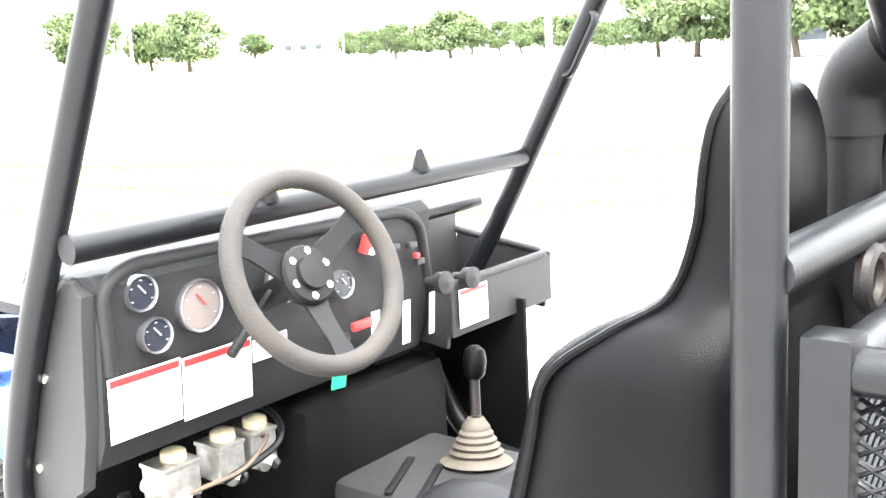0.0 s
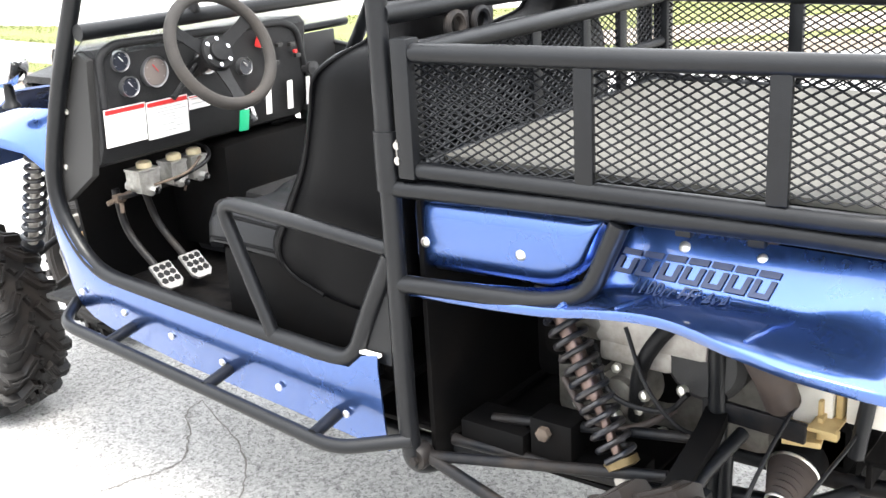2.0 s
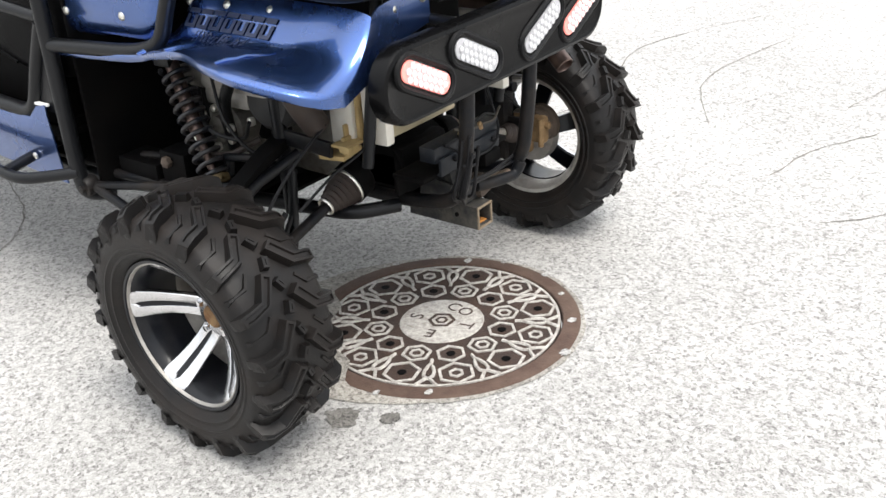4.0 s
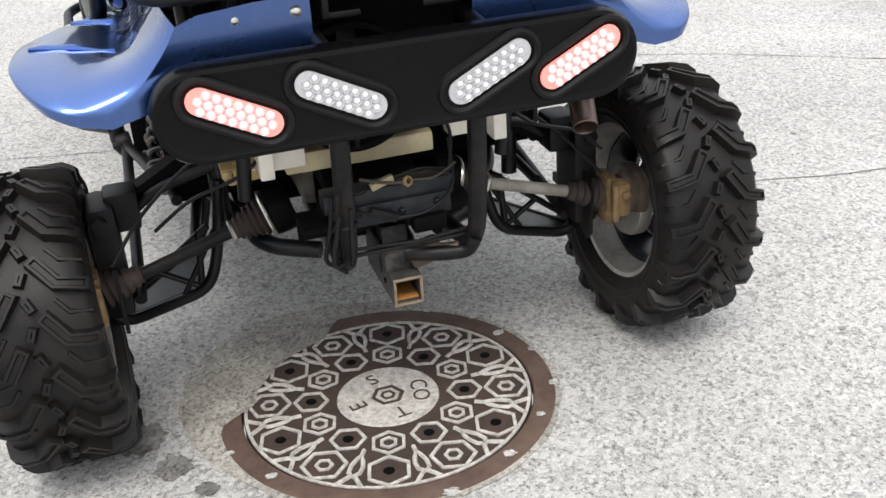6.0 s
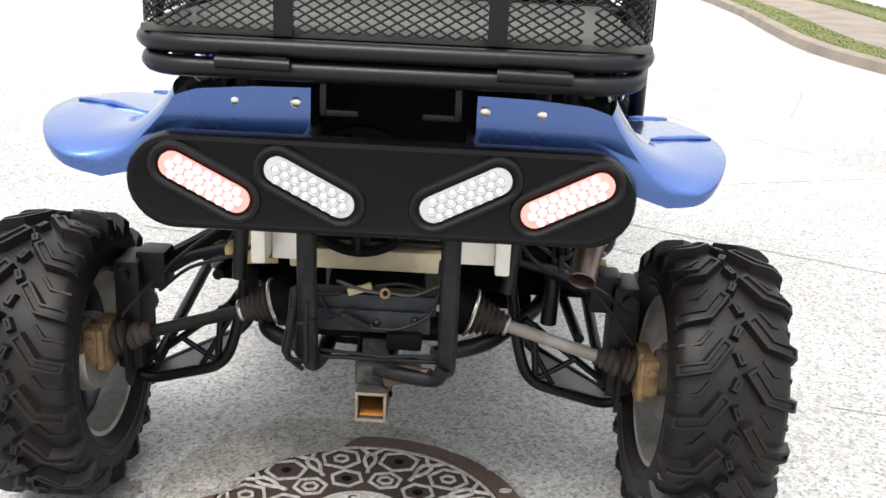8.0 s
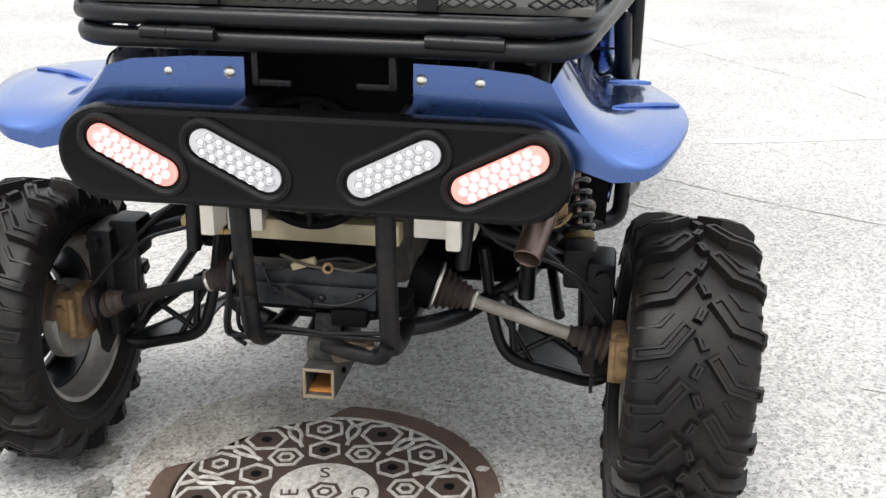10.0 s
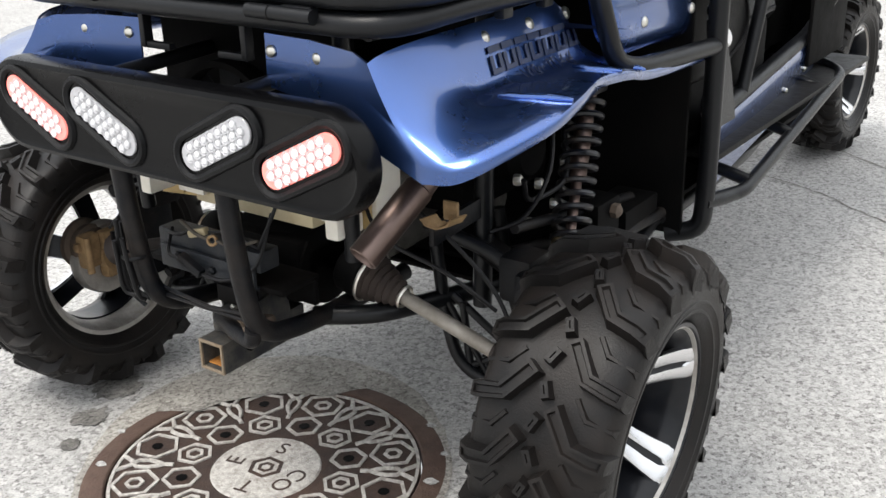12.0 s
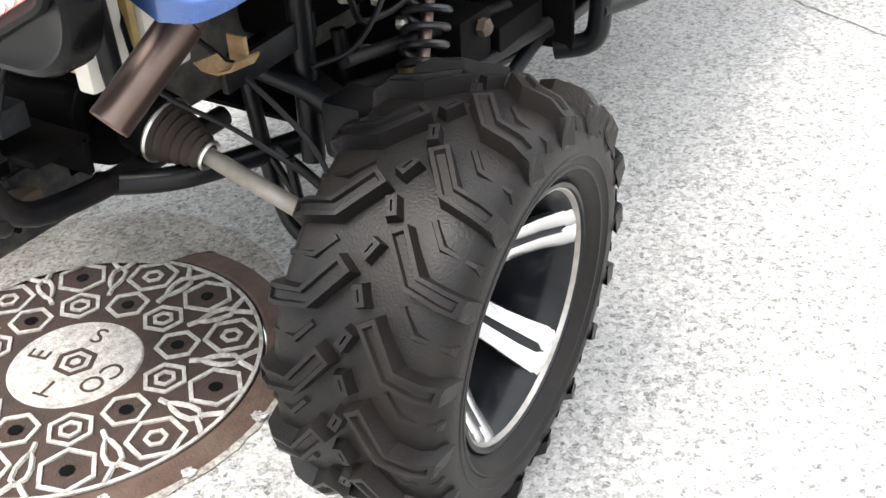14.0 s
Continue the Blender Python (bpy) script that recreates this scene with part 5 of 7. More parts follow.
for s in (-1, 1):
    cx = CHX - (0.018 if s < 0 else 0.0)
    drive = part("drive_shaft", rod((cx + s * 0.275, -0.268, 0.438), (cx + s * 0.49, -0.264, 0.372), 0.0145, 12), SHAFT if s > 0 else GREYBLACK, car, "dusty steel drive shaft")
    part("inner_boot", bellows((cx + s * 0.205, -0.27, 0.462), (cx + s * 0.282, -0.268, 0.437), 0.052, 0.024, 6), RUBBER_RED, drive, "ribbed brown rubber boot")
    part("boot_clamp", lathe([(0.053, -0.004), (0.055, 0.0), (0.053, 0.004), (0.050, 0.0)], 24, along((cx + s * 0.205, -0.27, 0.462), (cx + s * 0.282, -0.268, 0.437)), close=True), BOLT, drive)
    part("boot_clamp", lathe([(0.023, -0.004), (0.025, 0.0), (0.023, 0.004), (0.018, 0.0)], 20, along((cx + s * 0.283, -0.268, 0.4365), (cx + s * 0.35, -0.266, 0.415)), close=True), BOLT, drive)
    part("joint_cup", lathe([(0.048, 0.0), (0.054, 0.008), (0.054, 0.05), (0.040, 0.062)], 24, along((cx + s * 0.150, -0.27, 0.478), (cx + s * 0.205, -0.27, 0.462))), DARK, drive)
    part("outer_boot", bellows((cx + s * 0.565, -0.262, 0.352), (cx + s * 0.485, -0.264, 0.374), 0.044, 0.020, 5), RUBBER_RED, drive, "ribbed brown rubber boot")
    part("knuckle", join(box((cx + s * 0.590, -0.262, 0.34), (0.034, 0.075, 0.12), 0.012), lathe([(0.042, 0), (0.046, 0.02), (0.036, 0.05), (0.026, 0.06)], 20, along((cx + s * 0.575, -0.262, 0.335), (cx + s * 0.66, -0.262, 0.33))), box((cx + s * 0.598, -0.325, 0.36), (0.034, 0.05, 0.085), 0.012), rod((cx + s * 0.58, -0.34, 0.40), (cx + s * 0.58, -0.34, 0.31), 0.009), lathe([(0.012, 0), (0.012, 0.010), (0.006, 0.014), (0, 0.015)], 6, along((cx + s * 0.598, -0.35, 0.375), (cx + s * 0.598, -0.40, 0.375)))), TANCAST, car, "tan rust-stained wheel knuckle and caliper")
    part("hub_carrier", join(box((cx + s * 0.545, -0.19, 0.40), (0.060, 0.12, 0.26), 0.014), box((cx + s * 0.50, -0.18, 0.50), (0.07, 0.08, 0.09), 0.012), rod((cx + s * 0.55, -0.27, 0.50), (cx + s * 0.55, -0.10, 0.50), 0.016)), GREYBLACK, car, "black steel hub carrier")
    part("drum_cover", lathe([(0.0, 0.0), (0.045, 0.0), (0.052, 0.010), (0.050, 0.028), (0.060, 0.034), (0.062, 0.046), (0.0, 0.046)], 28, along((cx + s * 0.610, -0.30, 0.36), (cx + s * 0.72, -0.305, 0.36))), RUST_DULL, car, "brown dusty brake backing cup")
    part("carrier_plate", xf(prism([(-0.03, 0.07), (0.03, 0.07), (0.055, -0.07), (0.0, -0.10), (-0.02, -0.08)], 0.008), Matrix(((0, 0, s, cx + s * 0.535), (1, 0, 0, -0.27), (0, 1, 0, 0.34), (0, 0, 0, 1)))), GREYBLACK, car, "grey-black carrier side plate")
    arm = part("lower_arm", tube([(cx + s * 0.290, -0.17, 0.52), (cx + s * 0.314, -0.175, 0.36), (cx + s * 0.345, -0.175, 0.262), (cx + s * 0.53, -0.14, 0.20), (cx + s * 0.575, -0.10, 0.195), (cx + s * 0.53, -0.06, 0.20), (cx + s * 0.345, 0.06, 0.262), (cx + s * 0.314, 0.06, 0.36), (cx + s * 0.290, 0.06, 0.52)], 0.0135, 12, 0.05), BLACK, car, "black tubular suspension arm")
    plan = [(0.36, -0.155), (0.55, -0.12), (0.55, -0.07), (0.36, 0.03)]
    part("arm_plate", xf(prism(plan, 0.007) if s > 0 else mx(prism(plan, 0.007)), Matrix(((1, 0, 0, cx), (0, 1, 0, 0), (-0.33 * s, 0, 1, 0.377), (0, 0, 0, 1)))), BLACK, arm)
    for pts, r_ in (([(0.365, -0.165, 0.258), (0.352, -0.17, 0.405)], 0.0085), ([(0.330, -0.17, 0.415), (0.54, -0.13, 0.243)], 0.0085), ([(0.37, -0.165, 0.268), (0.455, -0.15, 0.315)], 0.007), ([(0.316, -0.175, 0.405), (0.41, -0.16, 0.243)], 0.007)):
        part("arm_brace", tube([(cx + s * x, y, z) for x, y, z in pts], r_, 10), BLACK, arm)
    up = part("upper_arm", tube([(cx + s * 0.29, -0.20, 0.570), (cx + s * 0.42, -0.17, 0.525), (cx + s * 0.575, -0.16, 0.42)], 0.014, 12, 0.03), BLACK, car, "black tubular upper arm")
    plate_up = [(cx + s * 0.29, -0.17, 0.58), (cx + s * 0.35, -0.18, 0.568), (cx + s * 0.47, -0.165, 0.495), (cx + s * 0.57, -0.15, 0.43)]
    part("arm_box", sheet([[p, (p[0], p[1] + 0.045, p[2] + 0.004)] for p in plate_up], 0.028), DARK, up, "black pressed steel arm")
    part("brake_hose", tube(smooth_line([(CHX + s * 0.30, -0.30, 0.66), (CHX + s * 0.40, -0.28, 0.585), (CHX + s * 0.49, -0.27, 0.50), (CHX + s * 0.56, -0.30, 0.42)], 6), 0.0042, 8), WIRE, car)
    part("trailing_link", join(rod((CHX + s * 0.49, 0.43, 0.425), (CHX + s * 0.52, -0.18, 0.27), 0.014), rod((CHX + s * 0.49, 0.43, 0.425), (CHX + s * 0.42, -0.10, 0.50), 0.012)), GREYBLACK, car, "steel trailing links")
    part("link_pivot", join(lathe([(0.026, -0.02), (0.030, -0.012), (0.030, 0.012), (0.026, 0.02)], 20, along((CHX + s * 0.495, 0.445, 0.425), (CHX + s * 0.54, 0.445, 0.42))), lathe([(0.012, 0.018), (0.012, 0.030), (0.0, 0.032)], 6, along((CHX + s * 0.495, 0.445, 0.425), (CHX + s * 0.54, 0.445, 0.42)))), GREYBLACK, car)
    # coil-over
    a, b = Vector((s * 0.395, 0.175, 0.775)), Vector((s * 0.455, -0.01, 0.475))
    shock = part("shock_absorber", join(rod(a, a.lerp(b, 0.55), 0.019, 16), rod(a.lerp(b, 0.5), b, 0.011, 12)), EXHAUST, car, "coil-over shock absorber")
    d = (b - a).normalized()
    u = d.cross(Vector((0, 0, 1))).normalized()
    w = d.cross(u)
    turns, steps_ = 11, 176
    helix = []
    for i in range(steps_ + 1):
        t = i / steps_
        q = a.lerp(b, 0.06 + 0.84 * t)
        an = 2 * math.pi * turns * t
        helix.append(q + (u * math.cos(an) + w * math.sin(an)) * 0.0345)
    part("spring", tube(helix, 0.0066, 8), SPRING, shock, "black coil spring")
    part("spring_collar", lathe([(0.028, 0), (0.036, 0.003), (0.036, 0.018), (0.026, 0.022)], 16, along(a.lerp(b, 0.90), b)), GOLD, shock, "yellow zinc collar")
    part("shock_eye", lathe([(0.018, -0.015), (0.022, -0.01), (0.022, 0.01), (0.018, 0.015)], 16, along(b + Vector((0, 0, -0.012)), b + Vector((s, 0, -0.012)))), ALLOY_DULL, shock)
# radiator, tank and fan
rad = part("radiator", join(box((CHX - 0.02, -0.31, 0.80), (0.46, 0.05, 0.34), 0.008)), DARK, car, "black radiator with cream end tanks and fan")
part("radiator_tank", join(box((-0.216, -0.345, 0.67), (0.075, 0.05, 0.15), 0.005)), mat("pale_aluminium_tank", (0.78, 0.75, 0.68), 0.45, 0.1, vary=0.08, second=(0.45, 0.38, 0.25), second_amount=0.3, second_scale=8), rad, "pale metal tank end")
part("radiator_tank", join(box((0.170, -0.345, 0.678), (0.075, 0.05, 0.15), 0.005)), bpy.data.materials["pale_aluminium_tank"], rad, "pale metal tank end")
part("radiator_shroud", join(box((CHX - 0.020, -0.33, 0.596), (0.32, 0.05, 0.044), 0.006)), CREAM, rad, "cream plastic lower shroud")
YELLOWED = mat("yellowed_zinc_bracket", (0.50, 0.37, 0.17), 0.5, 0.3, vary=0.2, scale=25, second=(0.28, 0.17, 0.07), second_amount=0.6, second_scale=14)
for s, x in ((-1, -0.216), (1, 0.170)):
    end = part("radiator_end", join(box((x + s * 0.068, -0.312, 0.70), (0.030, 0.074, 0.21), 0.006), box((x + s * 0.052, -0.404, 0.69), (0.030, 0.072, 0.17), 0.006)), bpy.data.materials["pale_aluminium_tank"], rad, "pale metal radiator end plate")
    part("end_strip", box((x + s * 0.060, -0.358, 0.69), (0.030, 0.012, 0.17), 0.002), YELLOWED, end, "yellowed mounting strip")
    if s < 0:
        part("radiator_bracket", join(box((x + s * 0.088, -0.345, 0.612), (0.095, 0.05, 0.008), 0.002), box((x + s * 0.076, -0.33, 0.630), (0.04, 0.008, 0.045), 0.002), box((x + s * 0.125, -0.36, 0.606), (0.02, 0.03, 0.016), 0.003)), YELLOWED, rad, "yellowed bent bracket")
fan = part("fan", join(lathe([(0.128, -0.02), (0.134, 0.0), (0.134, 0.03), (0.122, 0.03), (0.120, 0.0)], 48, Matrix.Translation((CHX - 0.03, -0.365, 0.75)) @ Matrix.Rotation(radians(90), 4, "X"), close=True)), DARK, rad, "black radiator fan shroud")
hubm = Matrix.Translation((CHX - 0.03, -0.36, 0.75)) @ Matrix.Rotation(radians(90), 4, "X")
part("fan_hub", lathe([(0.055, -0.01), (0.055, 0.025), (0.045, 0.032), (0.0, 0.032)], 24, hubm), PLASTIC, fan)
for k in range(8):
    part("fan_blade", xf(box((0.080, 0, 0.008), (0.075, 0.042, 0.004), 0.001, (18, 0, 0)), hubm @ Matrix.Rotation(2 * math.pi * k / 8, 4, "Z")), PLASTIC, fan)
for k in range(3):
    part("fan_strut", xf(rod((0.04, 0, 0.036), (0.128, 0, 0.03), 0.006, 8), hubm @ Matrix.Rotation(2 * math.pi * k / 3 + 0.5, 4, "Z")), PLASTIC, fan)
for x, d in ((-0.13, 1), (0.12, -1)):
    part("rear_bracket", join(box((x, -0.50, 0.955), (0.012, 0.02, 0.06), 0.002), box((x + d * 0.03, -0.50, 0.93), (0.07, 0.014, 0.012), 0.002)), BLACK, car)
# upright frame tubes behind the wings
for s in (-1, 1):
    part("chassis_upright", rod((CHX + s * 0.275, -0.40, 0.56), (s * 0.28, -0.45, 0.99), 0.015, 14), BLACK, car)
    part("chassis_upright", rod((s * 0.345, -0.15, 0.40), (s * 0.36, -0.15, 1.0), 0.019, 12), BLACK, car)
    part("bed_support_rail", rod((s * 0.36, -0.48, 0.99), (s * 0.42, 0.42, 0.99), 0.016, 12), BLACK, car)
    part("chassis_rail", tube([(CHX + s * 0.13, -0.36, 0.395), (CHX + s * 0.24, -0.30, 0.40), (s * 0.33, -0.05, 0.405), (s * 0.44, 0.44, 0.40), (s * 0.44, 1.0, 0.42), (s * 0.36, 1.6, 0.45)], 0.019, 12, 0.08), BLACK, car)
    part("shock_bracket", box((s * 0.38, 0.185, 0.79), (0.08, 0.06, 0.06), 0.006), BLACK, car)
# exhaust
ex0, ex1 = (0.371, -0.535, 0.637), (0.402, -0.42, 0.728)
part("exhaust", join(lathe([(0.0245, 0.0), (0.0265, 0.002), (0.0265, 0.15), (0.0225, 0.15), (0.0225, 0.005)], 28, along(ex0, ex1), close=True), tube([(0.402, -0.42, 0.728), (0.41, -0.36, 0.77), (0.38, -0.22, 0.79), (0.30, -0.05, 0.78), (0.10, 0.05, 0.72)], 0.024, 14, 0.06)), EXHAUST, car, "brown heat-stained exhaust pipe")
# near-black disc stands in for the shade inside the pipe
part("exhaust_inside", lathe([(0.0225, 0.05), (0.0, 0.05)], 20, along(ex0, ex1)), DARK, car)
hang = [(0.392, -0.405, 0.668), (0.396, -0.398, 0.655), (0.408, -0.386, 0.649), (0.422, -0.376, 0.653), (0.428, -0.370, 0.664)]
part("exhaust_hanger", join(sheet([[(x, y, z), (x + 0.012, y + 0.030, z + 0.003)] for x, y, z in hang], 0.004), box((0.418, -0.352, 0.672), (0.030, 0.006, 0.035), 0.002)), TANCAST, car, "tan cup-shaped exhaust bracket")
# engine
# block coloured near-black for the shade it sits in
eng = part("engine", join(box((-0.02, 0.14, 0.70), (0.46, 0.34, 0.24), 0.03), box((0.0, 0.18, 0.60), (0.40, 0.36, 0.20), 0.03)), DARK, car, "dirty engine block darkened for shade, with cast cover")
part("cylinder_head", join(lathe([(0.05, 0), (0.055, 0.01), (0.055, 0.28), (0.048, 0.29)], 20, along((-0.315, 0.18, 0.74), (-0.315, -0.12, 0.735)))), ENGINE, eng, "grey cast cover")
part("alternator", join(lathe([(0.05, 0), (0.06, 0.01), (0.06, 0.07), (0.045, 0.09)], 20, along((-0.36, 0.05, 0.60), (-0.28, 0.05, 0.60))), lathe([(0.035, -0.02), (0.035, 0.0)], 16, along((-0.36, 0.05, 0.60), (-0.28, 0.05, 0.60)))), ENGINE, eng)
part("air_box", join(lathe([(0.07, 0), (0.085, 0.015), (0.085, 0.10), (0.07, 0.12)], 24, along((-0.36, -0.12, 0.70), (-0.22, -0.12, 0.70)))), PLASTIC_SIDE, eng)
part("engine_hose", tube(smooth_line([(-0.30, -0.18, 0.78), (-0.38, -0.10, 0.80), (-0.40, -0.02, 0.70), (-0.36, 0.02, 0.55)], 6), 0.016, 12), PLASTIC, eng)
part("engine_hose", tube(smooth_line([(-0.40, 0.16, 0.62), (-0.43, 0.08, 0.56), (-0.40, 0.0, 0.55), (-0.34, -0.06, 0.58)], 6), 0.008, 10), RUBBER_RED, eng)
for k, (y, z) in enumerate(((0.10, 0.80), (0.05, 0.66), (0.0, 0.58), (-0.05, 0.79), (0.14, 0.56))):
    part("engine_bolt", lathe([(0.010, 0), (0.010, 0.012), (0.0, 0.014)], 6, along((-0.375, y, z), (-0.5, y, z))), BOLT, eng)
part("right_engine_cover", join(lathe([(0.06, 0), (0.07, 0.01), (0.07, 0.08), (0.05, 0.10)], 20, along((0.24, 0.05, 0.66), (0.36, 0.05, 0.66))), box((0.30, -0.05, 0.78), (0.10, 0.16, 0.10), 0.02)), DARK, eng)
for s in (-1, 1):
    part("frame_strap", box((s * 0.35, -0.22, 0.605), (0.012, 0.20, 0.04), 0.003, (3, 0, 0)), GREYBLACK, car, "rust-flecked steel strap")
    if s < 0:
        part("strap_bracket", join(box((s * 0.30, -0.30, 0.575), (0.09, 0.07, 0.012), 0.002, (0, 0, 12)), box((s * 0.30, -0.335, 0.60), (0.05, 0.010, 0.05), 0.002)), YELLOWED, car, "yellowed mounting bracket")
    if s < 0:
        part("air_duct", tube(smooth_line([(s * 0.30, -0.10, 0.78), (s * 0.37, -0.20, 0.79), (s * 0.38, -0.26, 0.72), (s * 0.34, -0.27, 0.65)], 6), 0.034, 16), RUBBER_RED, car, "ribbed dusty rubber duct")
        part("cast_cover", join(box((s * 0.34, -0.015, 0.735), (0.06, 0.24, 0.065), 0.014), box((s * 0.335, 0.02, 0.685), (0.06, 0.16, 0.05), 0.014), *[lathe([(0.014, 0), (0.016, 0.004), (0.016, 0.03), (0.010, 0.036)], 12, Matrix.Translation((s * 0.345, 0.07 - 0.05 * k, 0.755))) for k in range(4)]), COVER, car, "pale grey cast alloy engine cover")
    for k, pts in enumerate(([(0.40, 0.02, 0.76), (0.43, -0.04, 0.66), (0.41, -0.10, 0.58), (0.37, -0.16, 0.56)], [(0.38, 0.10, 0.70), (0.42, 0.04, 0.62), (0.40, -0.06, 0.60), (0.42, -0.12, 0.66)])):
        part("engine_cable", tube(smooth_line([(s * x, y, z) for x, y, z in pts], 6), 0.0045 + 0.001 * k, 8), WIRE, car)
    for y, z in ((-0.02, 0.62), (0.04, 0.56), (-0.10, 0.65), (0.08, 0.64), (-0.06, 0.55)):
        part("hose_clip", lathe([(0.010, 0), (0.012, 0.004), (0.012, 0.014), (0.006, 0.018)], 8, along((s * 0.385, y, z), (s * 0.6, y + 0.1, z))), BOLT, car)
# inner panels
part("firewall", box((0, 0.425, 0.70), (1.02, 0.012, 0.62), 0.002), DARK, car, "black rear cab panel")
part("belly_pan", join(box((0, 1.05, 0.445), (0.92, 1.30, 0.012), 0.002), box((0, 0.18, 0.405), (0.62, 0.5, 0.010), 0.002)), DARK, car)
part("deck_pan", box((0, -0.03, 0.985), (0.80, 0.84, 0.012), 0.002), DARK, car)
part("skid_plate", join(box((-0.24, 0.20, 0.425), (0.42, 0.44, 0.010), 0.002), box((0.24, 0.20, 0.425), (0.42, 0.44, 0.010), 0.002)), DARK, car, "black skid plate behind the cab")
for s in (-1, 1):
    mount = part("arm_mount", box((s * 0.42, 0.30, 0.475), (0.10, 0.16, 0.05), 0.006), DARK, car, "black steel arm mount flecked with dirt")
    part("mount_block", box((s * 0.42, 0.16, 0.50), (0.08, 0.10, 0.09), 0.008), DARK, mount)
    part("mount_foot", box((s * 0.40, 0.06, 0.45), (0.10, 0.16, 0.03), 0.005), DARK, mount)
    part("mount_nut", lathe([(0.016, 0), (0.016, 0.014), (0.008, 0.020), (0, 0.021)], 6, along((s * 0.462, 0.17, 0.52), (s * 0.6, 0.17, 0.52))), RUST_DULL, mount, "rusty mounting nut")
    part("lower_link", join(rod((s * 0.47, 0.40, 0.445), (s * 0.44, -0.08, 0.45), 0.013), rod((s * 0.43, 0.32, 0.50), (s * 0.40, -0.12, 0.56), 0.011), rod((s * 0.36, 0.22, 0.44), (s * 0.42, -0.14, 0.36), 0.013)), GREYBLACK, car, "black steel lower links")
# wires at the tail
part("connector", box((-0.055, -0.50, 0.585), (0.050, 0.014, 0.015), 0.004, (0, -18, 0)), CONNECTOR, car, "beige wiring connector")
part("connector", box((-0.062, -0.52, 0.525), (0.06, 0.018, 0.018), 0.004, (0, 25, 0)), GREYBLACK, car)
for pts in ([(-0.14, -0.50, 0.57), (-0.10, -0.51, 0.575), (-0.085, -0.50, 0.58)], [(-0.025, -0.50, 0.592), (0.03, -0.50, 0.60), (0.09, -0.49, 0.58)], [(-0.14, -0.49, 0.575), (-0.11, -0.53, 0.545), (-0.09, -0.525, 0.535)], [(-0.035, -0.52, 0.512), (0.03, -0.52, 0.515), (0.09, -0.50, 0.55), (0.10, -0.46, 0.64)], [(0.09, -0.49, 0.58), (0.105, -0.45, 0.66), (0.06, -0.40, 0.72)]):
    part("cable", tube(smooth_line(pts, 6), 0.0035, 6), WIRE, car)
for s in (-1, 1):
    part("cable", tube(smooth_line([(s * 0.22, -0.36, 0.70), (s * 0.30, -0.40, 0.62), (s * 0.42, -0.38, 0.57), (s * 0.50, -0.34, 0.50)], 6), 0.004, 6), WIRE, car)
# cable bundle tied to the left guard tube
for k, (dx, dy) in enumerate(((-0.018, -0.012), (-0.026, 0.004), (-0.012, 0.012), (0.004, -0.02), (-0.02, -0.02))):
    part("tied_cable", tube(smooth_line([(-0.147 + dx, -0.585 + dy, 0.62 - 0.01 * k), (-0.150 + dx * 1.2, -0.578 + dy, 0.54), (-0.152 + dx * 1.6, -0.565 + dy, 0.47), (-0.148 + dx * 0.5, -0.55 + dy, 0.435 + 0.006 * k)], 5), 0.0045, 8), WIRE, car)
part("cable_tie", lathe([(0.024, -0.004), (0.0255, 0.0), (0.024, 0.004), (0.021, 0.0)], 16, Matrix.Translation((-0.152, -0.575, 0.545)), close=True), WIRE, car)


# ---- cab ----
# floor, tunnel and seat boxes
part("cab_floor", join(box((-0.27, 1.17, 0.545), (0.54, 1.26, 0.014), 0.002), box((0.27, 1.17, 0.545), (0.54, 1.26, 0.014), 0.002)), mat("dirty_black_floor", (0.003, 0.003, 0.0034), 0.45, vary=0.5, scale=60, bump=0.3, second=(0.022, 0.018, 0.015), second_amount=0.4, second_scale=30, spec=0.2), car, "black cab floor flecked with dirt")
part("kick_panel", box((0.47, 1.55, 0.80), (0.012, 0.34, 0.42), 0.004), DARK, car)
part("front_bulkhead", box((0, 1.74, 0.78), (0.86, 0.014, 0.50), 0.002, (-8, 0, 0)), DARK, car)
tunnel = part("tunnel", join(box((0.10, 1.25, 0.665), (0.30, 0.95, 0.22), 0.02), box((0.10, 1.0, 0.68), (0.26, 0.4, 0.22), 0.02)), DASH, car, "black moulded centre tunnel")
part("toe_box", box((0.10, 1.60, 0.76), (0.42, 0.28, 0.34), 0.05), DARK, car, "black box under the dashboard")
for y in (1.05, 1.12):
    part("tunnel_rib", box((0.03, y + 0.25, 0.779), (0.16, 0.015, 0.008), 0.003, (0, 0, 25)), PLASTIC, tunnel)
gait = [(0.070, 0)]
for k in range(6):
    r = 0.058 - 0.0062 * k
    gait += [(r, 0.006 + 0.012 * k), (r * 0.82, 0.012 + 0.012 * k)]
gait += [(0.016, 0.082)]
lever = part("gear_lever", rod((0.175, 1.30, 0.86), (0.195, 1.315, 0.95), 0.010), GREYBLACK, car, "gear lever with dusty gaiter")
part("gaiter", lathe(gait, 24, along((0.165, 1.295, 0.775), (0.175, 1.30, 0.87))), BOOT, lever, "dusty brown ribbed rubber gaiter")
part("knob", lathe([(0.012, 0), (0.02, 0.01), (0.023, 0.035), (0.019, 0.055), (0.008, 0.064), (0, 0.065)], 16, along((0.19, 1.31, 0.925), (0.205, 1.318, 0.99))), VINYL, lever)


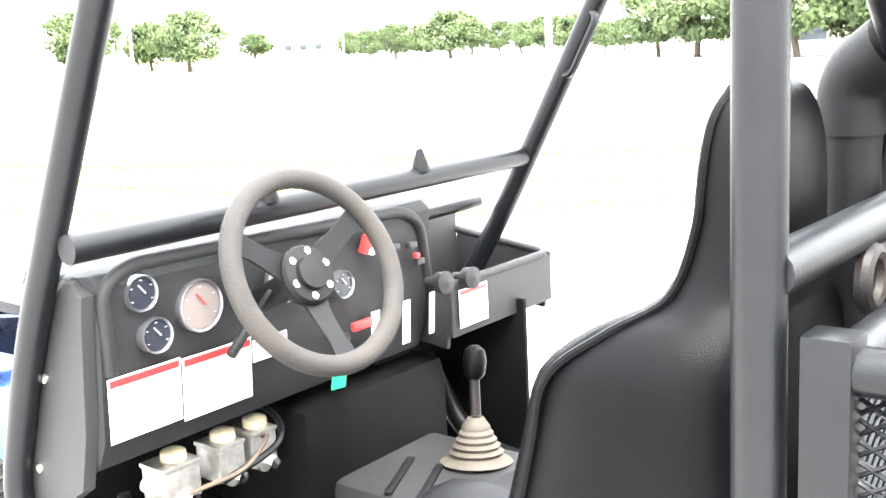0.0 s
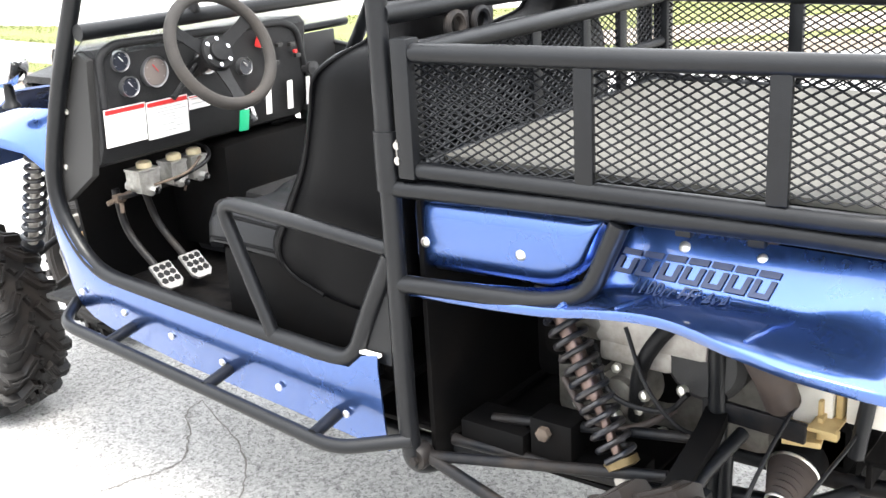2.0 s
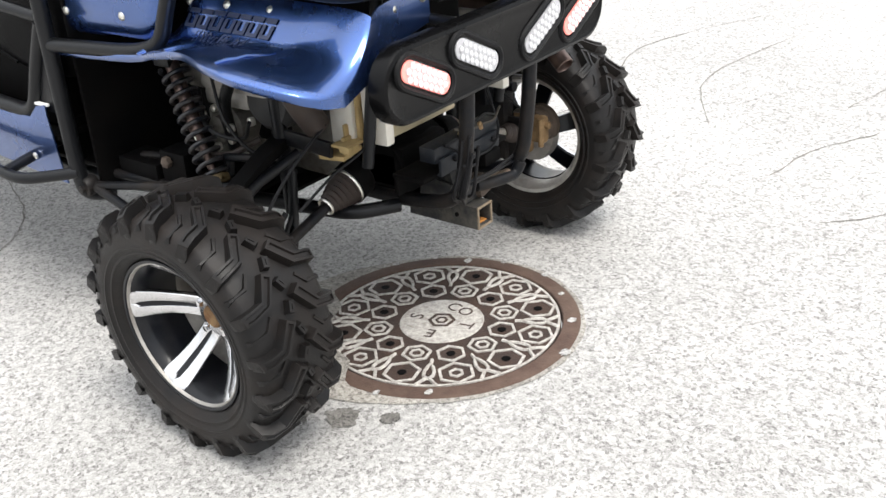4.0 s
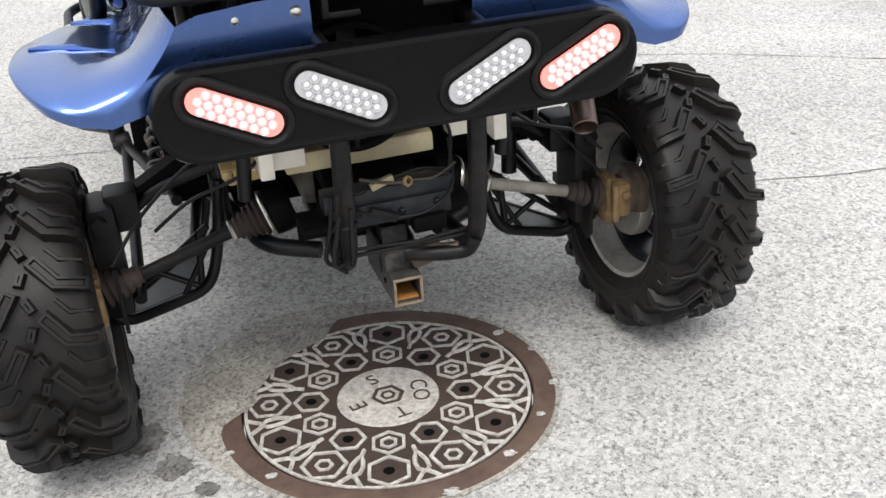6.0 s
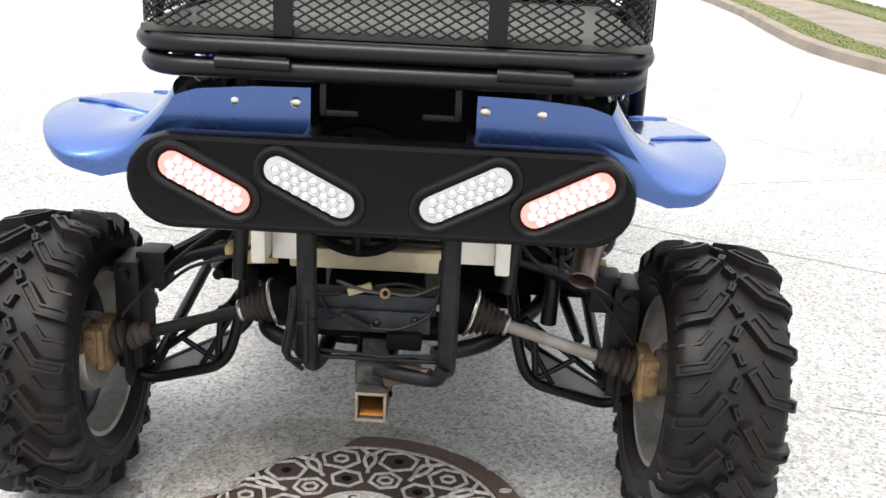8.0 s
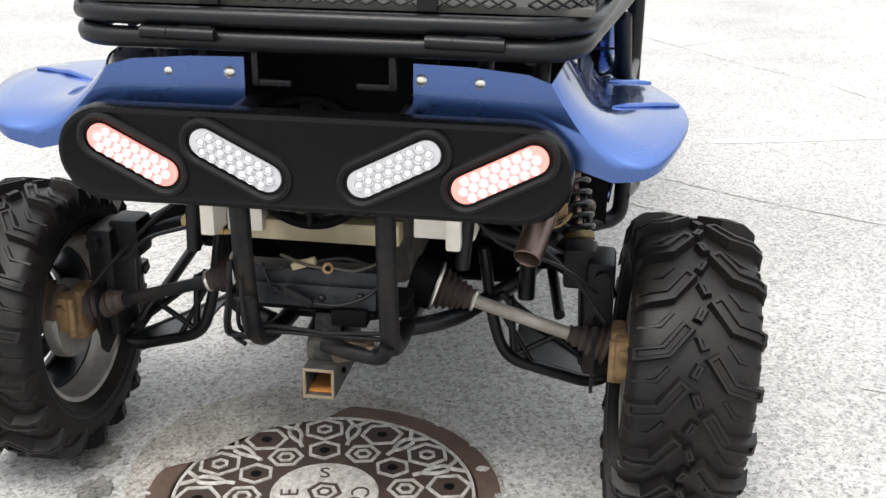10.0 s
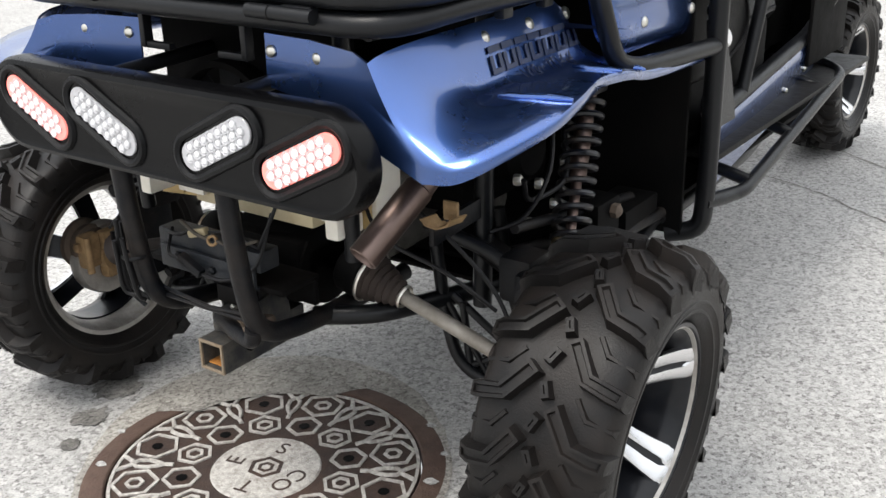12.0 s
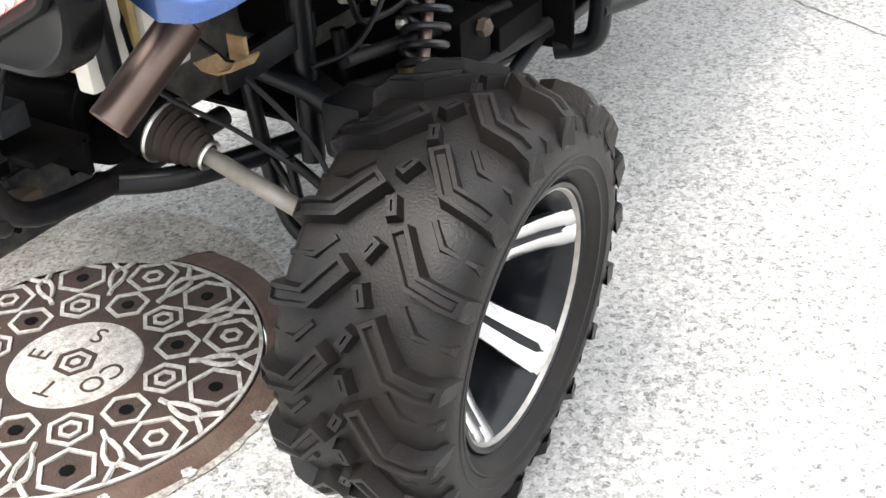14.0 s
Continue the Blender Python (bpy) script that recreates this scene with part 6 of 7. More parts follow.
def seat(cx, head):
    base = join(box((cx, 0.83, 0.665), (0.37, 0.52, 0.24), 0.02), box((cx, 0.80, 0.565), (0.40, 0.50, 0.03), 0.006))
    s = part("seat", base, DARK, car, "black vinyl high-back bucket seat")
    cush = []
    for y, z, w in ((0.66, 0.832, 0.14), (0.80, 0.832, 0.155), (0.96, 0.842, 0.162), (1.06, 0.848, 0.160), (1.105, 0.845, 0.156), (1.125, 0.835, 0.148), (1.135, 0.815, 0.136)):
        cush.append([(cx - w - 0.005, y, z - 0.055), (cx - w, y, z - 0.01), (cx - w * 0.9, y, z + 0.02), (cx - w * 0.7, y, z + 0.012), (cx - w * 0.3, y, z - 0.008), (cx + w * 0.3, y, z - 0.008), (cx + w * 0.7, y, z + 0.012), (cx + w * 0.9, y, z + 0.02), (cx + w, y, z - 0.01), (cx + w + 0.005, y, z - 0.055)])
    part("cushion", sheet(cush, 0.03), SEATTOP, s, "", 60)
    # back shell: side outline swept across
    rows = []
    for z, yf, yb, w, b in ((0.705, 0.66, 0.50, 0.195, 0.0), (0.725, 0.76, 0.50, 0.204, 0.03), (0.765, 0.875, 0.50, 0.206, 0.10), (0.82, 0.90, 0.50, 0.207, 0.17), (0.90, 0.855, 0.505, 0.207, 0.16), (1.02, 0.785, 0.51, 0.205, 0.14), (1.14, 0.75, 0.515, 0.20, 0.12), (1.22, 0.725, 0.52, 0.185, 0.09), (1.265, 0.675, 0.525, 0.150, 0.055), (1.295, 0.618, 0.515, 0.098, 0.03), (1.36, 0.595, 0.512, 0.082, 0.02), (1.405, 0.59, 0.512, 0.079, 0.014), (1.445, 0.587, 0.513, 0.071, 0.008), (1.475, 0.583, 0.517, 0.056, 0.005), (1.492, 0.577, 0.522, 0.036, 0.003), (1.50, 0.567, 0.53, 0.014, 0.0)):
        ring_ = []
        for px, py in ((-1, 0.62), (-1.0, 0.93), (-0.92, 1.0), (-0.80, 0.98), (-0.68, 0.9), (-0.45, 0.0), (0.45, 0.0), (0.68, 0.9), (0.80, 0.98), (0.92, 1.0), (1.0, 0.93), (1, 0.62), (0.97, 0.1), (0.8, -0.02), (-0.8, -0.02), (-0.97, 0.1)):
            if abs(px) < 0.5:
                y = yf - b
            else:
                y = yb + (yf - yb) * py
            ring_.append((cx + px * w + head * min(1.0, max(0.0, (z - 1.16) / 0.13)), y, z))
        rows.append(ring_)
    cols = [smooth_line([r_[k] for r_ in rows], 3) for k in range(16)]
    rows = [[tuple(c_[i]) for c_ in cols] for i in range(len(cols[0]))]
    n = 16
    vs = [p for r_ in rows for p in r_]
    fs = [(i * n + k, (i + 1) * n + k, (i + 1) * n + (k + 1) % n, i * n + (k + 1) % n) for i in range(len(rows) - 1) for k in range(n)]
    fs += [tuple(range(n)), tuple((len(rows) - 1) * n + k for k in range(n - 1, -1, -1))]
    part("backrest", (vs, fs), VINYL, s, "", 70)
    for sg in (-1, 1):
        part("piping", tube(smooth_line([(cx + sg * 1.0 * w + head * min(1.0, max(0.0, (z - 1.16) / 0.13)), yb + (yf - yb) * 0.90, z) for z, yf, yb, w, b in ((0.725, 0.76, 0.50, 0.204, 0), (0.765, 0.875, 0.50, 0.206, 0), (0.82, 0.90, 0.50, 0.207, 0), (0.90, 0.855, 0.505, 0.207, 0), (1.02, 0.785, 0.51, 0.205, 0), (1.14, 0.75, 0.515, 0.20, 0), (1.22, 0.725, 0.52, 0.187, 0), (1.265, 0.665, 0.525, 0.150, 0), (1.295, 0.618, 0.515, 0.099, 0), (1.36, 0.595, 0.512, 0.083, 0), (1.42, 0.589, 0.512, 0.077, 0), (1.465, 0.585, 0.515, 0.062, 0), (1.495, 0.575, 0.523, 0.034, 0))], 5), 0.005, 8), VINYL, s)
    part("cushion_piping", tube(smooth_line([(cx - 0.192, 0.86, 0.800), (cx - 0.194, 1.05, 0.806), (cx - 0.184, 1.118, 0.802), (cx - 0.14, 1.138, 0.798), (cx + 0.14, 1.138, 0.798), (cx + 0.184, 1.118, 0.802), (cx + 0.194, 1.05, 0.806), (cx + 0.192, 0.86, 0.800)], 4), 0.005, 8), VINYL, s)
    part("cushion_piping", tube(smooth_line([(cx - 0.176, 0.86, 0.852), (cx - 0.178, 1.05, 0.862), (cx - 0.170, 1.104, 0.858), (cx - 0.14, 1.122, 0.85), (cx + 0.14, 1.122, 0.85), (cx + 0.170, 1.104, 0.858), (cx + 0.178, 1.05, 0.862), (cx + 0.176, 0.86, 0.852)], 4), 0.005, 8), VINYL, s)
    part("belt_buckle", join(box((cx + 0.12, 1.01, 0.872), (0.05, 0.03, 0.02), 0.004, (0, 0, 30)), box((cx + 0.08, 1.03, 0.871), (0.05, 0.02, 0.008), 0.002, (0, 0, 30))), ALLOY_DULL, s)
    return s


seat(-0.285, -0.03)
seat(0.262, 0.0)
part("floor_ring", join(tube([(-0.455, 0.815 + 0.022 * math.cos(a), 0.615 + 0.022 * math.sin(a)) for a in [2 * math.pi * k / 16 for k in range(16)]], 0.006, 8, closed=True)), ALLOY_DULL, car, "metal eye ring")
part("sill_lip", box((-0.49, 1.0, 0.585), (0.012, 0.85, 0.04), 0.004), GREYBLACK, car)
part("filler_cap", lathe([(0.028, 0), (0.031, 0.004), (0.031, 0.024), (0.026, 0.031), (0, 0.032)], 20, along((0.455, 0.695, 0.785), (0.56, 0.62, 0.86))), WHITE, car, "white fuel filler cap")
part("filler_neck", tube([(0.39, 0.75, 0.70), (0.46, 0.692, 0.788)], 0.027, 14), CREAM, car)

# dashboard
body = []
for z, y_front, y_back in ((1.252, 1.455, 1.60), (1.235, 1.435, 1.61), (1.10, 1.452, 1.62), (1.0, 1.462, 1.63), (0.955, 1.485, 1.63), (0.94, 1.52, 1.62)):
    body.append([(-0.515, y_front + 0.012, z), (-0.505, y_front, z), (-0.2, y_front, z), (0.1, y_front, z), (0.235, y_front, z), (0.25, y_front + 0.012, z), (0.25, y_back, z), (-0.515, y_back, z)])
n = 8
vs = [p for r_ in body for p in r_]
fs = [(i * n + k, i * n + (k + 1) % n, (i + 1) * n + (k + 1) % n, (i + 1) * n + k) for i in range(len(body) - 1) for k in range(n)] + [tuple(range(n - 1, -1, -1)), tuple((len(body) - 1) * n + k for k in range(n))]
dash = part("dashboard", (vs, fs), DASH, car, "black plastic dashboard with gauges, labels and open tray", 30)
lip = rounded([(-0.490, 1.105, 0), (-0.500, 1.235, 0), (-0.455, 1.262, 0), (0.15, 1.245, 0), (0.205, 1.215, 0), (0.240, 1.085, 0)], 0.035, 5)
part("cluster_rim", tube([(p.x, 1.435 + (1.235 - p.y) * 0.12, p.y) for p in lip], 0.011, 10), DASH, dash)
cheek = [(1.442, 1.20), (1.436, 1.23), (1.47, 1.248), (1.56, 1.20), (1.64, 1.0), (1.655, 0.85), (1.62, 0.845), (1.49, 0.93), (1.465, 1.02)]
part("end_cheek", xf(prism(cheek, 0.02, None, 0.003), Matrix(((0, 0, -1, -0.512), (1, 0, 0, 0), (0, 1, 0, 0), (0, 0, 0, 1)))), PLASTIC_SIDE, dash, "grey-black end panel")
for y, z in ((1.555, 1.095), (1.60, 0.945)):
    bolt(dash, (-0.534, y, z), (-1, 0, 0), 0.007)


def gauge(x, z, r, face, y=1.436):
    m = Matrix.Translation((x, y, z)) @ Matrix.Rotation(radians(90), 4, "X")
    g = part("gauge", lathe([(r * 1.08, -0.012), (r * 1.10, 0.005), (r * 1.05, 0.008), (r * 0.98, 0.006), (r * 0.96, 0.002)], 32, m), RIM_GREY, dash, "round chrome-rimmed gauge")
    part("gauge_face", lathe([(r * 0.95, 0.003), (0.0, 0.0035)], 32, m), face, g)
    for k in range(9):
        a = radians(-210 + 30 * k)
        part("gauge_mark", xf(box((r * 0.78 * math.cos(a), -r * 0.78 * math.sin(a), 0.0045), (r * 0.13, r * 0.03, 0.001), 0), m @ Matrix()), GREY_PRINT if face is GAUGE_PALE else WHITE, g) if k % 2 == 0 else None
    part("needle", xf(box((0, r * 0.25, 0.006), (r * 0.045, r * 0.7, 0.002), 0, (0, 0, 40)), m), RED if face is GAUGE_PALE else WHITE, g)


gauge(-0.436, 1.216, 0.025, GAUGE)
gauge(-0.417, 1.148, 0.025, GAUGE)
gauge(-0.332, 1.174, 0.038, GAUGE_PALE)
gauge(-0.155, 1.178, 0.036, GAUGE_PALE)
gauge(-0.018, 1.140, 0.023, GAUGE)
part("rocker_switch", box((0.043, 1.425, 1.203), (0.028, 0.02, 0.034), 0.004, (20, 0, 20)), RED, dash, "red rocker switch")
part("rocker_switch", box((0.049, 1.423, 1.19), (0.027, 0.02, 0.010), 0.003, (20, 0, 20)), WHITE, dash)
for x, z in ((0.14, 1.19), (0.19, 1.185), (0.21, 1.15), (0.12, 1.14)):
    part("push_switch", box((x - 0.02, 1.43, z - 0.008), (0.022, 0.014, 0.012), 0.003), PLASTIC_SIDE, dash)
part("push_switch", box((0.18, 1.427, 1.155), (0.012, 0.01, 0.010), 0.002), RED, dash)
for x, z in ((0.20, 1.10), (0.285, 1.092)):
    part("pull_knob", lathe([(0.010, 0), (0.010, 0.02), (0.02, 0.03), (0.022, 0.05), (0.0, 0.056)], 16, along((x, 1.42, z), (x - 0.01, 1.30, z + 0.01))), DASH, dash)


def label_plate(x0, x1, z0, z1, y, lean=0.08, rows=6, red=True):
    """A white warning label with a red band and grey lines of small print."""
    q = lambda x, z, o: (x, y + (1.10 - z) * lean - o, z)
    g = lambda a0, a1, b0, b1, o: ([q(a0, b0, o), q(a1, b0, o), q(a1, b1, o), q(a0, b1, o), q(a0, b0, o - 0.0015), q(a1, b0, o - 0.0015), q(a1, b1, o - 0.0015), q(a0, b1, o - 0.0015)], [(0, 1, 2, 3), (7, 6, 5, 4), (0, 4, 5, 1), (1, 5, 6, 2), (2, 6, 7, 3), (3, 7, 4, 0)])
    lab = part("warning_label", g(x0, x1, z0, z1, 0.003), WHITE, dash, "white warning label with red band")
    h = z1 - z0
    if red:
        part("red_band", g(x0 + 0.003, x1 - 0.003, z1 - h * 0.14, z1 - 0.003, 0.0045), RED, lab)
    for k in range(rows):
        zz = z1 - h * 0.22 - (h * 0.70) * k / rows
        part("print_line", g(x0 + 0.008, x1 - 0.008 - random.uniform(0, 0.3) * (x1 - x0), zz - 0.0022, zz, 0.0040), GREY_PRINT, lab)


label_plate(-0.500, -0.371, 1.000, 1.100, 1.448)
label_plate(-0.367, -0.228, 0.994, 1.096, 1.448, rows=8)
label_plate(-0.224, -0.148, 1.050, 1.088, 1.448, rows=2)
for x in (0.058, 0.147, 0.228):
    label_plate(x, x + 0.022, 0.985, 1.070, 1.44, rows=0, red=False)
part("key_tag", box((-0.056, 1.42, 0.991), (0.035, 0.004, 0.060), 0.002, (6, 5, 0)), GREEN, dash, "green key tag")
part("key_ring", join(tube([(-0.04 + 0.012 * math.cos(a), 1.425, 1.032 + 0.012 * math.sin(a)) for a in [2 * math.pi * k / 12 for k in range(12)]], 0.0015, 6, closed=True), box((-0.02, 1.422, 1.003), (0.022, 0.004, 0.045), 0.004, (0, -18, 0))), CHROME, dash)
part("key_barrel", rod((-0.02, 1.47, 1.045), (-0.02, 1.435, 1.04), 0.014), CHROME, dash)
part("red_tab", box((0.02, 1.43, 1.058), (0.05, 0.01, 0.016), 0.003), RED, dash)
# tray on the passenger side
tray_x0, tray_x1, ty0, ty1 = 0.25, 0.60, 1.405, 1.66
w_ = 0.012
tray = part("tray", box(((tray_x0 + tray_x1) / 2, (ty0 + ty1) / 2, 0.995), (tray_x1 - tray_x0, ty1 - ty0, w_), 0.003), DASH, dash, "open black storage tray")
for c, sz, rot in ((((tray_x0 + tray_x1) / 2, ty0, 1.03), (tray_x1 - tray_x0 + 0.01, w_, 0.105), (0, 0, 0)), (((tray_x0 + tray_x1) / 2, ty1, 1.07), (tray_x1 - tray_x0, w_, 0.19), (0, 0, 0)), ((tray_x1, (ty0 + ty1) / 2, 1.04), (w_, ty1 - ty0, 0.13), (8, 0, 0)), ((tray_x0, (ty0 + ty1) / 2, 1.04), (w_, ty1 - ty0, 0.14), (8, 0, 0))):
    part("tray_wall", box(c, sz, 0.004, rot), DASH, tray)
part("tray_rim", tube([(tray_x0, ty0, 1.083), (tray_x1, ty0, 1.083), (tray_x1, ty1, 1.12)], 0.009, 10, 0.03), DASH, tray)
label_plate(0.262, 0.355, 0.995, 1.072, 1.396, 0.0, 4)
part("under_dash_box", box((0.20, 1.57, 0.91), (0.12, 0.10, 0.07), 0.02), DARK, dash)
part("plate_sticker", box((0.22, 1.55, 0.83), (0.14, 0.004, 0.03), 0.001), GREYBLACK, dash)

# steering wheel
hub_c = Vector((-0.225, 1.285, 1.222))
axis = Vector((-0.05, -0.90, 0.42)).normalized()
sm = Matrix.Translation(hub_c) @ axis.to_track_quat("Z", "Y").to_matrix().to_4x4()
stw = part("steering_wheel", xf(tube([(0.150 * math.cos(a), 0.150 * math.sin(a), 0.0) for a in [2 * math.pi * k / 48 for k in range(48)]], 0.0165, 14, closed=True), sm), STEER, car, "three-spoke steering wheel with worn foam grip")
for a in (90 + 180, 30, 150):
    ca, sa = math.cos(radians(a)), math.sin(radians(a))
    px, py = -sa, ca
    rows = []
    for r_, hw, z in ((0.03, 0.024, -0.030), (0.07, 0.018, -0.022), (0.11, 0.016, -0.010), (0.147, 0.022, 0.0)):
        rows.append([(r_ * ca - px * hw, r_ * sa - py * hw, z), (r_ * ca + px * hw, r_ * sa + py * hw, z)])
    part("spoke", xf(sheet(rows, 0.005), sm), PLASTIC, stw)
part("boss", xf(lathe([(0.046, -0.04), (0.048, -0.022), (0.044, -0.016), (0.028, -0.014), (0.026, -0.006), (0.0, -0.004)], 28), sm), PLASTIC, stw)
for k in range(6):
    a = 2 * math.pi * k / 6 + 0.3
    part("boss_screw", xf(lathe([(0.006, -0.017), (0.006, -0.013), (0, -0.0125)], 8), sm @ Matrix.Translation((0.036 * math.cos(a), 0.036 * math.sin(a), 0))), CHROME, stw)
part("column", rod(hub_c - axis * 0.03, hub_c - axis * 0.30, 0.022, 14), PLASTIC, car)
part("stalk", tube([hub_c - axis * 0.10 + Vector((-0.02, 0, 0)), hub_c - axis * 0.08 + Vector((-0.09, 0.0, -0.05)), hub_c - axis * 0.07 + Vector((-0.13, 0, -0.08))], 0.008, 8), PLASTIC, car)

# master cylinders and pedals
PAD = mat("worn_dark_metal_pad", (0.34, 0.33, 0.32), 0.4, 0.7, vary=0.3, scale=60, second=(0.05, 0.045, 0.04), second_amount=0.6, second_scale=25)
CASTDULL = mat("dull_cast_alloy", (0.50, 0.49, 0.46), 0.45, 0.85, vary=0.3, scale=60, bump=0.2, second=(0.12, 0.10, 0.08), second_amount=0.5, second_scale=25)
for x, w in ((-0.348, 0.070), (-0.245, 0.055), (-0.172, 0.055)):
    mc = part("master_cylinder", join(box((x, 1.53, 0.872), (w, 0.062, 0.058), 0.004), box((x, 1.53, 0.904), (w * 1.06, 0.066, 0.008), 0.002), rod((x, 1.60, 0.85), (x, 1.50, 0.845), 0.015)), CASTDULL, car, "dull cast brake master cylinder")
    part("reservoir_cap", lathe([(0.020, 0), (0.022, 0.004), (0.021, 0.016), (0.014, 0.020), (0, 0.021)], 16, Matrix.Translation((x + 0.006, 1.528, 0.906))), CREAM, mc)
    part("banjo_bolt", lathe([(0.011, 0), (0.011, 0.014), (0, 0.016)], 6, along((x + 0.01, 1.50, 0.846), (x + 0.01, 1.44, 0.842))), CHROME, mc)
part("pedal_bracket", join(box((-0.27, 1.565, 0.832), (0.30, 0.03, 0.008), 0.002), box((-0.415, 1.52, 0.845), (0.05, 0.016, 0.010), 0.002)), GREYBLACK, car)
part("push_rod_clevis", join(rod((-0.46, 1.55, 0.83), (-0.385, 1.545, 0.845), 0.007), box((-0.425, 1.545, 0.838), (0.03, 0.024, 0.022), 0.004), rod((-0.43, 1.53, 0.83), (-0.43, 1.53, 0.80), 0.006)), RUST_DULL, car, "rusty brown pedal linkage")
part("brake_line", tube(smooth_line([(-0.36, 1.47, 0.868), (-0.27, 1.44, 0.885), (-0.19, 1.47, 0.91), (-0.17, 1.55, 0.86), (-0.19, 1.56, 0.80)], 6), 0.004, 6), RUST_DULL, car)
part("brake_line", tube(smooth_line([(-0.30, 1.46, 0.868), (-0.20, 1.44, 0.90), (-0.14, 1.50, 0.92), (-0.15, 1.58, 0.95)], 6), 0.006, 6), WIRE, car)
for x, top in ((-0.365, (-0.395, 1.60, 0.85)), (-0.262, (-0.305, 1.60, 0.85))):
    ped = part("pedal", tube(smooth_line([top, (x - 0.02, 1.585, 0.73), (x - 0.012, 1.50, 0.64), (x - 0.012, 1.46, 0.615)], 5), 0.011, 10), GREYBLACK, car, "pedal with drilled metal pad")
    pm = Matrix.Translation((x - 0.012, 1.452, 0.615)) @ Matrix.Rotation(radians(42), 4, "X")
    part("pedal_pad", xf(prism([(-0.036, -0.03), (-0.020, -0.048), (0.020, -0.048), (0.036, -0.03), (0.034, 0.04), (-0.034, 0.04)], 0.008, None, 0.002), pm), PAD, ped, "dull metal pedal pad")
    for i in range(3):
        for j in range(3):
            part("grip_stud", xf(lathe([(0.0098, 0.008), (0.0098, 0.0105), (0, 0.0107)], 6), pm @ Matrix.Translation(((i - 1) * 0.021, (j - 1) * 0.022 + 0.002, 0))), PLASTIC, ped)

# snorkel and foam filter
SN = (-0.14, 0.522)
sn = part("snorkel", tube([(SN[0], SN[1], 0.95), (SN[0], SN[1], 1.435), (SN[0], SN[1] - 0.01, 1.50), (-0.178, 0.425, 1.555)], 0.0315, 20, 0.04), PLASTIC, car, "black intake snorkel with brown foam filter")
part("snorkel_elbow", tube([(SN[0], SN[1], 1.43), (SN[0], SN[1], 1.49), (SN[0] - 0.02, SN[1] - 0.05, 1.525)], 0.038, 20, 0.04), PLASTIC, sn)
fa, fb = Vector((-0.168, 0.425, 1.568)), Vector((-0.122, 0.296, 1.671))
L = (fb - fa).length
part("foam_filter", lathe([(0.03, 0), (0.060, 0.001), (0.064, 0.010), (0.060, 0.03), (0.046, L - 0.02), (0.044, L)], 32, along(fa, fb)), FOAM, sn, "brown conical foam air filter")
part("filter_cap", lathe([(0.044, L - 0.004), (0.046, L + 0.003), (0.040, L + 0.007), (0.0, L + 0.006)], 32, along(fa, fb)), FOAM_RIM, sn, "tan filter end cap")
part("filter_clamp", lathe([(0.042, -0.008), (0.043, 0.0), (0.042, 0.006)], 24, along(fa, fb)), BOLT, sn)

# nose
hood = part("hood", sheet([[(-0.40, 1.78, 1.13), (-0.2, 1.78, 1.17), (0.2, 1.78, 1.17), (0.40, 1.78, 1.13)], [(-0.40, 2.0, 1.10), (-0.2, 2.0, 1.14), (0.2, 2.0, 1.14), (0.40, 2.0, 1.10)], [(-0.34, 2.3, 0.98), (-0.18, 2.32, 1.01), (0.18, 2.32, 1.01), (0.34, 2.3, 0.98)], [(-0.30, 2.42, 0.80), (-0.15, 2.45, 0.80), (0.15, 2.45, 0.80), (0.30, 2.42, 0.80)]], 0.006), BLUE, car, "blue painted nose")
part("hood_cover", sheet([[(-0.43, 1.70, 1.135), (0.0, 1.72, 1.17), (0.43, 1.70, 1.135)], [(-0.42, 1.90, 1.135), (0.0, 1.92, 1.18), (0.42, 1.90, 1.135)], [(-0.36, 2.02, 1.11), (0.0, 2.04, 1.15), (0.36, 2.02, 1.11)]], 0.02), PLASTIC, hood, "black ribbed hood cover")
# ribs in paler plastic: the cover's highlight streaks are put into their colour
for k in range(7):
    y = 1.735 + 0.042 * k
    part("cover_rib", tube(smooth_line([(-0.425 + 0.008 * k, y, 1.146 - 0.0012 * k * k * 0.4), (-0.2, y + 0.012, 1.170 - 0.0004 * k * k), (0.0, y + 0.018, 1.180 - 0.0004 * k * k), (0.2, y + 0.012, 1.170 - 0.0004 * k * k), (0.425 - 0.008 * k, y, 1.146 - 0.0012 * k * k * 0.4)], 4), 0.011, 8), PLASTIC_SIDE, hood)
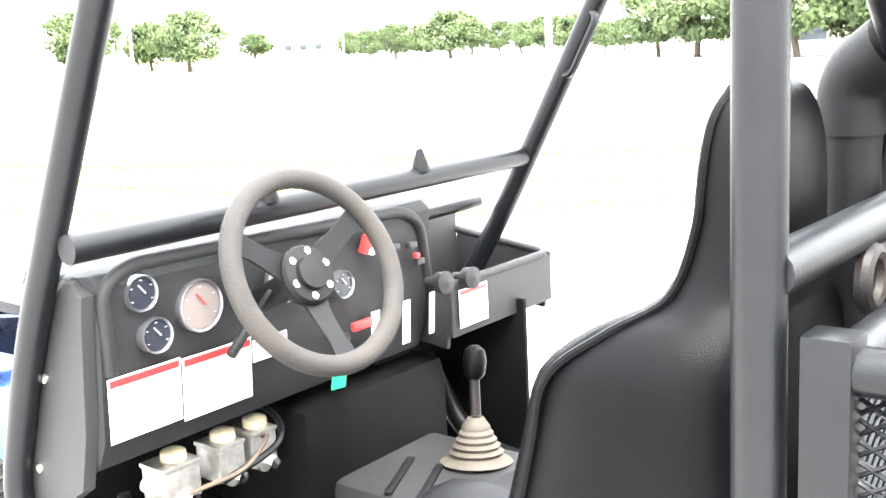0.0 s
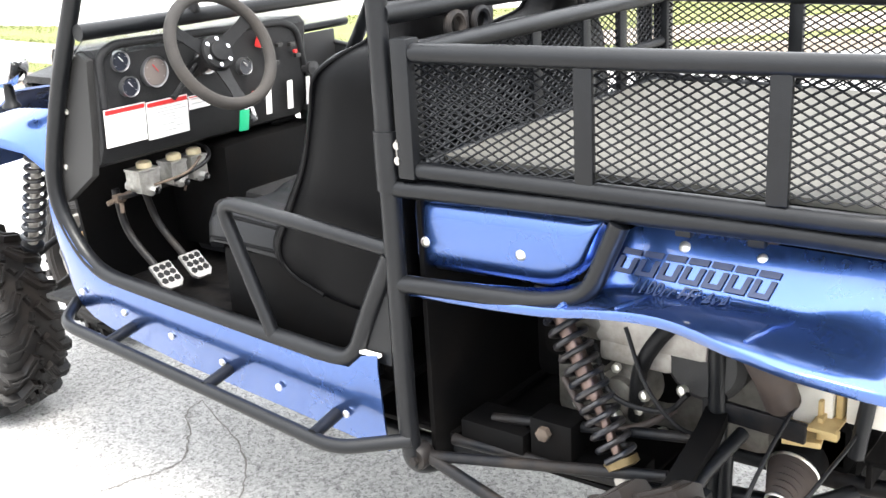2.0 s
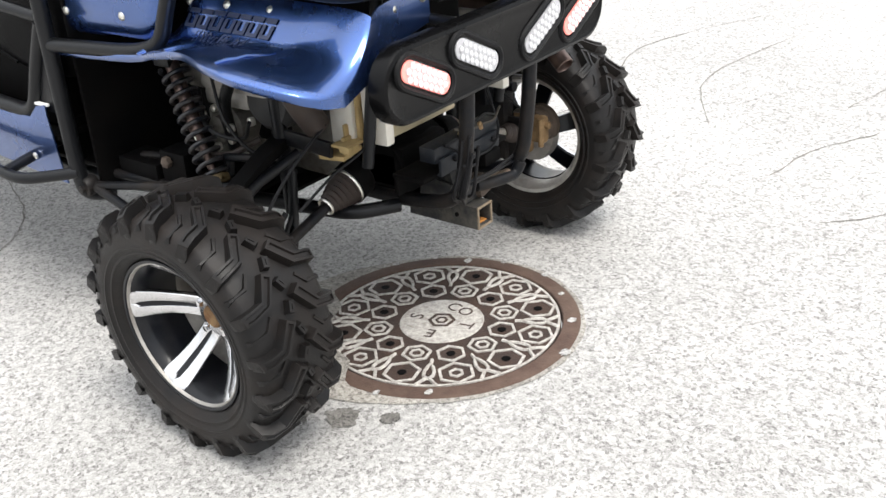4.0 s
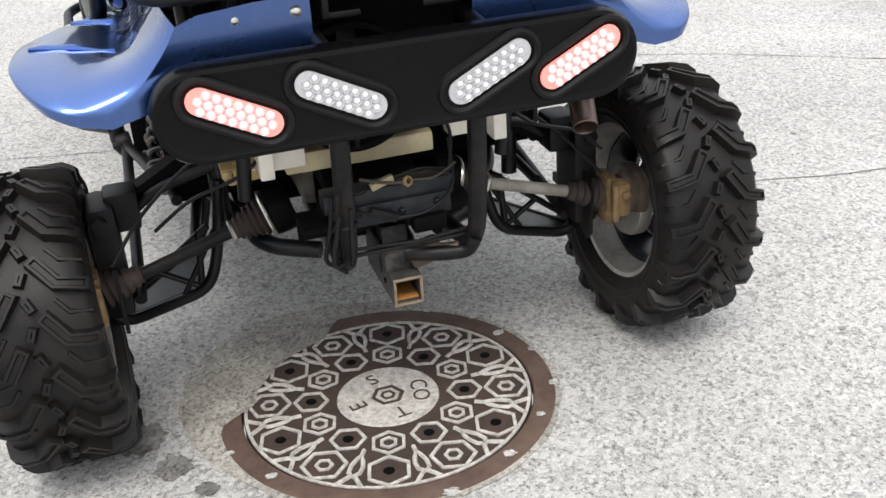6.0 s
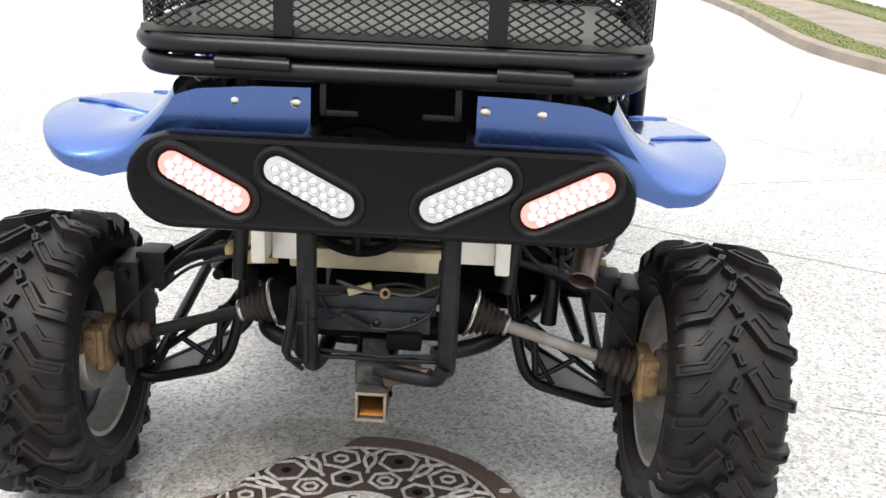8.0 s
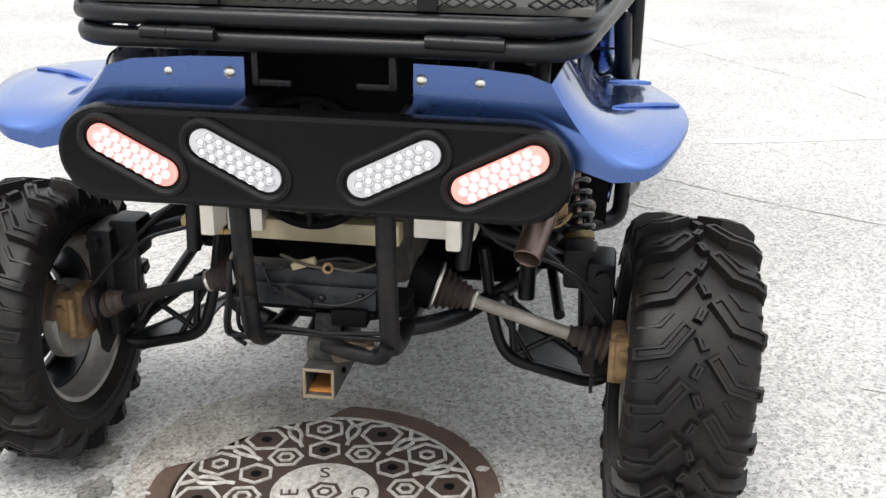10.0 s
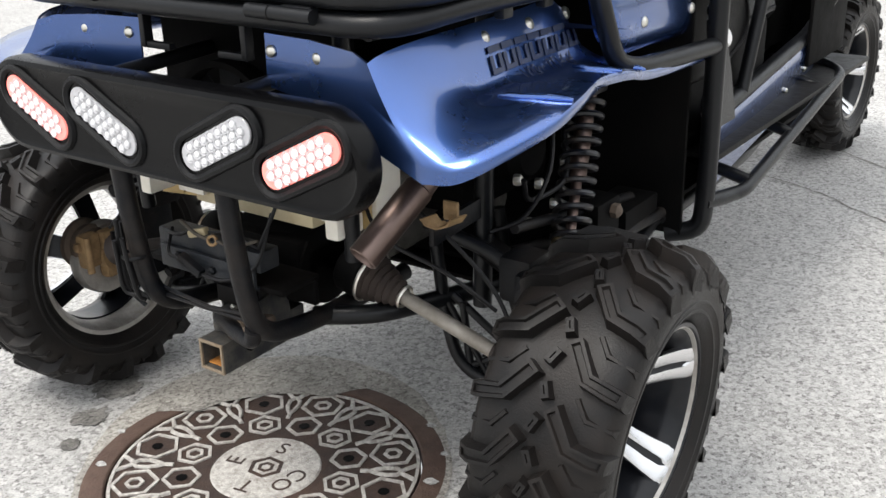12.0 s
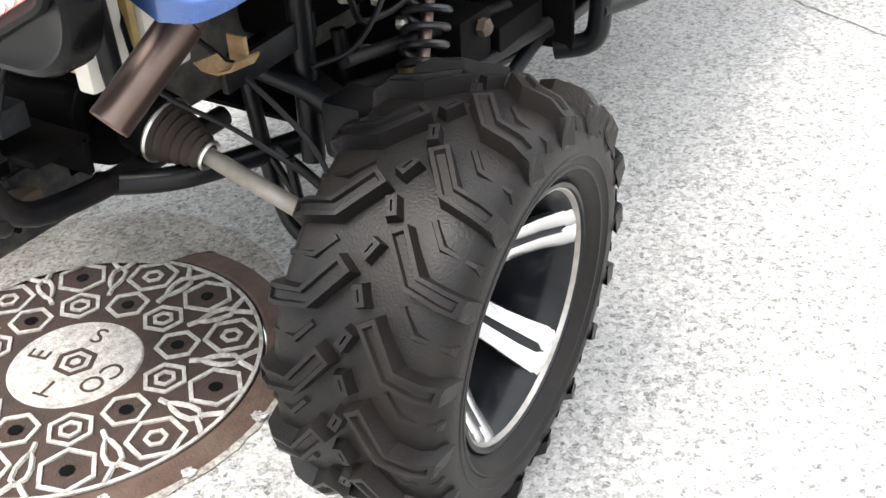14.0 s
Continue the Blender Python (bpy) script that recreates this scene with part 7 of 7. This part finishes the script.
for s in (-1, 1):
    rows = []
    for y, x0, z0, x1, z1 in ((1.70, 0.44, 1.07, 0.49, 0.90), (1.80, 0.44, 1.07, 0.525, 0.985), (1.95, 0.43, 1.06, 0.565, 1.015), (2.15, 0.40, 1.02, 0.575, 0.99), (2.30, 0.36, 0.96, 0.54, 0.92)):
        rows.append([(s * x0, y, z0), (s * (x0 * 0.6 + x1 * 0.4), y, z0 * 0.7 + z1 * 0.3), (s * x1, y, z1), (s * (x1 + 0.004), y, z1 - 0.025)])
    part("front_wing", sheet(rows, 0.004 * -s), BLUE, car, "blue front wing")
    drop = 0.13 if s > 0 else 0.0
    lampm = along((s * 0.52, 1.83, 1.205 - drop), (s * 0.53, 1.96, 1.20 - drop))
    hl = part("headlamp", lathe([(0.0, -0.06), (0.03, -0.055), (0.055, -0.03), (0.064, 0.0), (0.066, 0.02), (0.060, 0.026), (0.0, 0.028)], 28, lampm), CHROME, car, "chrome bowl headlamp on a stalk")
    part("lamp_stalk", lathe([(0.026, 0), (0.024, 0.008), (0.016, 0.018), (0.014, 0.06), (0.018, 0.07)], 14, Matrix.Translation((s * 0.515, 1.84, 1.085 - drop))), BLACK, hl)
    a, b = Vector((s * 0.31 - 0.03, 2.04, 0.92)), Vector((s * 0.30 - 0.03, 2.20, 0.54))
    fsck = part("front_shock", rod(a, b, 0.016, 12), ALLOY_DULL, car, "front coil-over shock absorber")
    d = (b - a).normalized()
    u = d.cross(Vector((0, 1, 0))).normalized()
    w = d.cross(u)
    part("spring", tube([a.lerp(b, 0.05 + 0.8 * i / 140) + (u * math.cos(2 * math.pi * 9 * i / 140) + w * math.sin(2 * math.pi * 9 * i / 140)) * 0.032 for i in range(141)], 0.0075, 8), SPRING, fsck)
    part("spring_collar", lathe([(0.028, 0), (0.036, 0.003), (0.036, 0.018), (0.026, 0.022)], 16, along(a.lerp(b, 0.87), b)), GREYBLACK, fsck)
    part("front_arm", join(rod((s * 0.12 - 0.02, 2.25, 0.42), (s * 0.215 - 0.110, 2.36 + 0.18 * (s > 0), 0.30), 0.014), rod((s * 0.12 - 0.02, 2.50, 0.42), (s * 0.215 - 0.110, 2.36 + 0.18 * (s > 0), 0.30), 0.014), rod((s * 0.13 - 0.02, 2.28, 0.56), (s * 0.215 - 0.110, 2.36 + 0.18 * (s > 0), 0.44), 0.012), rod((s * 0.13 - 0.02, 2.48, 0.56), (s * 0.215 - 0.110, 2.36 + 0.18 * (s > 0), 0.44), 0.012)), GREYBLACK, car)
    part("front_knuckle", box((s * 0.215 - 0.110, 2.36 + 0.18 * (s > 0), 0.36), (0.05, 0.08, 0.18), 0.012), RUST, car)
part("front_frame", join(tube([(-0.40, 1.72, 0.46), (-0.16, 2.30, 0.50), (0.12, 2.30, 0.50), (0.36, 1.72, 0.46)], 0.018, 12, 0.06), tube([(-0.40, 1.74, 1.0), (-0.32, 2.30, 0.90), (0.32, 2.30, 0.90), (0.40, 1.74, 1.0)], 0.016, 12, 0.06)), BLACK, car)


# ---- beyond ----
def tree(label, height, spread, seed):
    rnd = random.Random(seed)
    t = thing("tree", label, "tree", group="distant trees")
    trunk = tube(smooth_line([(0, 0, 0), (0.05 * spread * rnd.uniform(-1, 1), 0.1, height * 0.2), (0.1 * rnd.uniform(-1, 1), 0, height * 0.45), (0, 0, height * 0.8)], 3), [0.30, 0.28, 0.26, 0.24, 0.22, 0.2, 0.16, 0.12, 0.08, 0.05], 8)
    limbs = []
    for k in range(7):
        a = 2 * math.pi * k / 7 + rnd.uniform(-0.3, 0.3)
        z0 = height * rnd.uniform(0.22, 0.45)
        r = spread * rnd.uniform(0.4, 0.75)
        limbs.append(tube([(0, 0, z0), (r * 0.5 * math.cos(a), r * 0.5 * math.sin(a), z0 + height * 0.14), (r * math.cos(a), r * math.sin(a), z0 + height * rnd.uniform(0.2, 0.4))], [0.13, 0.09, 0.04], 6))
    part("trunk", join(trunk, *limbs), BARK, t)
    vs, fs = [], []
    clumps = []
    for k in range(54):
        a, rr, h = rnd.uniform(0, 6.28), math.sqrt(rnd.random()), rnd.uniform(0.30, 1.0)
        prof = math.sin(math.pi * min(1, max(0.02, (h - 0.22) / 0.80))) ** 0.55
        clumps.append((spread * rr * prof * math.cos(a), spread * rr * prof * math.sin(a), height * h * 0.97, rnd.uniform(0.6, 1.25) * spread * 0.25))
    for cx, cy, cz, cr in clumps:
        for _ in range(120):
            d = Vector((rnd.gauss(0, 1), rnd.gauss(0, 1), rnd.gauss(0, 0.75))).normalized() * cr * rnd.uniform(0.55, 1.1)
            p = Vector((cx, cy, cz)) + d
            s = rnd.uniform(0.17, 0.34)
            q = Euler((rnd.uniform(0, 6), rnd.uniform(0, 6), rnd.uniform(0, 6))).to_matrix()
            o = len(vs)
            vs += [tuple(p + q @ Vector(c)) for c in ((-s, 0, 0), (0, -s * 0.55, 0.04), (s, 0, 0), (0, s * 0.55, 0.04))]
            fs.append((o, o + 1, o + 2, o + 3))
    part("crown", (vs, fs), LEAF, t, "", 180)
    return t


kinds = [tree("broad green shade tree beyond the parking lot", 8.2, 4.6, 1), tree("broad green shade tree beyond the parking lot", 7.4, 4.2, 2), tree("broad green shade tree beyond the parking lot", 6.6, 3.9, 3)]


def polar(bearing, dist):
    """Bearing in degrees from straight ahead of the vehicle to its right."""
    return dist * math.sin(radians(bearing)) - 1.86, dist * math.cos(radians(bearing)) - 0.39


# bearing, distance, kind, height, breadth
TREES = [(26.5, 110, 2, 5.0, 1.0), (22.5, 105, 1, 5.2, 1.0), (33.5, 98, 0, 5.5, 1.0), (36.8, 112, 2, 4.6, 0.9), (38.7, 95, 1, 4.9, 1.1), (42.0, 190, 2, 4.2, 1.25),
         (46.9, 118, 0, 3.0, 0.9), (48.0, 112, 1, 2.9, 1.0), (49.3, 104, 2, 3.2, 1.1), (50.7, 106, 0, 3.1, 1.0), (52.2, 92, 1, 3.8, 1.25), (53.3, 108, 2, 3.2, 1.1), (54.8, 95, 0, 2.9, 1.0), (55.9, 100, 2, 2.8, 1.0), (57.3, 88, 1, 3.0, 1.1), (58.8, 84, 2, 2.9, 1.0), (60.2, 82, 0, 2.3, 1.1), (61.2, 88, 1, 2.4, 1.0),
         (62.9, 64, 0, 3.9, 1.0), (64.8, 60, 1, 4.3, 1.15), (67.2, 60, 2, 4.0, 1.1), (69.6, 52, 0, 4.3, 1.1), (72.2, 54, 1, 4.4, 1.1), (74.8, 50, 2, 4.6, 1.2), (78.0, 52, 0, 4.6, 1.1), (82.0, 50, 1, 4.8, 1.1), (86.0, 52, 2, 4.8, 1.1), (90.0, 54, 0, 4.8, 1.1), (94.0, 55, 1, 4.8, 1.1)]
used = set()
for b, d, k, h, wide in TREES:
    x, y = polar(b, d)
    m = Matrix.Translation((x, y, 0.0)) @ Matrix.Rotation(b * 1.7, 4, "Z")
    if k not in used:
        used.add(k)
        t = kinds[k]
        t.matrix_world = m
    else:
        t = copy_thing(kinds[k], m)
    sc = h / (8.2, 7.4, 6.6)[k]
    t.scale = (sc * wide, sc * wide, sc)


def lamp_post(b, d, h):
    x, y = polar(b, d)
    p = thing("street_lamp", "tall grey parking lot lamp post on a concrete base", "lamp post", (x, y, 0), "parking lot lamps")
    part("pole", lathe([(0.11, 0.7), (0.07, h), (0.0, h + 0.02)], 12), POLE, p)
    part("base", lathe([(0.34, 0.0), (0.32, 0.72), (0.10, 0.76)], 16), KERB, p, "round tan concrete base")
    part("lamp_head", box((0, 0, h), (0.9, 0.35, 0.16), 0.03), POLE, p)


lamp_post(35.9, 84, 7.0)
lamp_post(57.15, 33, 8.5)
lamp_post(63.2, 70, 7.0)
lamp_post(46.6, 110, 7.0)


def parked_car(b, d, paint, turn, label):
    x, y = polar(b, d)
    c = thing("parked_car", label, "car", group="far parked cars")
    prof = [(-2.2, 0.35), (-2.2, 0.80), (-1.9, 0.92), (-1.1, 0.98), (-0.5, 1.42), (0.8, 1.44), (1.5, 1.0), (2.1, 0.92), (2.2, 0.7), (2.2, 0.35)]
    part("body", xf(prism(prof, 1.7, None, 0.05), Matrix(((1, 0, 0, 0), (0, 0, -1, 0.85), (0, 1, 0, 0), (0, 0, 0, 1)))), paint, c)
    part("windows", xf(prism([(-1.0, 0.98), (-0.5, 1.36), (0.75, 1.38), (1.3, 1.0)], 1.74), Matrix(((1, 0, 0, 0), (0, 0, -1, 0.87), (0, 1, 0, 0), (0, 0, 0, 1)))), GLASSDARK, c)
    for wx in (-1.4, 1.4):
        for wy in (-0.78, 0.78):
            part("wheel", lathe([(0.32, -0.1), (0.33, 0), (0.32, 0.1)], 20, Matrix.Translation((wx, wy, 0.32)) @ Matrix.Rotation(radians(90), 4, "X")), RUBBER, c)
    c.matrix_world = pose(x, y, 0.02, 0, 0, turn)


parked_car(68.6, 66, REDCAR, 12, "red saloon car parked under the far trees")
parked_car(51.6, 150, mat("dark_car_paint", (0.03, 0.03, 0.035), 0.3, coat=0.6), 140, "dark car parked across the lot")
parked_car(58.0, 120, WHITECAR, 120, "white car parked across the lot")


def building(b, d, w, dep, h, turn, label):
    x, y = polar(b, d)
    t = thing("building", label, "building", group="far buildings")
    part("wall", box((0, 0, h / 2), (w, dep, h), 0.05), WALLPALE, t)
    part("roof", join(box((0, 0, h + 0.2), (w + 0.8, dep + 0.8, 0.45), 0.08)), ROOFGREY, t)
    for k in range(int(w // 6)):
        win = part("window", box((-w / 2 + 2.4 + 4 * k, -dep / 2 - 0.03, h * 0.5), (1.8, 0.12, 1.5), 0.02), GLASSDARK, t)
        part("window_head", box((-w / 2 + 2.4 + 4 * k, -dep / 2 - 0.08, h * 0.5 + 0.78), (2.0, 0.14, 0.1), 0.01), POLE, win)
        part("window_sill", box((-w / 2 + 2.4 + 4 * k, -dep / 2 - 0.08, h * 0.5 - 0.78), (2.0, 0.2, 0.1), 0.01), POLE, win)
    t.matrix_world = pose(x, y, 0, 0, 0, turn)


building(45.2, 300, 20, 12, 3.4, -44, "low pale building beyond the trees")
building(73.5, 66, 12, 8, 2.6, -73, "low white building behind the trees")
building(82.0, 68, 9, 8, 2.6, -82, "low white building behind the trees")
